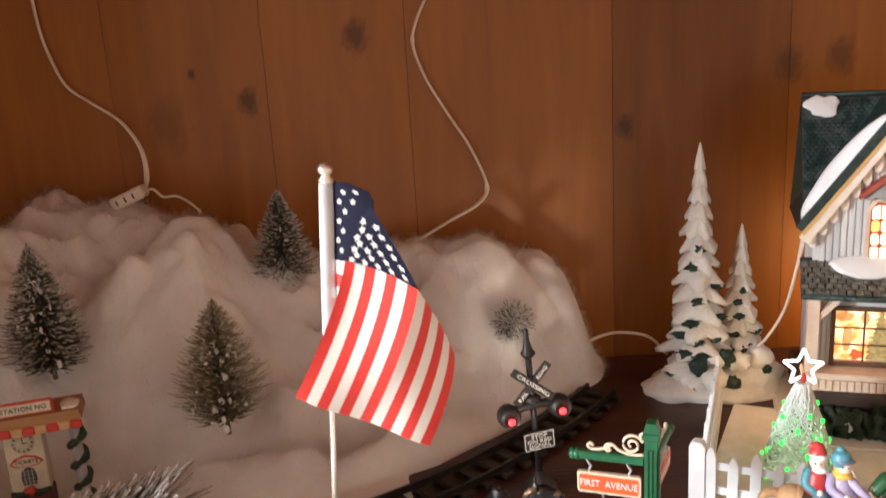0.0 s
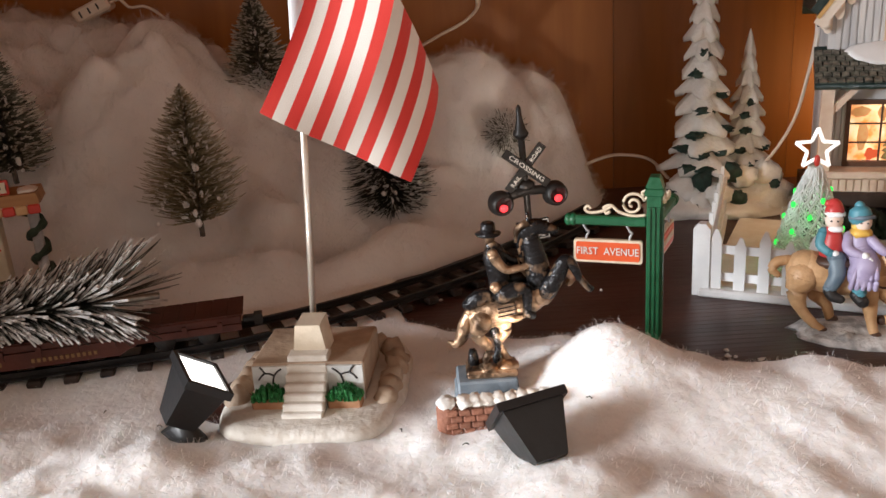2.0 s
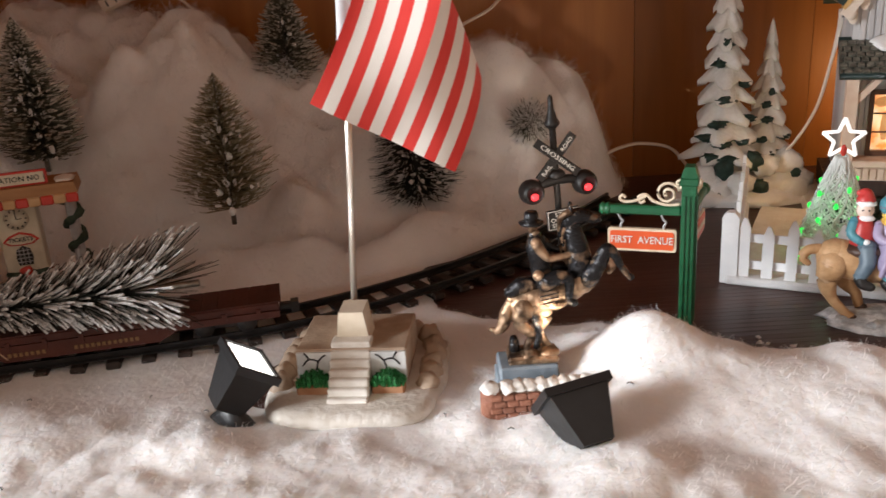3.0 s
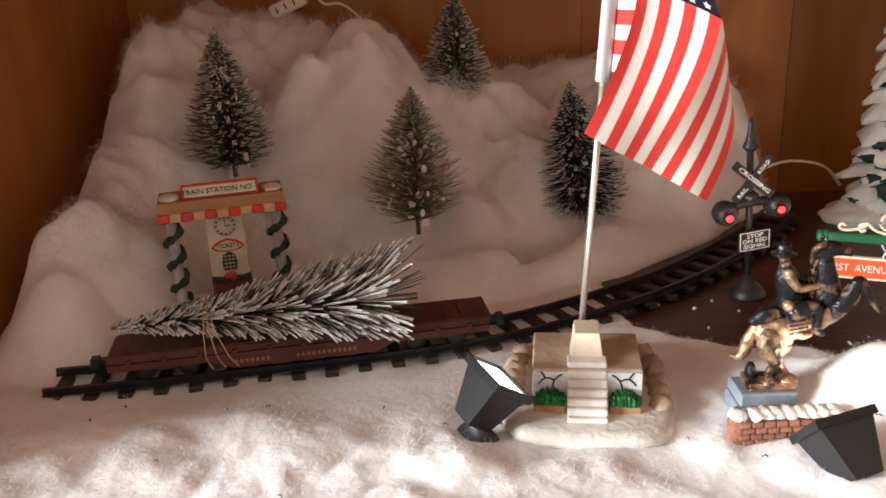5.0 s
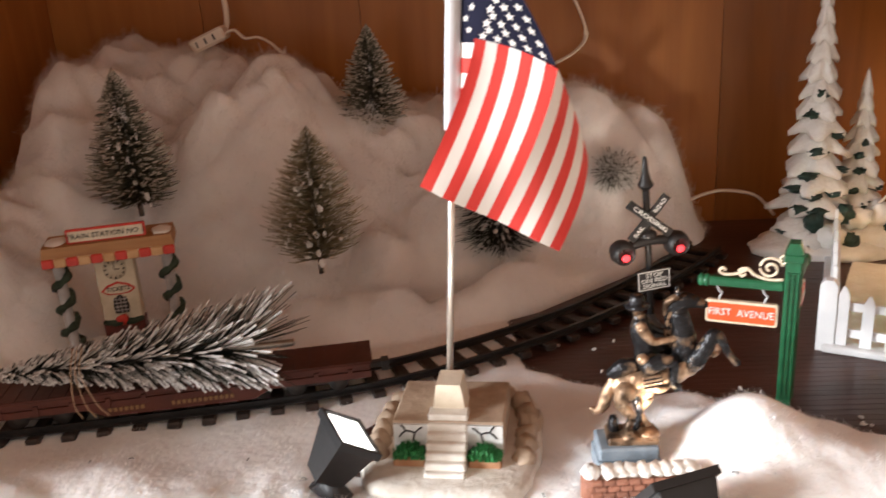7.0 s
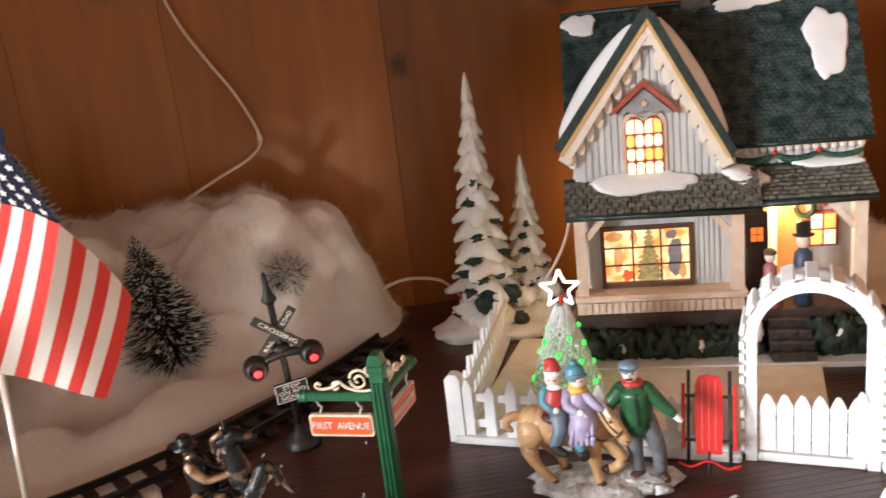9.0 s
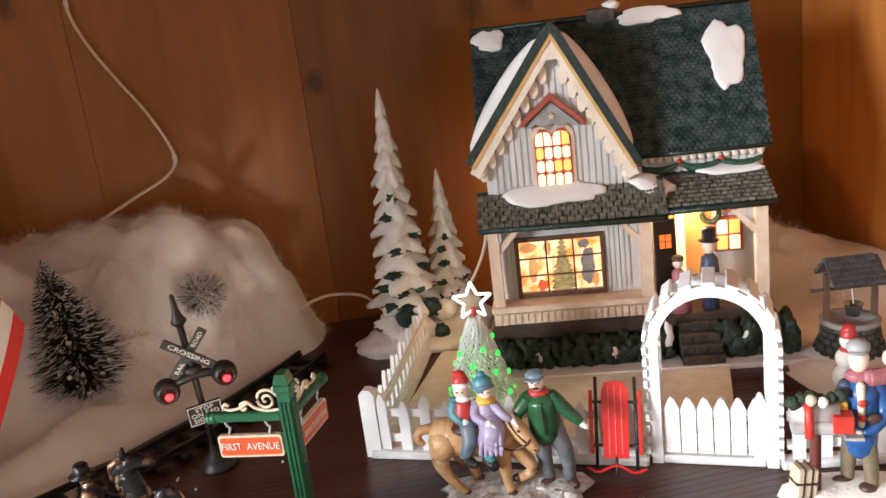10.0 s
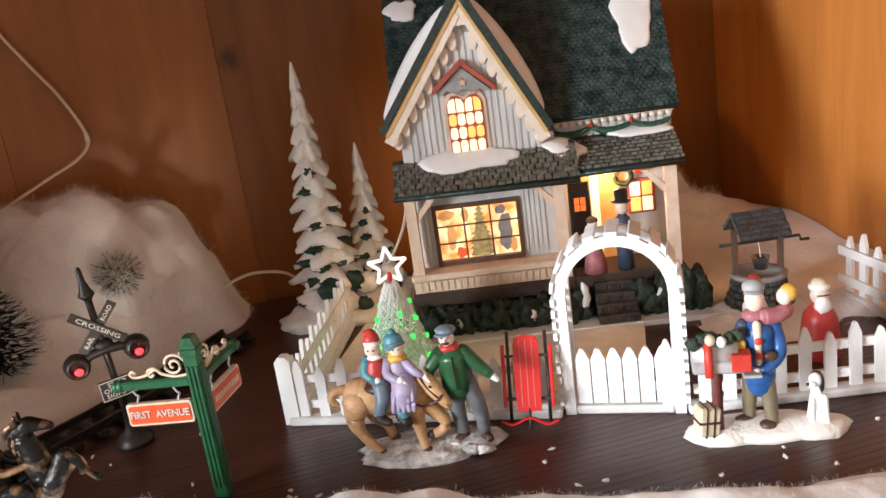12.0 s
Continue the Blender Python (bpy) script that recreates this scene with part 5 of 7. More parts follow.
for k in range(3):
    x0 = 0.103 + k * 0.0265
    g = part("garland", Build().tube([(x0 + 0.0265 * q / 10, 0.0305, 0.1222 - 0.0048 * math.sin(math.pi * q / 10)) for q in range(11)], [0.0006 + 0.0024 * math.sin(math.pi * q / 10) + 0.0003 * (q % 2) for q in range(11)], n=7), mat("swag_green", (0.010, 0.045, 0.025), 0.5, (0.03, 0.10, 0.06), 400, bump=0.6, bscale=700), house, "green swag garland with red berries")
    part("berry", Build().blob((x0, 0.0300, 0.1232), 0.0017, 0, 8), REDP, g)
# porch: posts, rail, base
for x0, x1 in ((0.0020, 0.0090), (0.0985, 0.1060), (0.1700, 0.1775)):
    part("post", Build().prism([(x0, 0.029), (x0, 0.0960), (x1, 0.0960), (x1, 0.029)], 0.0000, 0.0070), PEACH, house, "peach porch post")
for x, sx in ((0.0090, 1), (0.0985, -1), (0.1700, -1)):
    part("brace", Build().prism([(x, 0.0780), (x, 0.0840), (x + sx * 0.0105, 0.0950), (x + sx * 0.0150, 0.0950)], 0.0015, 0.0055), PEACH, house)
part("sill", Build().box(0.0000, -0.0025, 0.0385, 0.1080, 0.0160, 0.0430, b=0.001), PEACH, house, "peach porch sill")
part("apron", Build().box(0.0010, 0.0005, 0.0300, 0.1060, 0.0150, 0.0385), PEACH, house, "peach boarded apron")
for k in range(24):
    x = 0.0025 + k * 0.00435
    part("apron_board", Build().box(x, -0.0008, 0.0310, x + 0.0034, 0.0006, 0.0378), PEACH, house)
part("dark_band", Build().box(-0.0015, -0.0030, 0.0200, 0.1080, 0.0150, 0.0300, b=0.0012), DARKBAND, house, "dark brown plinth")
part("porch_floor", Build().box(0.1080, -0.0030, 0.0220, 0.1800, 0.0335, 0.0300, b=0.001), DARKBAND, house, "dark porch floor")
part("foundation", Build().box(0.0, 0.002, -0.001, 0.181, 0.099, 0.0205), STONEDARK, house)
part("snow_base", Build().prism([(-0.014, 0.0), (-0.012, 0.0035), (0.196, 0.0035), (0.198, 0.0)], -0.0260, 0.10), ROOFSNOW, house, "white snowy base")
rng = random.Random(21)
for k in range(15):
    x = 0.002 + k * 0.0076
    if 0.112 < x < 0.146:
        continue
    hb = part("hedge", Build().blob((x, -0.006 - rng.uniform(0, 0.004), 0.0100), (0.0082, 0.0080, 0.0090 + rng.uniform(0, 0.003)), 0, 22, 0.9, k), HEDGE, house, "dark green painted bush")
for k in range(5):
    part("hedge", Build().blob((0.150 + k * 0.0085, -0.008 - rng.uniform(0, 0.003), 0.0135), (0.0085, 0.0088, 0.0140), 0, 22, 0.9, k + 30), HEDGE, house, "dark green painted bush")
for x, y, z in ((0.076, -0.0150, 0.0115), (0.160, -0.0175, 0.0175), (0.1115, -0.012, 0.020), (0.03, -0.014, 0.012)):
    part("snow_patch", Build().blob((x, y, z), (0.0035, 0.0018, 0.0042 if x != 0.1115 else 0.009), rough=0.5, seed=x * 100), ROOFSNOW, house)
for k in range(4):
    stp = part("step", Build().box(0.1185, -0.0245 + k * 0.0055, 0.0030, 0.1445, -0.002, 0.0088 + k * 0.0055, b=0.0008), STONEDARK, house)
    for j in range(3):
        part("step_stone", Build().box(0.1195 + j * 0.0083, -0.0252 + k * 0.0055, 0.0045 + k * 0.0055, 0.1268 + j * 0.0083, -0.0243 + k * 0.0055, 0.0082 + k * 0.0055, b=0.0004), STONEDARK, stp)
# lower window with its backlit print
lw = part("lower_window", Build().box(0.0180, 0.0132, 0.0431, 0.0770, 0.0160, 0.0462).box(0.0180, 0.0132, 0.0822, 0.0770, 0.0160, 0.0850).box(0.0180, 0.0132, 0.0462, 0.0207, 0.0160, 0.0822).box(0.0743, 0.0132, 0.0462, 0.0770, 0.0160, 0.0822), MUNTIN, house, "wide lit window with dark glazing bars")
part("print", Build().box(0.0207, 0.0185, 0.0462, 0.0743, 0.0195, 0.0825), PRINT, lw, "glowing warm backlit print")
for k in range(1, 3):
    part("glazing_bar", Build().box(0.0207 + k * 0.0179 - 0.0006, 0.0140, 0.0464, 0.0207 + k * 0.0179 + 0.0006, 0.0150, 0.0822), MUNTIN, lw)
    part("glazing_bar", Build().box(0.0207, 0.0142, 0.0464 + k * 0.0119 - 0.0005, 0.0743, 0.0149, 0.0464 + k * 0.0119 + 0.0005), MUNTIN, lw)
PRINTGREEN = mat("printed_fir", (0.16, 0.13, 0.05), 0.6, (0.42, 0.34, 0.16), 420, emit=(0.42, 0.27, 0.09), power=0.42)
PRINTGREY = mat("printed_grey", (0.13, 0.13, 0.15), 0.6, (0.26, 0.22, 0.20), 200, emit=(0.24, 0.19, 0.17), power=0.42)
PRINTRED = mat("printed_red", (0.5, 0.08, 0.03), 0.6, emit=(0.9, 0.12, 0.03), power=0.6)
PRINTTAN = mat("printed_tan", (0.5, 0.26, 0.10), 0.6, (0.62, 0.36, 0.16), 300, emit=(0.75, 0.33, 0.10), power=0.6)


def blot(cx, cz, rx, rz, seed, n=26):
    """An uneven flat outline."""
    pts = []
    for k in range(n):
        w = 2 * math.pi * k / n
        g = 1 + 0.45 * noise.noise(Vector((math.cos(w) * 1.5 + seed, math.sin(w) * 1.5, seed * 2.3)))
        pts.append((min(0.0740, max(0.0210, cx + rx * g * math.cos(w))), min(0.0820, max(0.0464, cz + rz * g * math.sin(w)))))
    return pts


rng = random.Random(6)
fir = [(0.0490, 0.0815)]
for k in range(9):
    fir += [(0.0490 + 0.0016 + k * 0.0008 + rng.uniform(0, 0.0014), 0.0785 - k * 0.0033), (0.0490 + 0.0008 + k * 0.0007, 0.0778 - k * 0.0033)]
fir += [(0.0575, 0.0474), (0.0530, 0.0464), (0.0440, 0.0466), (0.0405, 0.0474)] + [(0.0980 - x + rng.uniform(-0.0006, 0.0006), z) for x, z in reversed(fir[1:])]
part("printed_fir", Build().prism(fir, 0.0176, 0.0184), PRINTGREEN, lw, "printed fir tree")
for cx, cz, rx, rz, mt, words in ((0.0655, 0.0610, 0.0050, 0.0120, PRINTGREY, "grey printed shape"), (0.0635, 0.0770, 0.0032, 0.0030, PRINTGREY, "grey printed shape"), (0.0270, 0.0775, 0.0058, 0.0034, PRINTTAN, "tan printed shape"),
                                  (0.0290, 0.0610, 0.0032, 0.0090, PRINTTAN, "tan printed shape"), (0.0395, 0.0760, 0.0026, 0.0050, PRINTTAN, "tan printed shape"), (0.0350, 0.0500, 0.0042, 0.0040, PRINTRED, "red printed shape"), (0.0700, 0.0520, 0.0024, 0.0050, PRINTTAN, "tan printed shape")):
    part("printed_shape", Build().prism(blot(cx, cz, rx, rz, cx * 900), 0.0178, 0.0183), mt, lw, words)
# doorway
dw = part("doorway", Build().box(0.1165, 0.0325, 0.0300, 0.1480, 0.0345, 0.0935), LITDIM, house, "glowing open doorway")
part("door_glow", Build().box(0.1255, 0.0312, 0.0300, 0.1310, 0.0326, 0.0925), LITWHITE, dw)
door = part("open_door", Build().box(0.1095, 0.0180, 0.0300, 0.1235, 0.0215, 0.0880, b=0.0006), mat("dark_door_paint", (0.018, 0.013, 0.013), 0.5, (0.035, 0.026, 0.024), 150), house, "dark door standing open")
for r in range(2):
    for c in range(2):
        part("pane", Build().box(0.1128 + c * 0.0040, 0.0170, 0.0690 + r * 0.0048, 0.1162 + c * 0.0040, 0.0179, 0.0732 + r * 0.0048), LITRED, door)
rwin = part("porch_window", Build().box(0.1500, 0.0315, 0.0590, 0.1690, 0.0340, 0.0830, b=0.0006), BRICKRED, house, "red-framed lit porch window")
for r in range(2):
    for c in range(2):
        part("pane", Build().box(0.1520 + c * 0.0080, 0.0305, 0.0606 + r * 0.0108, 0.1588 + c * 0.0080, 0.0314, 0.0702 + r * 0.0108, b=0.0004), LITWHITE if (r, c) in ((0, 1), (1, 0)) else LITPANE, rwin)
wr = part("wreath", Build().tube([(0.1480 + 0.0055 * math.cos(q * 0.45), 0.0300, 0.0860 + 0.0055 * math.sin(q * 0.45)) for q in range(15)], 0.0018, n=7), GARLAND, house, "green wreath with red bow")
part("bow", Build().blob((0.1600, 0.0290, 0.0905), (0.0048, 0.002, 0.0030), rough=0.5), REDP, wr)
point_lamp("porch_bulb", tuple(HOUSE @ Vector((0.135, 0.020, 0.088))), 0.085, (1.0, 0.58, 0.27), 0.004)
point_lamp("house_bulb", tuple(HOUSE @ Vector((0.070, 0.118, 0.070))), 0.22, (1.0, 0.58, 0.24), 0.006)
# the hatted porch figure
FACE = mat("painted_face", (0.70, 0.52, 0.43), 0.45, (0.78, 0.64, 0.56), 200)
NAVY = mat("navy_paint", (0.030, 0.042, 0.085), 0.5, (0.05, 0.07, 0.12), 200)
ROSE = mat("rose_paint", (0.30, 0.10, 0.12), 0.5, (0.40, 0.15, 0.17), 200)
b = Build()
b.lathe([(0.0052, 0), (0.0050, 0.010), (0.0058, 0.022), (0.0050, 0.030), (0.0018, 0.033)], (0, 0, 0), 1).blob((0, 0, 0.0370), (0.0042, 0.0042, 0.0048), 0)
b.lathe([(0.0002, 0.040), (0.0062, 0.0402), (0.0064, 0.0408), (0.0042, 0.0412), (0.0044, 0.0475), (0.0002, 0.0480)], (0, 0, 0), 2)
thing("porch_figurine", "painted figurine in blue coat and black top hat on the porch", "figurine", HOUSE @ pose(0.1420, 0.006, 0.0302) @ Matrix.Diagonal((1.05, 1.05, 1.12, 1)), build=b, mats=[FACE, NAVY, BLACK])
b = Build().lathe([(0.0078, 0), (0.0070, 0.008), (0.0040, 0.020), (0.0042, 0.026), (0.0015, 0.029)], (0, 0, 0), 1).blob((0, 0, 0.0325), (0.0034, 0.0034, 0.0040), 0).blob((0, 0.0006, 0.0350), (0.0040, 0.0040, 0.0028), 2)
thing("porch_figurine", "painted figurine in rose dress on the porch", "figurine", HOUSE @ pose(0.1220, 0.004, 0.0302), build=b, mats=[FACE, ROSE, BROWNBARK])

# fill light with no real bulb, added for the warm glow on the yard
point_lamp("yard_side_fill", tuple(HOUSE @ Vector((-0.020, 0.012, 0.040))), 0.022, (1.0, 0.55, 0.22), 0.006)
yard = Build()
yard.prism([(-0.002, 0.0), (-0.002, 0.0022), (0.192, 0.0022), (0.192, 0.0)], 0.004, 0.140)
thing("yard_snow", "pale snowy yard sheet inside the picket fence", "fake snow", pose(0.1370, 0.4520, 0.0002, 0, 0, -26), kind="structure", build=yard, mats=RESINSNOW)

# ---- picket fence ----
# white of the base strips, greyed to hold the shade at the fence's foot
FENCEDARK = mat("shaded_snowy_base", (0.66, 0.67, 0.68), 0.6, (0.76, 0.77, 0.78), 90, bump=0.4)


def picket_mesh(h, w=0.0058, t=0.0022):
    return Build().prism([(-w / 2, 0.003), (-w / 2, h - 0.006), (-w * 0.16, h - 0.0006), (0, h), (w * 0.16, h - 0.0006), (w / 2, h - 0.006), (w / 2, 0.003)], -t / 2, t / 2).mesh("picket", WHITEP)


P38, P34 = picket_mesh(0.0385), picket_mesh(0.0345)


def fence_run(label, m, length, n, rail_y=0.0022, post=True):
    f = thing("picket_fence", label, "picket fence", m, "white picket fence round the yard")
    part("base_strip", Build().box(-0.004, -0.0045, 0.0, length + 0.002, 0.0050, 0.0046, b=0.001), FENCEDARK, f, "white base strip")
    for z in (0.0085, 0.0240):
        part("rail", Build().box(0.0, rail_y - 0.0009, z, length, rail_y + 0.0011, z + 0.0048), WHITEP, f)
    for k in range(n):
        part("picket", P38 if k % 2 == 0 else P34, None, f, at=pose(length * (k + 0.4) / n, 0, 0, 0, 0.8 * math.sin(k * 7), 0))
    return f


fence_run("white painted picket fence along the front of the yard", pose(0.1355, 0.4505, 0, 0, 0, -26), 0.146, 12)
fence_run("white painted picket fence along the side of the yard", pose(0.1365, 0.4535, 0, 0, 0, 69.5) @ Matrix.Diagonal((1, 1, 1, 1)), 0.145, 13, -0.0022)
fence_run("white painted picket fence behind the letter carrier", pose(0.3290, 0.3565, 0, 0, 0, -15.5), 0.150, 12)
fence_run("white painted picket fence at the far side of the yard", pose(0.4780, 0.3180, 0, 0, 0, 86) @ Matrix.Diagonal((1, 1, 1.2, 1)), 0.128, 10)
cp = thing("fence_post", "broad white corner post of the picket fence", "fence post", pose(0.1335, 0.4525, 0, 0, 0, -26), build=Build().prism([(-0.0045, 0.0), (-0.0045, 0.038), (-0.002, 0.041), (0.002, 0.041), (0.0045, 0.038), (0.0045, 0.0)], -0.0030, 0.0030), mats=WHITEP)

# ---- arched gateway ----
arch = thing("garden_arch", "white painted slatted garden arch over the gate", "garden arch", pose(0.2700, 0.3850, 0, 0, 0, -28))
W, SP = 0.0610, 0.0655
for y0, y1 in ((0.0, 0.0035), (0.0185, 0.0220)):
    ro, ri, n = W / 2, W / 2 - 0.0055, 20
    outer_, inner_ = [], []
    for k in range(n + 1):
        a = math.pi * k / n
        outer_.append((W / 2 - ro * math.cos(a), SP + ro * math.sin(a)))
        inner_.append((W / 2 - ri * math.cos(a), SP + ri * math.sin(a)))
    vs = [(x, y, z) for y in (y0, y1) for x, z in [(0, 0)] + outer_ + [(W, 0)]] + [(x, y, z) for y in (y0, y1) for x, z in [(0.0055, 0)] + inner_ + [(W - 0.0055, 0)]]
    c = n + 3
    fs = []
    for k in range(c - 1):
        fs += [(k, k + 1, 2 * c + k + 1, 2 * c + k), (c + k + 1, c + k, 3 * c + k, 3 * c + k + 1), (k + 1, k, c + k, c + k + 1), (2 * c + k, 2 * c + k + 1, 3 * c + k + 1, 3 * c + k)]
    fs += [(0, 2 * c, 3 * c, c), (c - 1, 2 * c - 1, 4 * c - 1, 3 * c - 1)]
    part("arch_frame", Build().add(vs, fs), WHITEP, arch)
for k in range(9):
    a = math.pi * (k + 0.5) / 9
    m = Matrix.Translation((W / 2 - (W / 2 + 0.0012) * math.cos(a), 0.011, SP + (W / 2 + 0.0012) * math.sin(a))) @ Matrix.Rotation(a - math.pi / 2, 4, "Y")
    part("slat", Build().box(-0.0031, -0.0125, -0.0010, 0.0031, 0.0125, 0.0010, b=0.0004), WHITEP, arch, at=m)
for sx in (0, 1):
    for k in range(10):
        z = 0.006 + k * 0.0061
        x = -0.0012 if sx == 0 else W + 0.0012
        part("slat", Build().box(x - 0.0010, -0.0015, z, x + 0.0010, 0.0235, z + 0.0040), WHITEP, arch)
gate = thing("garden_gate", "white picket gate closed beneath the arch", "gate", pose(0.2700, 0.3850, 0, 0, 0, -28))
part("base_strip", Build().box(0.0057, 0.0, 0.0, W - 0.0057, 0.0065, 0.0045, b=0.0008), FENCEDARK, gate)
for z in (0.0105, 0.0235):
    part("rail", Build().box(0.0057, 0.0045, z, W - 0.0057, 0.0062, z + 0.0048), WHITEP, gate)
GP = picket_mesh(0.0335, 0.0072)
for k in range(6):
    part("picket", GP, None, gate, at=pose(0.0105 + k * 0.0080, 0.0032, 0.0025))
part("picket", picket_mesh(0.040, 0.0060), None, gate, at=pose(W - 0.0085, 0.0020, 0.0))


# ---- railway crossing signal ----
REDLENS = mat("lit_red_lens", (0.6, 0.02, 0.02), 0.25, emit=(1.0, 0.06, 0.07), power=2.2)
WHITEINK = mat("white_print", (0.74, 0.72, 0.68), 0.6)
xs = thing("crossing_signal", "black model railway crossing signal with crossed boards and red lamps", "crossing signal", pose(0.0445, 0.4765, 0.0, 0, -3.5, 14))
part("foot", Build().lathe([(0.0105, 0.0), (0.0105, 0.002), (0.0080, 0.006), (0.0040, 0.009), (0.0026, 0.014)], n=16), BLACKMATT, xs)
part("post", Build().tube([(0, 0, 0.010), (0, 0, 0.05), (0, 0, 0.093)], 0.0019, n=12), BLACKMATT, xs)
part("finial", Build().lathe([(0.0019, 0.088), (0.0042, 0.0905), (0.0044, 0.0915), (0.0030, 0.0940), (0.0018, 0.0990), (0.0013, 0.1060), (0.0003, 0.1072)], n=14), BLACKMATT, xs, "pointed black finial")
for ang, words in ((46, "RAIL ROAD"), (-42, "CROSSING")):
    y = -0.0026 if ang > 0 else -0.0040
    m = Matrix.Translation((0, y, 0.0725)) @ Matrix.Rotation(radians(-ang if ang > 0 else -ang), 4, "Y")
    bd = part("crossed_board", Build().box(-0.0160, -0.0007, -0.0026, 0.0160, 0.0007, 0.0026, b=0.0003), BLACKMATT, xs, "black crossing board with white letters", at=m)
    if ang > 0:
        letters("RAIL", 0.0025, WHITEINK, bd, pose(-0.0092, -0.0011, 0), stretch=1.05)
        letters("ROAD", 0.0025, WHITEINK, bd, pose(0.0092, -0.0011, 0), stretch=0.95)
    else:
        letters("CROSSING", 0.0025, WHITEINK, bd, pose(0, -0.0011, 0), stretch=1.5)
part("collar", Build().lathe([(0.0030, 0.059), (0.0052, 0.0605), (0.0052, 0.063), (0.0028, 0.065)], n=14), BLACKMATT, xs)
part("lamp_bar", Build().tube([(-0.0160, -0.001, 0.0560), (-0.008, -0.002, 0.0585), (0, -0.0025, 0.0595), (0.008, -0.002, 0.0585), (0.0160, -0.001, 0.0560)], [0.0034, 0.0026, 0.0026, 0.0026, 0.0034], n=10), BLACKMATT, xs)
for sx in (-1, 1):
    m = Matrix.Translation((sx * 0.0160, -0.001, 0.0550)) @ Matrix.Rotation(radians(90), 4, "X")
    lp = part("signal_lamp", Build().lathe([(0.0004, -0.004), (0.0062, -0.0035), (0.0072, 0.0), (0.0066, 0.0045), (0.0050, 0.0075), (0.0046, 0.0075), (0.0044, 0.003), (0.0004, 0.003)], m=m, n=18), BLACKMATT, xs, "round black lamp housing")
    part("red_lens", Build().blob((sx * 0.0160, -0.0072, 0.0532), (0.0024, 0.0015, 0.0021), 0, 12), REDLENS, lp, "glowing red lens")
sb = part("notice", Build().box(-0.0105, -0.0066, 0.0290, 0.0105, -0.0052, 0.0418, b=0.0003), BLACKMATT, xs, "black notice with white border and letters", at=pose(0, 0, 0.0040) @ Matrix.Diagonal((0.92, 1, 0.94, 1)))
b = Build()
for x0, z0, x1, z1 in ((-0.0100, 0.0408, 0.0100, 0.0412), (-0.0100, 0.0296, 0.0100, 0.0300), (-0.0100, 0.0300, -0.0096, 0.0408), (0.0096, 0.0300, 0.0100, 0.0408)):
    b.box(x0, -0.0070, z0, x1, -0.0066, z1)
part("border", b, WHITEINK, sb)
for k, w in enumerate(("STOP", "ON RED", "SIGNAL")):
    letters(w, 0.0026, WHITEINK, sb, pose(0, -0.0069, 0.0386 - k * 0.0033), stretch=1.25)

# ---- street sign ----
ORANGE = mat("orange_red_enamel", (0.66, 0.085, 0.022), 0.4, (0.72, 0.11, 0.03), 100)
ss = thing("street_sign", "green fluted street sign post with ivory scroll and hanging orange plates", "street sign", pose(0.0930, 0.3930, 0.0, 0, 0, -20))
post = Build().box(-0.0034, -0.0034, 0.0, 0.0034, 0.0034, 0.0795, b=0.0004)
part("post", post, GREENP, ss, "green fluted post")
for sx in (-1, 0, 1):
    part("flute", Build().box(sx * 0.0021 - 0.0006, -0.0041, 0.006, sx * 0.0021 + 0.0006, -0.0035, 0.070), GREENP, ss)
    part("flute", Build().box(0.0035, sx * 0.0021 - 0.0006, 0.006, 0.0041, sx * 0.0021 + 0.0006, 0.070), GREENP, ss)
part("cap", Build().box(-0.0042, -0.0042, 0.0750, 0.0042, 0.0042, 0.0785, b=0.0004).prism([(-0.0040, 0.0790), (-0.0022, 0.0840), (0.0022, 0.0840), (0.0040, 0.0790)], -0.0036, 0.0036), GREENP, ss, "stepped green cap")


def scroll(m):
    pts = []
    for k in range(26):
        a = 0.3 + k * 0.42
        r = 0.0058 * (1 - k / 30)
        pts.append(m @ Vector((-0.0100 + r * math.cos(a), 0, 0.0060 + r * math.sin(a))))
    sc = part("scroll", Build().tube(pts, 0.00075, n=7), IVORY, ss, "ivory scrollwork")
    pts = [m @ Vector(p) for p in ((-0.0040, 0, 0.0010), (-0.0100, 0, 0.0004), (-0.0165, 0, 0.0022), (-0.0200, 0, 0.0052), (-0.0235, 0, 0.0040), (-0.0225, 0, 0.0012), (-0.0205, 0, 0.0022))]
    part("scroll_tail", Build().tube(smooth_path(pts, 6), 0.0008, n=7), IVORY, sc)
    pts = [m @ Vector(p) for p in ((-0.0195, 0, 0.0050), (-0.0245, 0, 0.0022), (-0.0300, 0, 0.0014), (-0.0325, 0, 0.0030), (-0.0310, 0, 0.0046), (-0.0295, 0, 0.0034))]
    part("scroll_tail", Build().tube(smooth_path(pts, 6), 0.0008, n=7), IVORY, sc)
    part("scroll_curl", Build().tube(smooth_path([m @ Vector(p) for p in ((-0.0045, 0, 0.0085), (-0.0030, 0, 0.0110), (-0.0042, 0, 0.0128), (-0.0060, 0, 0.0116), (-0.0050, 0, 0.0104))], 6), 0.0007, n=7), IVORY, sc)


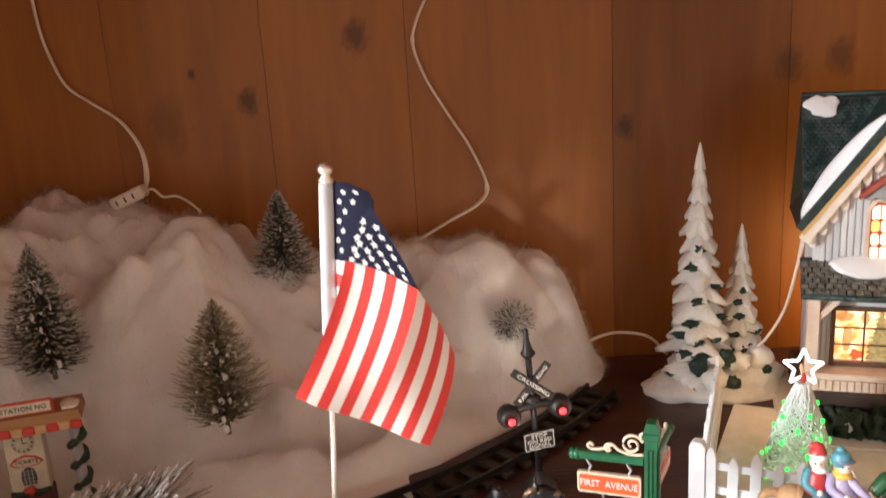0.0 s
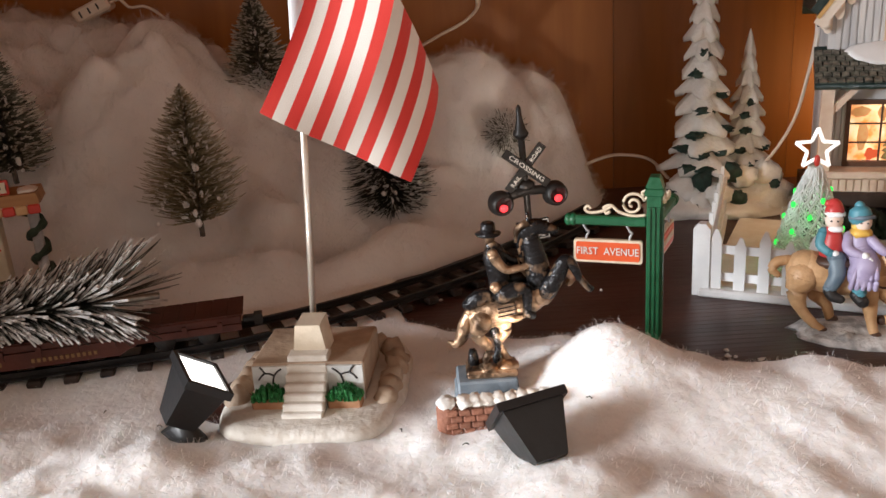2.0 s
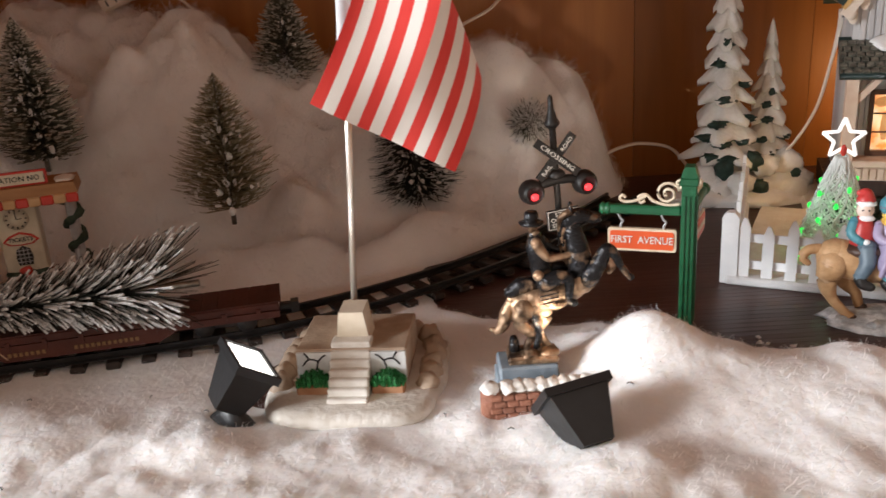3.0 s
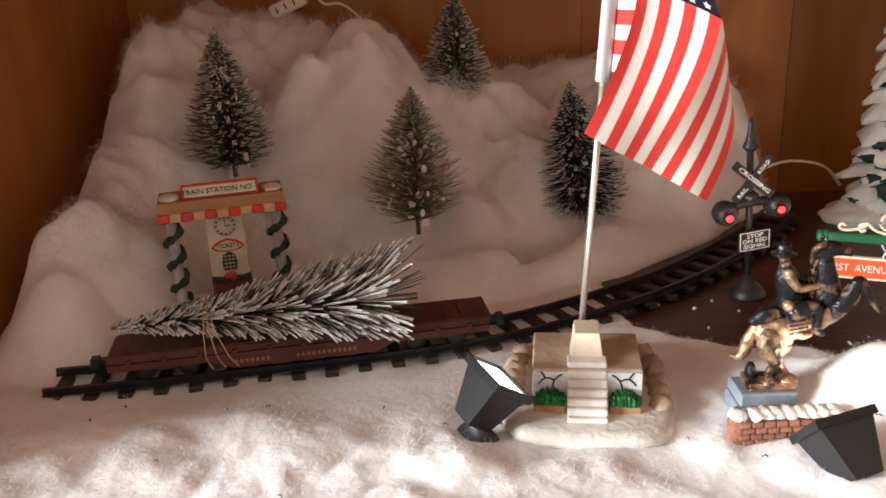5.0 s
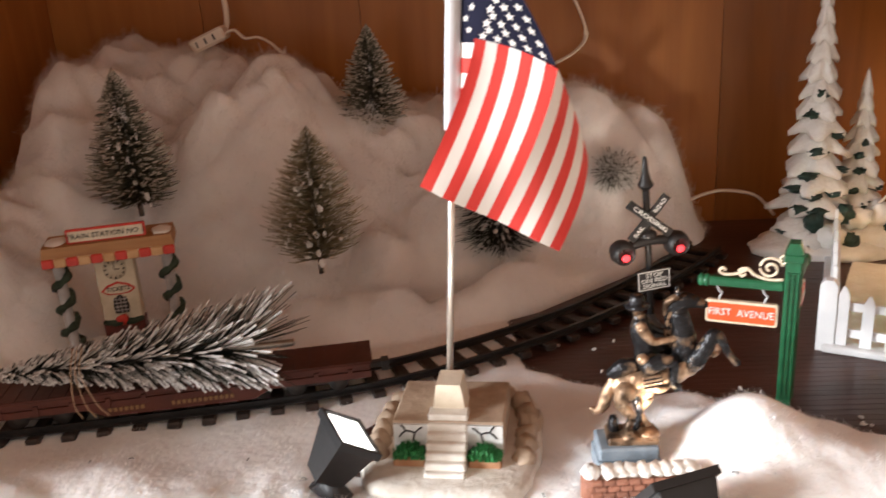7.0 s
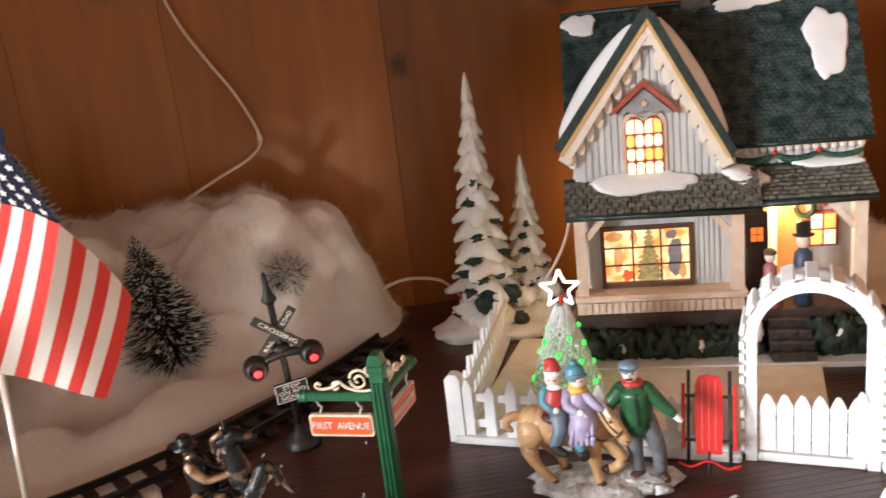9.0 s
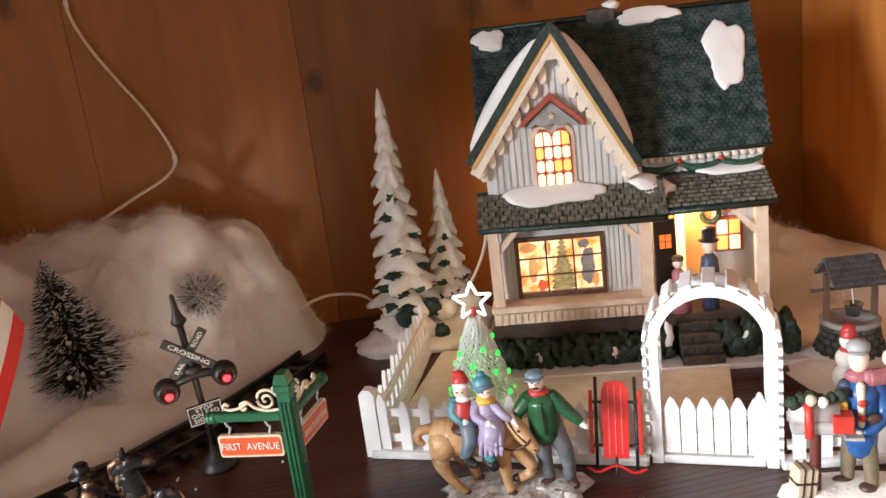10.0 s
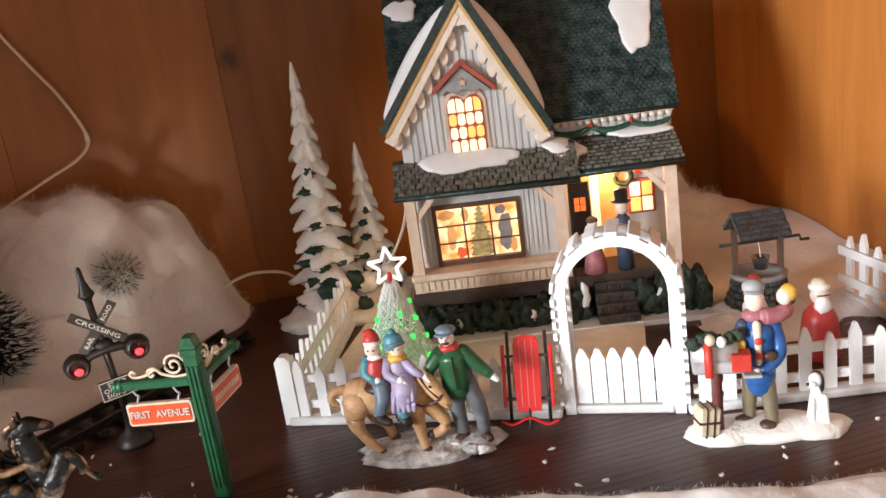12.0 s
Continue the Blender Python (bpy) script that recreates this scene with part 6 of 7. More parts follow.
for ang, words in ((0, True), (-96, False)):
    m = Matrix.Translation((0, 0, -0.0032)) @ Matrix.Rotation(radians(ang), 4, "Z")
    arm = part("arm", Build().box(-0.0405, -0.0022, 0.0628, -0.0034, 0.0022, 0.0672, b=0.0008), GREENP, ss, "green arm with turned end", at=m)
    part("arm_tip", Build().lathe([(0.0022, -0.001), (0.0031, 0.0), (0.0031, 0.0012), (0.0024, 0.0018), (0.0031, 0.0024), (0.0031, 0.0036), (0.0018, 0.0046)], m=Matrix.Translation((-0.0375, 0, 0.0650)) @ Matrix.Rotation(radians(-90), 4, "Y"), n=14), GREENP, arm)
    scroll(m @ Matrix.Translation((0, 0, 0.0672)))
    plate = part("plate", Build().prism([(-0.0372, 0.0440), (-0.0380, 0.0450), (-0.0380, 0.0545), (-0.0372, 0.0555), (-0.0062, 0.0555), (-0.0054, 0.0545), (-0.0054, 0.0450), (-0.0062, 0.0440)], -0.0012, 0.0012), IVORY, ss, "hanging name plate, orange with ivory edge", at=m)
    for f0, f1 in ((-0.0016, -0.0010), (0.0010, 0.0016)):
        part("plate_face", Build().prism([(-0.0362, 0.0452), (-0.0369, 0.0460), (-0.0369, 0.0535), (-0.0362, 0.0543), (-0.0072, 0.0543), (-0.0065, 0.0535), (-0.0065, 0.0460), (-0.0072, 0.0452)], f0, f1), ORANGE, plate)
    for hx_ in (-0.0320, -0.0115):
        part("hook", Build().tube(smooth_path([(hx_ - 0.0014, 0, 0.0628), (hx_, 0, 0.0600), (hx_ + 0.0012, 0, 0.0590), (hx_ + 0.0002, 0, 0.0570), (hx_, 0, 0.0545)], 5), 0.0006, n=6), SILVER, plate)
    if words:
        letters("FIRST  AVENUE", 0.0037, WHITEINK, plate, pose(-0.0217, -0.0019, 0.0498), stretch=0.86)
    else:
        b = Build()
        for k in range(9):
            b.box(-0.0345 + k * 0.0030, 0.0017, 0.0484, -0.0324 + k * 0.0030, 0.0020, 0.0514)
        part("faint_marks", b, IVORY, plate)

# ---- snowy resin firs ----
FIRGREEN = mat("dark_green_resin", (0.006, 0.022, 0.016), 0.5, (0.02, 0.055, 0.042), 200, bump=0.5)


def resin_fir(parent, at, h, r, tiers, seed):
    rng = random.Random(seed)
    part("trunk_core", Build().lathe([(r * 0.66, 0), (r * 0.50, h * 0.25), (r * 0.22, h * 0.6), (0.0012, h * 0.98)], at, n=12), FIRGREEN, parent, "dark green core")
    for k in range(tiers):
        u = k / tiers
        z = h * (0.06 + 0.94 * (u ** 0.92))
        rr = 0.92 * r * (1 - u) ** 1.05 + 0.0020
        hh = h / tiers * 1.22
        n = 26
        vs = []
        ph = rng.uniform(0, 6.28)
        lob = rng.choice((4, 5, 6))
        for f, dz in ((1.0, 0.0), (1.02, hh * 0.20), (0.72, hh * 0.52), (0.38, hh * 0.85), (0.10, hh * 1.02)):
            for j in range(n):
                w = 2 * math.pi * j / n
                e = 1 + (0.20 * math.sin(lob * w + ph) + 0.12 * math.sin(9 * w + 2 * ph) + 0.34 * noise.noise(Vector((math.cos(w) * 2.2, math.sin(w) * 2.2, k * 3.7 + seed)))) * f
                vs.append((at[0] + rr * f * e * math.cos(w), at[1] + rr * f * e * math.sin(w), at[2] + z + dz - hh * 0.28 * f * (0.6 + 0.5 * math.sin(lob * w + ph))))
        fs = [(a * n + j, a * n + (j + 1) % n, (a + 1) * n + (j + 1) % n, (a + 1) * n + j) for a in range(4) for j in range(n)] + [[4 * n + j for j in range(n)], [j for j in range(n)][::-1]]
        part("snowy_bough", Build().add(vs, fs, 0, True), RESINSNOW, parent)
        if u < 0.60:
            for q in range(1 if u > 0.25 else 3):
                w = rng.uniform(3.4, 6.0)
                part("bare_bough", Build().blob((at[0] + rr * 0.90 * math.cos(w), at[1] + rr * 0.90 * math.sin(w), at[2] + z + hh * rng.uniform(-0.25, 0.05)), (rr * 0.30 + 0.0006, rr * 0.22, hh * 0.17), 0, 12, 0.9, q + k), FIRGREEN, parent)


firs = thing("resin_fir_pair", "two snow-laden painted resin fir trees on one snowy base", "model tree", pose(0.196, 0.618, 0.0))
b = Build()
b.blob((0.000, 0.0, 0.002), (0.056, 0.036, 0.0085), 0, 28, 0.25, 4).blob((-0.030, -0.010, 0.003), (0.028, 0.022, 0.010), 0, 20, 0.3, 7).blob((0.022, -0.006, 0.006), (0.026, 0.02, 0.016), 0, 20, 0.3, 9)
part("base", b, RESINSNOW, firs, "rounded snowy base")
resin_fir(firs, (-0.016, 0.0, 0.006), 0.178, 0.0235, 13, 3)
resin_fir(firs, (0.020, 0.012, 0.010), 0.110, 0.0170, 9, 8)
for k, (x, y, z, r) in enumerate(((-0.030, -0.012, 0.018, 0.011), (-0.010, -0.024, 0.015, 0.010), (-0.022, -0.020, 0.010, 0.010), (0.010, -0.018, 0.026, 0.009), (0.028, -0.010, 0.024, 0.011))):
    part("snow_clump", Build().blob((x, y, z), (r, r * 0.8, r * 0.9), 0, 14, 0.5, k + 2), RESINSNOW, firs)
for k, (x, y, z, r) in enumerate(((-0.020, -0.022, 0.026, 0.007), (0.000, -0.020, 0.030, 0.007), (-0.028, -0.024, 0.006, 0.006), (0.004, -0.026, 0.012, 0.006), (0.030, -0.022, 0.020, 0.0035))):
    part("bare_bough", Build().blob((x, y, z), (r, r * 0.7, r), 0, 12, 0.6, k), FIRGREEN, firs)

# ---- wire light tree ----
CLEARWIRE = mat("clear_white_wire", (0.70, 0.74, 0.72), 0.2, (0.80, 0.84, 0.82), 200)
GREENLED = mat("lit_green_bulb", (0.02, 0.5, 0.06), 0.2, emit=(0.03, 1.0, 0.10), power=1.6)
STARLIT = mat("bright_white_star_tube", (0.9, 0.9, 0.9), 0.3, emit=(1.0, 0.97, 0.93), power=1.3)
wt = thing("wire_light_tree", "clear wire tree with green bulbs and a white star", "light tree", pose(0.2035, 0.4800, 0.0))
rng = random.Random(31)
for k in range(64):
    a0 = 2 * math.pi * k / 64
    pts = []
    for j in range(15):
        u = j / 14
        r = 0.0030 + 0.0195 * u ** 0.9
        a = a0 + 0.22 * math.sin(j * 2.1 + k * 1.7)
        r *= 1 + 0.10 * math.sin(j * 1.6 + k * 2.3)
        pts.append((r * math.cos(a), r * math.sin(a), 0.0610 - 0.0600 * u))
    part("wire", Build().tube(smooth_path(pts, 2), 0.00055, n=5), CLEARWIRE, wt)
for k in range(26):
    u = 0.22 + 0.76 * (k + 0.5) / 26
    a = k * 2.4
    r = 0.0044 + 0.0195 * u ** 0.9
    part("bulb", Build().blob((r * math.cos(a), r * math.sin(a), 0.0610 - 0.0595 * u), (0.0013, 0.0013, 0.0018), 0, 8), GREENLED, wt, "green bulb")
part("red_tip", Build().blob((0, -0.0016, 0.0645), (0.0018, 0.0016, 0.0034)), REDP, wt, "red tip below the star")
pts = [Vector((x, -0.001, 0.0710 + z)) for x, z in star_points(0.0118, 0.44)]
b = Build()
for k in range(10):
    b.tube([pts[k], pts[(k + 1) % 10]], 0.00095, n=8)
part("star", b, STARLIT, wt, "white lit outline star", at=pose(0, 0, 0, 0, 0, -14))
point_lamp("tree_glow", (0.2000, 0.4760, 0.028), 0.012, (0.45, 1.0, 0.50), 0.006)

# ---- figurines ----
HORSE = mat("tan_horse_paint", (0.42, 0.23, 0.10), 0.42, (0.66, 0.42, 0.23), 70, bump=0.45, bscale=260, fine=0.18)
DARKBROWN = mat("dark_brown_paint", (0.05, 0.025, 0.017), 0.45, (0.09, 0.045, 0.03), 150)
REDCOAT = mat("red_coat_paint", (0.42, 0.030, 0.030), 0.4, (0.52, 0.055, 0.05), 150)
LAVENDER = mat("lavender_paint", (0.30, 0.25, 0.40), 0.45, (0.40, 0.35, 0.50), 150)
BLUEGREY = mat("blue_grey_paint", (0.10, 0.15, 0.20), 0.45, (0.16, 0.22, 0.27), 150)
TEAL = mat("teal_paint", (0.05, 0.20, 0.26), 0.45, (0.09, 0.28, 0.34), 150)
YELLOW = mat("yellow_paint", (0.62, 0.36, 0.06), 0.45, (0.72, 0.46, 0.10), 150)
COATGREEN = mat("dark_green_coat_paint", (0.010, 0.060, 0.022), 0.35, (0.022, 0.10, 0.04), 150)
GREYTROUSER = mat("grey_trouser_paint", (0.085, 0.095, 0.105), 0.45, (0.15, 0.16, 0.175), 150)
COATBLUE = mat("royal_blue_paint", (0.012, 0.060, 0.22), 0.35, (0.022, 0.10, 0.30), 150)
KHAKI = mat("khaki_paint", (0.15, 0.12, 0.075), 0.5, (0.21, 0.17, 0.11), 150)
STONEBASE = mat("snowy_stone_base", (0.36, 0.36, 0.36), 0.6, (0.72, 0.72, 0.72), 170, bump=0.8, bscale=320, contrast=(0.42, 0.6))
FMATS = [STONEBASE, HORSE, DARKBROWN, REDCOAT, LAVENDER, BLUEGREY, TEAL, YELLOW, COATGREEN, GREYTROUSER, FACE, WHITEP, BLACKMATT]


class Figure(Build):
    """Rounded limbs in millimetres."""

    def limb(self, pts, rs, i, n=10):
        ps = smooth_path([Vector(p) * 0.001 for p in pts], 5)
        c = len(pts)
        rr = [float(np.interp(k / (len(ps) - 1) * (c - 1), range(c), rs)) * 0.001 for k in range(len(ps))]
        self.tube(ps, rr, i, n)
        return self.blob(ps[0], rr[0] * 0.99, i, n).blob(ps[-1], rr[-1] * 0.99, i, n)

    def ball(self, c, r, i, rough=0.0, seed=1):
        rr = tuple(q * 0.001 for q in (r if isinstance(r, tuple) else (r, r, r)))
        return self.blob(tuple(q * 0.001 for q in c), rr, i, 12, rough, seed)


f = Figure()
f.ball((2, 0, 1), (33, 15, 4.2), 0, 0.3, 5).ball((-10, -6, 1), (18, 10, 4), 0, 0.3, 8).ball((24, 1, 1.5), (17, 12, 4.2), 0, 0.3, 9)
f.ball((0, -9, 0.5), (27, 10, 3.6), 0, 0.25, 15)
for k in range(9):
    f.ball((-20 + 6.5 * k, -9 + 4 * math.sin(k * 2.3), 2.6), (4.0, 3.2, 2.2), 0, 0.7, k + 40)
# pony: barrel, haunch, neck, head
f.limb([(-25, 0, 30.5), (-16, 0, 28.5), (-6, 0, 27.5), (2, -0.5, 28)], [8.6, 9.0, 8.6, 8.0], 1, 14)
f.limb([(0, -1, 30), (4.5, -3, 35), (7.5, -4.5, 38)], [7.4, 5.4, 4.2], 1, 14)
f.limb([(7.5, -5, 38), (11.5, -6.5, 33.5), (15.5, -7.8, 28.6), (17.2, -8.4, 26.4)], [4.3, 4.1, 2.9, 2.4], 1, 14)
f.limb([(5.5, -6.5, 41.5), (5.2, -6.8, 44.5)], [1.3, 0.4], 1).limb([(8.5, -3.2, 41.8), (9.0, -3.0, 44.6)], [1.3, 0.4], 1)
f.limb([(7.5, -6.2, 42.4), (8.5, -7.6, 40.6), (10.5, -9.0, 38.4)], [1.4, 1.5, 0.6], 11)
f.limb([(3, -6.2, 41), (-1, -6.0, 36), (-2, -6.4, 31)], [1.4, 1.6, 1.0], 1)
f.ball((10.6, -10.0, 36.2), (0.8, 0.6, 0.7), 12).ball((17.6, -10.6, 26.6), (0.6, 0.5, 0.5), 12)
f.limb([(14.2, -11.2, 30.5), (15.6, -9.6, 31.6), (16.2, -6.6, 31.2)], [0.5, 0.5, 0.5], 2).limb([(14.0, -11.0, 30.2), (9.6, -9.9, 35.0), (6.2, -9.0, 40.5)], [0.5, 0.5, 0.5], 2)
f.limb([(14.0, -11.2, 29.8), (6, -9.6, 26.5), (-2, -9.4, 31), (-5, -8.4, 35)], [0.5, 0.5, 0.5, 0.5], 2).limb([(-1, -8.6, 33), (1.5, -9.4, 26), (-1, -8.8, 19.5)], [0.6, 0.6, 0.6], 2)
# pony: legs and tail
f.limb([(-26, -4, 28), (-28, -5, 20), (-25.5, -5.5, 12), (-20, -7, 6), (-17, -8, 3.6)], [7.4, 4.6, 2.6, 2.1, 2.3], 1, 12).ball((-16, -8.6, 3.2), (2.8, 2.4, 2.0), 2)
f.limb([(-22, 4, 26), (-20, 4, 18), (-15, 3.5, 12), (-13, 3, 6)], [6, 4.4, 2.6, 2.2], 1, 12).ball((-12, 3, 5), (2.8, 2.4, 2.2), 2)
f.limb([(0, -5, 26), (2, -6.5, 17), (3, -7.5, 10), (4.5, -9, 4.4)], [5.6, 3.4, 2.3, 2.1], 1, 12).ball((5.2, -9.6, 3.4), (2.7, 2.5, 2.3), 2)
f.limb([(4, 0, 26), (10, -2.5, 20), (14.5, -4, 15.5), (13, -4.5, 11.5), (9, -5, 9.5)], [5.2, 3.6, 2.9, 2.3, 2.2], 1, 12).ball((7.6, -5.2, 9.4), (2.6, 2.2, 2.2), 2)
f.limb([(-32.5, 0, 34), (-37, -0.5, 33), (-39, -1, 29.5), (-36.5, -1.5, 27)], [2.4, 2.4, 2.1, 1.4], 1, 12)
f.ball((-13, -2, 35.5), (9.5, 8.4, 3.6), 2)
# rider with the red cap
f.limb([(-14.5, -1, 36), (-14.8, -2, 43), (-14.8, -2, 49.5)], [5.2, 5.6, 3.4], 3, 14).ball((-14.8, -2.8, 54.6), (3.8, 3.8, 4.2), 10).ball((-14.8, -2.0, 57.6), (4.5, 4.5, 1.9), 11, 0.3)
f.limb([(-14.8, -1.6, 58.5), (-15.3, -1, 61.2), (-17.4, -0.4, 61.6)], [4.1, 3.2, 1.6], 3, 12).ball((-14.0, -5.2, 51.2), (3.4, 1.8, 1.5), 11)
f.limb([(-18.5, -2, 48.5), (-19.6, -4.5, 43.5), (-15.5, -7, 40.5)], [2.6, 2.4, 2.0], 6).ball((-13.6, -7.6, 40.4), 1.7, 11)
f.limb([(-13, -6, 37.5), (-12.5, -9.5, 31), (-15, -10, 25)], [4.2, 3.5, 2.9], 5, 12).limb([(-15, -10.2, 24), (-13.5, -11.2, 21.8), (-10.5, -12.2, 21)], [2.8, 2.6, 2.0], 12)
# rider in the lavender dress
f.limb([(-3.8, -2, 35), (-4.2, -2.8, 43), (-4.2, -2.8, 49)], [6.2, 5.2, 3.2], 4, 14).limb([(-3, -5, 40), (-1.5, -8.8, 36), (-2.5, -9.6, 31.5)], [5.4, 6.2, 6.2], 4, 14)
for k in range(5):
    f.limb([(-4 + 1.6 * k, -11.5 - 0.6 * math.sin(k), 39), (-6 + 2.2 * k, -14.2, 33), (-7.0 + 2.4 * k, -14.2, 27.5)], [0.8, 1.1, 1.2], 4, 8)
f.limb([(-8.4, -3, 47.5), (-8.6, -7, 43), (-3.5, -10.6, 41)], [2.5, 2.4, 1.9], 4).limb([(0, -4, 47), (4, -7, 43.5), (7, -7.6, 41.5)], [2.4, 2.2, 1.7], 4).ball((-2.2, -11.2, 41.2), (1.9, 1.6, 1.8), 11).ball((-0.5, -11.6, 39.6), (2.0, 1.4, 1.6), 11, 0.5)
f.ball((-4.0, -3.6, 49.8), (4.8, 4.4, 2.4), 7, 0.3).ball((-3.4, -3.4, 54.2), (3.7, 3.7, 4.2), 10).ball((-5.4, -2.4, 52.6), (2.6, 3.2, 4.4), 7, 0.3)
f.limb([(-4.6, -2.4, 56.8), (-4.8, -2.0, 59.6), (-5.0, -1.6, 61.2)], [4.9, 4.2, 2.2], 6, 14).limb([(-8.6, -4.2, 56.4), (-4.2, -7.2, 57.2), (0.4, -4.4, 57.2)], [0.9, 1.0, 0.9], 5)
f.limb([(-4.5, -11.4, 28.5), (-3.0, -12.4, 24.6)], [3.0, 2.8], 6).limb([(-4.5, -12.2, 23.4), (-1.8, -13.2, 20.8)], [2.6, 2.8], 12)
# the man leading
f.limb([(22, 1, 4.4), (20.5, 1, 16), (19.5, 1.5, 32)], [2.9, 3.5, 5.2], 9, 14).limb([(31.5, 0, 4.4), (31, 0.5, 17), (25.5, 1.5, 32)], [2.9, 3.6, 5.2], 9, 14)
f.limb([(22.5, -0.4, 4.6), (19.5, -2.4, 4.2)], [2.6, 2.2], 2).limb([(32, -1.0, 4.6), (34, -3.8, 4.2)], [2.6, 2.3], 2)
f.limb([(22, 1.5, 31), (21.8, 1.2, 39), (21.4, 1.0, 47), (20.6, 1.0, 51)], [7.6, 7.6, 7.6, 3.6], 8, 16)
f.limb([(26.5, 0.5, 47.5), (33, -1.5, 41.5), (37.6, -2.4, 37)], [4.0, 3.1, 2.5], 8, 12).limb([(38.5, -2.6, 36.2), (41, -3.0, 33.8)], [1.7, 1.3], 11)
f.limb([(15.6, 0.5, 47.5), (10.5, -2.0, 42), (9.5, -3.2, 37.5)], [3.9, 3.0, 2.2], 8, 12)
f.limb([(21.6, -6.6, 48), (22.2, -7.2, 40), (22.6, -6.8, 32.5)], [0.4, 0.4, 0.4], 12, 6)
f.ball((20.4, 0.2, 51.2), (5.2, 4.6, 2.0), 3, 0.3).ball((19.8, -0.4, 55.8), (3.7, 3.8, 4.3), 10).ball((19.4, -4.2, 54.4), (2.1, 0.8, 0.7), 2).ball((19.4, -4.4, 56.0), (0.7, 0.9, 0.9), 10)
f.ball((18.2, -3.9, 57.0), (0.5, 0.4, 0.4), 12).ball((21.0, -3.9, 57.0), (0.5, 0.4, 0.4), 12)
f.ball((19.8, 0.2, 59.6), (5.0, 4.8, 2.2), 5).ball((18.6, -3.6, 58.6), (4.0, 2.6, 0.8), 5)
f.ball((-16.2, -6.4, 55.2), (0.5, 0.4, 0.4), 12).ball((-13.6, -6.6, 55.2), (0.5, 0.4, 0.4), 12).ball((-4.4, -7.0, 54.8), (0.5, 0.4, 0.4), 12).ball((-1.8, -6.9, 54.8), (0.5, 0.4, 0.4), 12)
thing("pony_ride_figurine", "painted figurine of a tan pony ride on a snowy base", "figurine", pose(0.1920, 0.3900, 0.0, 0, 0, -20) @ Matrix.Diagonal((1.06, 1.06, 1.05, 1)), build=f, mats=FMATS)

GMATS = [RESINSNOW, COATBLUE, KHAKI, DARKBROWN, FACE, GREYTRIM, BROWNRED, SILVER, REDP, YELLOW, GARLAND, ROSE, CREAM, WHITEP, BLACKMATT, NAVY]
f = Figure()
f.ball((0, 0, 1), (37, 14.5, 4.4), 0, 0.12, 3).ball((18, -2, 1), (20, 12, 4.2), 0, 0.15, 5).ball((-20, -2, 1), (18, 12, 4.4), 0, 0.15, 6)
f.limb([(-7, 3, 4), (-6.5, 3, 14), (-5.5, 2, 25)], [2.8, 3.4, 4.2], 2).limb([(2, -3.5, 4), (1.5, -2.5, 14), (0, -1, 25)], [2.8, 3.4, 4.2], 2)
f.ball((-9.5, 1.5, 4.8), (4.8, 2.6, 2.0), 3).ball((-0.5, -5.5, 4.8), (4.0, 3.6, 2.0), 3)
f.limb([(-2, 0.5, 22), (-2, 0.5, 32), (-2.5, 0.5, 44), (-2.5, 0.5, 50)], [7.0, 7.4, 8.0, 4.0], 1)
f.limb([(4.5, 0, 46), (6.5, -3, 36), (1, -7, 31), (-3.5, -8, 29.5)], [3.6, 3.2, 2.6, 2.0], 1).ball((-5, -8.4, 29.2), 2.0, 4)
f.limb([(-9, 0, 46), (-11, -2, 39), (-12, -3, 34)], [3.4, 3.0, 2.4], 15)
f.limb([(-4, -5.5, 48), (-4, -7, 40), (-4, -7.4, 33)], [2.0, 1.6, 1.4], 12).ball((-4, -7.9, 42), (1.9, 1.2, 1.6), 8).ball((-4, -8.1, 36), (1.8, 1.2, 1.6), 8)
f.ball((-3, 0.2, 50.5), (6.5, 5.0, 3.0), 11).limb([(0, -2, 50), (6, -1, 50), (11, 1, 51)], [3.6, 3.4, 3.2], 11)
f.ball((-3.5, -0.5, 57), (4.5, 4.4, 5.0), 4).ball((-3.6, 0.2, 62.2), (5.2, 5.0, 3.2), 5).ball((-4.5, -3.8, 61.0), (4.4, 2.2, 0.9), 5)
f.ball((10.0, 0.5, 57), 3.6, 4).ball((12, 1.0, 58.2), (4.0, 3.8, 3.8), 9)
f.ball((1, -7, 35), (3.4, 2.0, 2.4), 3)
f.limb([(-23, -6, 3), (-23, -6, 20), (-23, -6, 34)], [2.6, 2.6, 2.6], 6, 4)
bx = Matrix.Translation((-0.002, -0.009, -0.003)) @ Matrix.Rotation(radians(-6), 4, "Z") @ Matrix.Diagonal((1.1, 1.25, 1.1, 1))
f.box(-0.029, -0.0045, 0.031, -0.009, 0.0075, 0.0355, 7, 0.0008, bx)
f.tube([bx @ Vector((-0.029, 0.0015, 0.0365)), bx @ Vector((-0.0105, 0.0015, 0.0365))], 0.0060, 7, 14)
f.box(-0.009, -0.0045, 0.0290, -0.0015, 0.0075, 0.0302, 7, 0.0004, bx)
f.box(-0.0135, -0.0055, 0.0320, -0.0055, 0.0015, 0.0385, 8, 0.0006, bx).box(-0.0140, 0.0005, 0.0330, -0.0070, 0.0060, 0.0410, 9, 0.0006, bx)
f.tube([bx @ Vector((-0.0225, -0.0062, 0.031)), bx @ Vector((-0.0225, -0.0048, 0.040)), bx @ Vector((-0.0225, 0.0015, 0.0432))], 0.0020, 8, 8)
for k in range(6):
    f.ball((-33 + k * 4, -7.5 + (k % 2), 43.5 + (k % 3)), (3.2, 3.0, 2.4), 10, 0.6, k)
f.ball((-26, -11, 45.5), 2.4, 12).ball((-21, -11.2, 44.5), 2.3, 13)
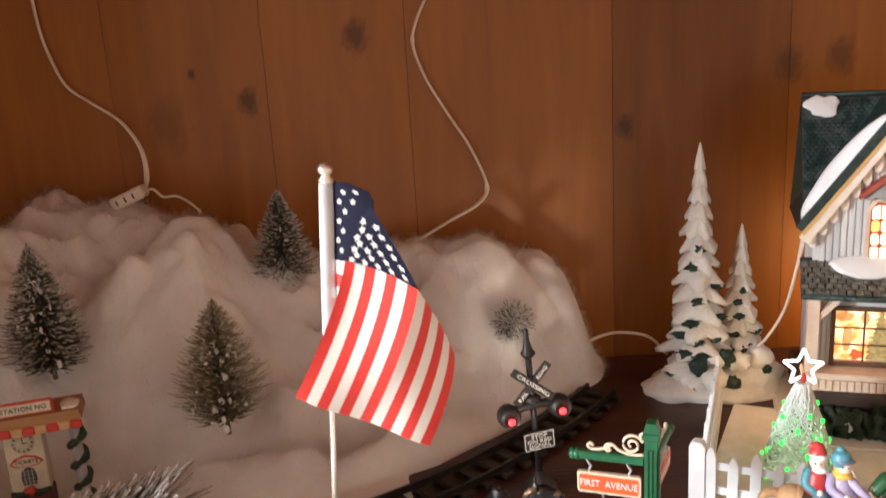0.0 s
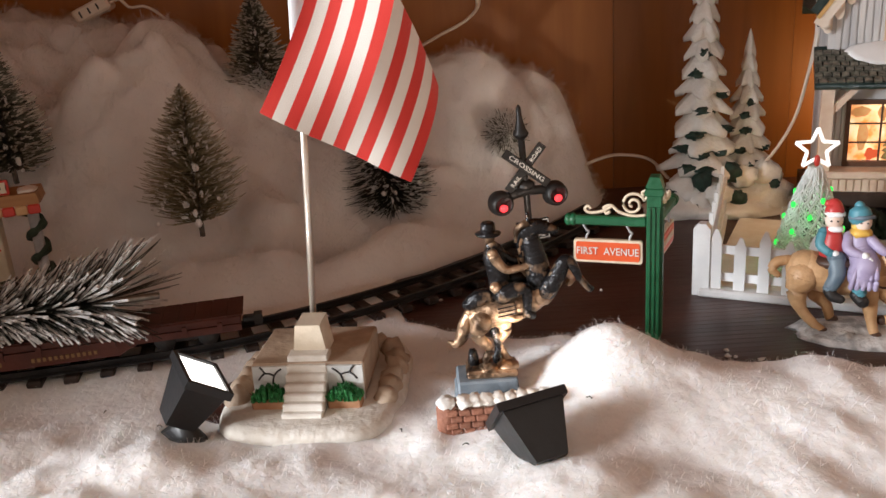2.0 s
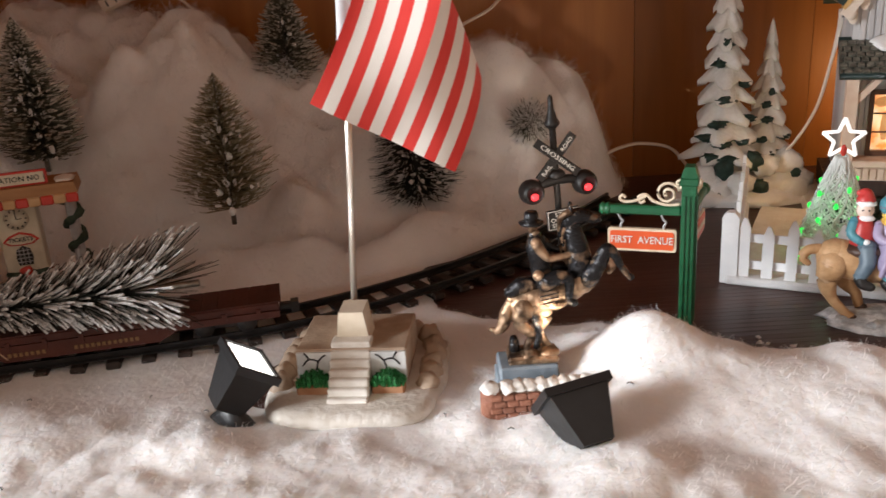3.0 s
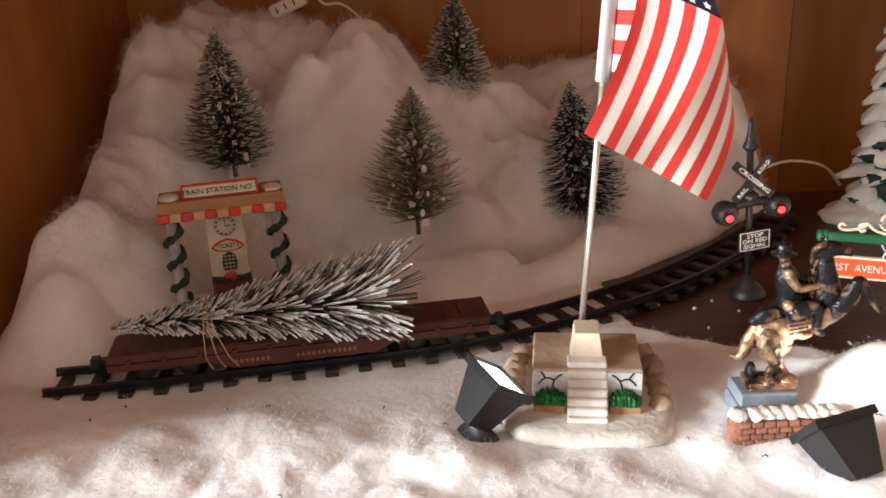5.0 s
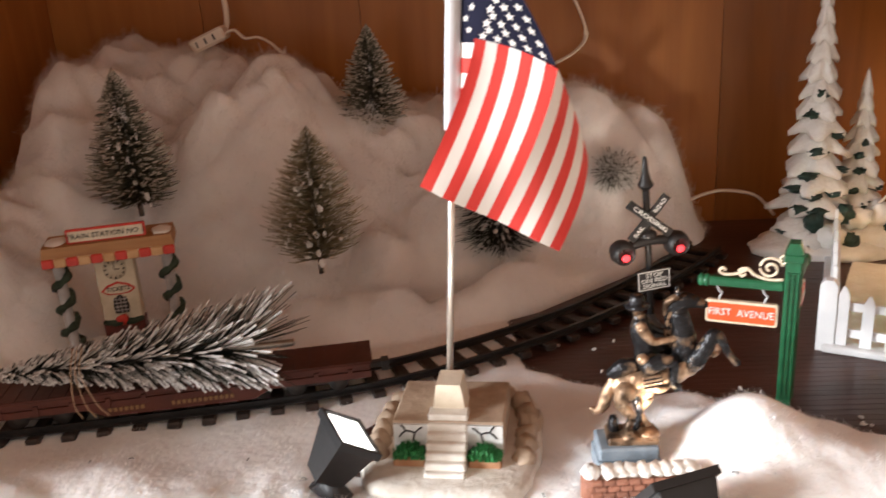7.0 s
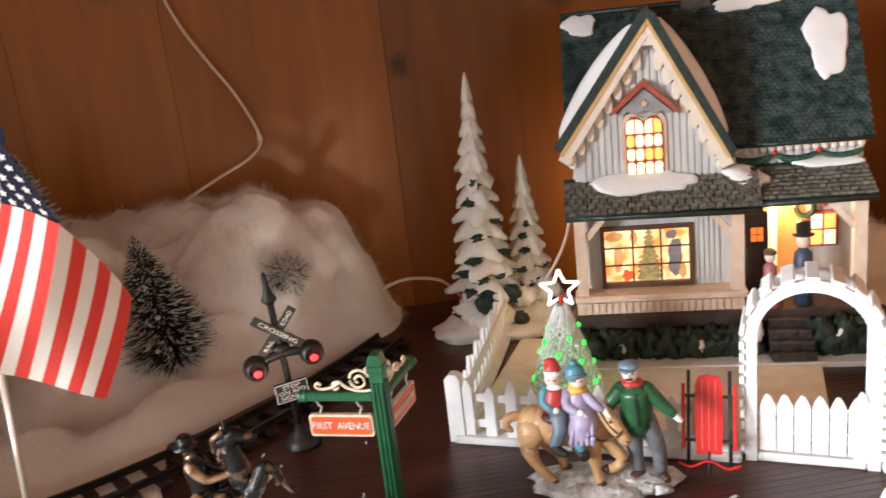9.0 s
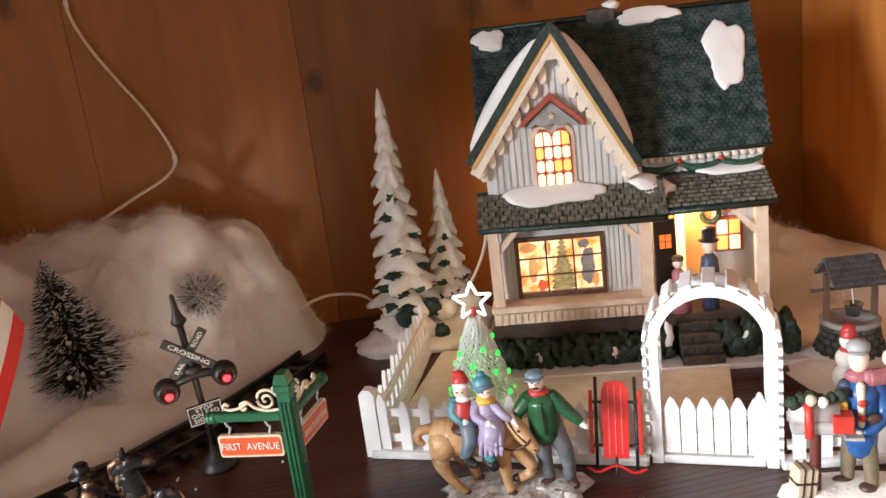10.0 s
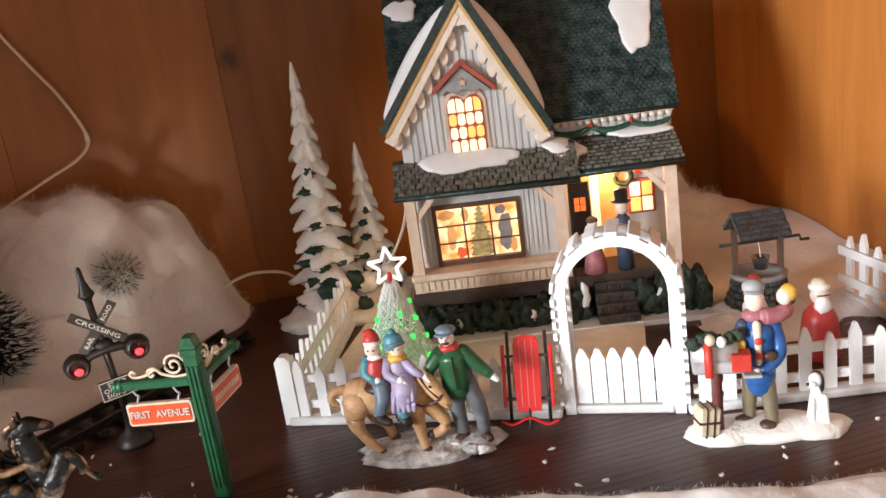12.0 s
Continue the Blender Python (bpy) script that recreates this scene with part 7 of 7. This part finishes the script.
pm = Matrix.Translation((-0.0285, -0.0075, 0.0100)) @ Matrix.Rotation(radians(14), 4, "Z") @ Matrix.Rotation(radians(6), 4, "Y")
f.box(-0.0052, -0.0042, -0.0062, 0.0052, 0.0042, 0.0062, 12, 0.0010, pm)
for q in (-0.0018, 0.0018):
    f.box(q - 0.0004, -0.0045, -0.0065, q + 0.0004, 0.0045, 0.0065, 3, 0, pm)
f.box(-0.0055, -0.0045, -0.0005, 0.0055, 0.0045, 0.0005, 3, 0, pm)
f.limb([(22, -2, 4), (22.5, -1.5, 11), (23, -1.5, 18)], [3.9, 3.4, 2.5], 13).ball((22, -2.5, 21.5), (3.1, 3.0, 3.1), 13).ball((19.6, -4.8, 20.8), (2.4, 2.2, 1.5), 13).ball((24.4, -2.6, 20.2), (1.5, 2.4, 4.4), 14).ball((23.0, -1.0, 23.2), (2.6, 2.6, 1.4), 14)
f.limb([(20, -4.0, 13), (19.6, -5.0, 8), (19.4, -5.4, 4.5)], [1.6, 1.2, 1.5], 13).limb([(25, -5, 14), (25.6, -5.6, 8), (25.8, -6, 4.5)], [2.0, 1.6, 1.8], 13).ball((17.6, -5.8, 21.2), 0.8, 14)
thing("mail_delivery_figurine", "painted letter carrier figurine with mailbox, parcel and dog on snowy base", "figurine", pose(0.3475, 0.3245, 0.0, 0, 0, -20) @ Matrix.Diagonal((1, 1, 1.17, 1)), build=f, mats=GMATS)

f = Figure()
f.limb([(0, 0, 0), (0, 0, 10), (0, 0, 24), (0, 0, 30)], [10, 11, 9, 5], 1).ball((0, -0.5, 36), (5.2, 5.0, 5.6), 2).ball((0, -4, 31), (4.6, 3.2, 6.0), 0, 0.3).ball((0, 0.5, 40.5), (5.8, 5.4, 3.0), 0).ball((0, 0.5, 42.5), (4.2, 4.2, 3.0), 3)
f.tube([(-0.0034, -0.0052, 0.0372), (0, -0.0058, 0.0372), (0.0034, -0.0052, 0.0372)], 0.0004, 4, 6)
thing("santa_figurine", "red-coated white-bearded painted figurine behind the fence", "figurine", pose(0.4190, 0.3790, 0.0, 0, 0, -15), build=f, mats=[WHITEP, REDCOAT, FACE, CREAM, BLACKMATT])
f = Figure()
f.ball((0, 0, 9), (10, 10, 10), 0).ball((0, 0, 23), (8, 8, 8), 0).ball((0, -0.3, 35), (5.8, 5.6, 5.8), 0).limb([(0, 0, 39), (0, 0, 42.5)], [5.4, 4.4], 1).ball((-2, -5.2, 36.2), 0.8, 2).ball((2, -5.2, 36.2), 0.8, 2).limb([(0, -5, 34.5), (1.5, -8, 34)], [1.0, 0.4], 3).ball((0, -1, 29.8), (6.2, 5.6, 1.6), 1)
thing("snowman_figurine", "small white snowman figurine with red cap and scarf", "figurine", pose(0.4030, 0.4150, 0.0, 0, 0, -10) @ Matrix.Diagonal((0.9, 0.9, 0.88, 1)), build=f, mats=[RESINSNOW, REDCOAT, BLACKMATT, ORANGE])

# ---- wishing well ----
WELLSTONE = mat("dark_well_stone", (0.035, 0.040, 0.038), 0.6, (0.085, 0.09, 0.085), 200, bump=0.5, vary=0.25)
WELLWOOD = mat("weathered_brown_wood", (0.10, 0.06, 0.04), 0.6, (0.17, 0.11, 0.08), 160, stretch=(1, 1, 0.2))
SLATE = mat("slate_shingle", (0.035, 0.040, 0.046), 0.5, (0.08, 0.088, 0.10), 220, bump=0.4, vary=0.25)
well = thing("wishing_well", "dark stone wishing well with shingled roof, crank and metal bucket", "well", pose(0.4330, 0.4560, 0.002, 0, 0, -12))
part("shaft", Build().lathe([(0.0225, 0.0), (0.0170, 0.008), (0.0150, 0.020), (0.0120, 0.021), (0.0112, 0.008), (0.0002, 0.007)], n=20), STONEDARK, well)
ws = Build().box(-0.0026, -0.0012, -0.0020, 0.0026, 0.0012, 0.0020, b=0.0007).mesh("stone", WELLSTONE)
for r in range(5):
    for k in range(18):
        a = 2 * math.pi * (k + (0.5 if r % 2 else 0)) / 18
        rr = lerp(r, [0, 2, 4], [0.0202, 0.0168, 0.0156])
        part("stone", ws, None, well, at=pose(rr * math.cos(a), rr * math.sin(a), 0.0026 + r * 0.0042, 0, 0, math.degrees(a) + 90))
part("coping", Build().lathe([(0.0130, 0.0200), (0.0172, 0.0205), (0.0176, 0.0230), (0.0128, 0.0236), (0.0122, 0.0215)], n=24), GREYTRIM, well, "grey stone rim")
for sx in (-1, 1):
    part("post", Build().box(sx * 0.0145 - 0.0016, -0.0016, 0.0225, sx * 0.0145 + 0.0016, 0.0016, 0.0530), WELLWOOD, well)
part("crank_bar", Build().tube([(-0.0240, 0, 0.0430), (0.0, 0, 0.0430), (0.0270, 0, 0.0430), (0.0275, 0, 0.0400), (0.0330, 0, 0.0398)], 0.0010, n=8), BLACKMATT, well, "dark crank")
rf = part("roof", Build().prism([(-0.0145, 0.0505), (0, 0.0625), (0.0145, 0.0505), (0.0145, 0.0485), (0, 0.0605), (-0.0145, 0.0485)], -0.0160, 0.0160, m=Matrix.Rotation(radians(90), 4, "Z")), SLATE, well, "slate shingled roof")
sl = Build().box(-0.0029, -0.0021, 0, 0.0029, 0.0021, 0.0010, b=0.0004).mesh("shingle", SLATE)
for side in (-1, 1):
    for r in range(5):
        for k in range(5):
            u = (r + 0.5) / 5
            y = side * 0.0150 * (1 - u)
            part("shingle", sl, None, rf, at=pose(-0.0124 + k * 0.0061 + (0.0012 if r % 2 else -0.001), y, 0.0500 + 0.0126 * u, -side * 39, 0, 0))
bk = part("bucket", Build().lathe([(0.0040, 0.0255), (0.0055, 0.0330), (0.0057, 0.0332), (0.0050, 0.0328), (0.0038, 0.0268), (0.0002, 0.0266)], (0.001, -0.002, 0), n=18), mat("tin_bucket", (0.45, 0.44, 0.42), 0.25, metal=0.9), well, "shiny tin bucket")
part("rope", Build().tube([(0.001, -0.002, 0.0330), (0.001, 0, 0.0425)], 0.0005, n=5), CORD, well)
part("snow_skirt", Build().blob((0.0, 0.0, 0.001), (0.026, 0.026, 0.004), 0, 20, 0.3, 2), COTTON, well)

# ---- sled leaning on the fence ----
SLEDRED = mat("glossy_red_sled", (0.52, 0.014, 0.016), 0.25, (0.60, 0.022, 0.024), 60, coat=0.3)
SLEDLINE = mat("pale_red_line", (0.62, 0.16, 0.14), 0.4)
sled = thing("sled", "glossy red wooden sled with black runners leaning on the fence", "sled", pose(0.2490, 0.3800, 0.0040, 0, 0, -26) @ pose(0, 0, 0, -17, 0, 0))
part("deck", Build().prism([(-0.0062, 0.006), (-0.0066, 0.020), (-0.0066, 0.0400), (-0.0050, 0.0440), (0.0, 0.0450), (0.0050, 0.0440), (0.0066, 0.0400), (0.0066, 0.020), (0.0062, 0.006)], -0.0030, -0.0012), SLEDRED, sled, "glossy red deck")
for x in (-0.0032, 0.0, 0.0032):
    part("deck_line", Build().box(x - 0.0002, -0.0033, 0.008, x + 0.0002, -0.0030, 0.0425), SLEDLINE, sled)
for sx in (-1, 1):
    part("runner", Build().tube([(sx * 0.0100, 0.0, 0.0), (sx * 0.0100, 0.001, 0.02), (sx * 0.0098, 0.001, 0.0465)], 0.0009, n=7), BLACKMATT, sled, "black runner")
    part("side_rail", Build().box(sx * 0.0122 - 0.0009, -0.0024, 0.0080, sx * 0.0122 + 0.0009, -0.0006, 0.0400, b=0.0003), SLEDRED, sled)
for z in (0.0120, 0.0340):
    part("cross_bar", Build().box(-0.0125, -0.0012, z - 0.0007, 0.0125, 0.0004, z + 0.0007), BLACKMATT, sled)
part("steering_bar", Build().tube(smooth_path([(-0.0150, -0.003, 0.0012), (-0.0085, -0.003, -0.0008), (0.0, -0.003, 0.0026), (0.0085, -0.003, -0.0008), (0.0150, -0.003, 0.0012)], 5), 0.0013, n=8, flat=0.6), SLEDRED, sled, "curved red steering bar")
part("tow_peg", Build().tube([(0, -0.002, 0.010), (0, -0.003, 0.002), (0, -0.004, -0.0035)], 0.0008, n=6), BLACKMATT, sled)

# ---- cords on the wall ----
def cord(label, pts, r=0.0021, flat=0.55):
    return thing("power_cord", label, "cord", build=Build().tube(smooth_path(pts, 10), r, n=10, flat=flat), mats=CORD)


CORD_L = [(-0.313, 0.684, 0.330), (-0.311, 0.684, 0.297), (-0.306, 0.684, 0.274), (-0.297, 0.684, 0.252), (-0.280, 0.684, 0.238), (-0.258, 0.682, 0.222), (-0.243, 0.676, 0.200), (-0.239, 0.668, 0.178), (-0.242, 0.660, 0.164)]
CORD_M = [(-0.008, 0.684, 0.310), (-0.021, 0.684, 0.284), (-0.024, 0.684, 0.266), (-0.015, 0.684, 0.240), (0.0, 0.684, 0.213), (0.016, 0.684, 0.186), (0.028, 0.682, 0.155), (0.020, 0.677, 0.141), (-0.004, 0.668, 0.130), (-0.030, 0.655, 0.118), (-0.05, 0.645, 0.105)]
CORD_R = [(0.085, 0.645, 0.020), (0.100, 0.647, 0.029), (0.113, 0.648, 0.034), (0.128, 0.648, 0.036), (0.150, 0.648, 0.031), (0.165, 0.650, 0.015)]
CORD_P = [(-0.240, 0.655, 0.168), (-0.230, 0.652, 0.172), (-0.222, 0.650, 0.166), (-0.212, 0.650, 0.166), (-0.203, 0.650, 0.161), (-0.195, 0.652, 0.152)]
CORD_H = [(0.253, 0.606, 0.130), (0.251, 0.602, 0.119), (0.246, 0.600, 0.096), (0.240, 0.602, 0.066), (0.229, 0.606, 0.042), (0.218, 0.615, 0.024)]
SOCKET = pose(-0.250, 0.655, 0.166, 0, -22, 0)
cord("ivory two-wire cord hanging down the pine wall", CORD_L)
cord("ivory two-wire cord hanging down the pine wall into the cotton", CORD_M)
cord("ivory cord lying across the cotton behind the track", CORD_R)
cord("ivory cord looping beside the socket on the cotton", CORD_P, 0.0018)
hc = cord("ivory lamp cord rising beside the porcelain house", CORD_H, 0.0020)
pl = thing("extension_socket", "small white extension socket half buried in cotton", "socket", SOCKET)
part("body", Build().box(-0.014, -0.007, -0.005, 0.014, 0.007, 0.005, b=0.0015), CORD, pl)
for k in range(3):
    part("slot", Build().box(-0.0085 + k * 0.007, -0.0076, -0.0022, -0.0075 + k * 0.007, -0.0070, 0.0022), DARKINK, pl)

# ---- loose scraps of cotton and fibre ----
rng = random.Random(77)
for k in range(24):
    x, y = (rng.uniform(0.10, 0.40), 0) if k < 15 else (rng.uniform(-0.02, 0.09), rng.uniform(0.40, 0.47))
    if k < 15:
        y = blanket_edge(x) + rng.uniform(0.006, 0.05)
        if y > 0.37 - 0.25 * (x - 0.2):
            y = blanket_edge(x) + 0.008
    thing("cotton_scrap", "tiny loose scrap of white cotton on the dark board", "cotton scrap", pose(x, y, 0.0008, 0, 0, rng.uniform(0, 360)), "loose cotton scraps",
          build=Build().blob((0, 0, 0), (rng.uniform(0.0008, 0.0019), rng.uniform(0.0006, 0.0012), 0.0006), 0, 10, 1.3, k), mats=COTTON)
for k in range(16):
    x, y = rng.uniform(-0.30, 0.05), rng.uniform(0.27, 0.36)
    z = snow_height(x, y) + 0.0005
    a = rng.uniform(0, 3.14)
    thing("needle_scrap", "tiny dark fallen bristle lying on the cotton", "bristle", group="fallen bristles",
          build=Build().tube([(x, y, z), (x + 0.0012 * math.cos(a), y + 0.0012 * math.sin(a), z + 0.0006), (x + 0.0026 * math.cos(a + 0.3), y + 0.0026 * math.sin(a + 0.3), z)], 0.00028, n=4), mats=BRISTLEDARK)


def fuzz():
    """Fine fibres standing off the cotton, longer on the heaped hill."""
    rng = random.Random(5)
    vs, fs = [], []
    for k in range(230000):
        x, y = rng.uniform(LEFT + 0.035, 0.50), rng.uniform(0.20, 0.685)
        if x > 0.15 and 0.40 < y and x < 0.36:
            continue
        z = snow_height(x, y)
        if z < -0.002:
            continue
        hill = y > hill_foot(x) + 0.012 if x < 0.15 else x > 0.36 and y > 0.5
        if not hill and rng.random() < 0.45:
            continue
        a, ln = rng.uniform(0, 6.283), rng.uniform(0.003, 0.0120) if hill else rng.uniform(0.0015, 0.0050)
        gx, gy = (snow_height(x + 0.003, y) - z) / 0.003, (snow_height(x, y + 0.003) - z) / 0.003
        nrm = Vector((-gx, -gy, 1)).normalized()
        d = (Vector((math.cos(a), math.sin(a), math.cos(a) * gx + math.sin(a) * gy)).normalized() + nrm * rng.uniform(0.0, 0.75)) * ln
        w = 0.00009
        s = nrm.cross(d).normalized() * w
        p = Vector((x, y, z - 0.0004))
        q = p + d * 0.5 + nrm * ln * 0.16 + Vector((rng.uniform(-1, 1), rng.uniform(-1, 1), rng.uniform(-1, 1))) * ln * 0.15
        o = len(vs)
        vs += [p - s, p + s, q + s, q - s, p + d]
        fs += [(o, o + 1, o + 2, o + 3), (o + 3, o + 2, o + 4)]
    b = Build()
    b.v, b.f, b.m, b.s = vs, fs, [0] * len(fs), [False] * len(fs)
    return thing("cotton_fibres", "fine loose white fibres over the cotton", "cotton fibre", kind="stuff", build=b, mats=COTTON)


fuzz()
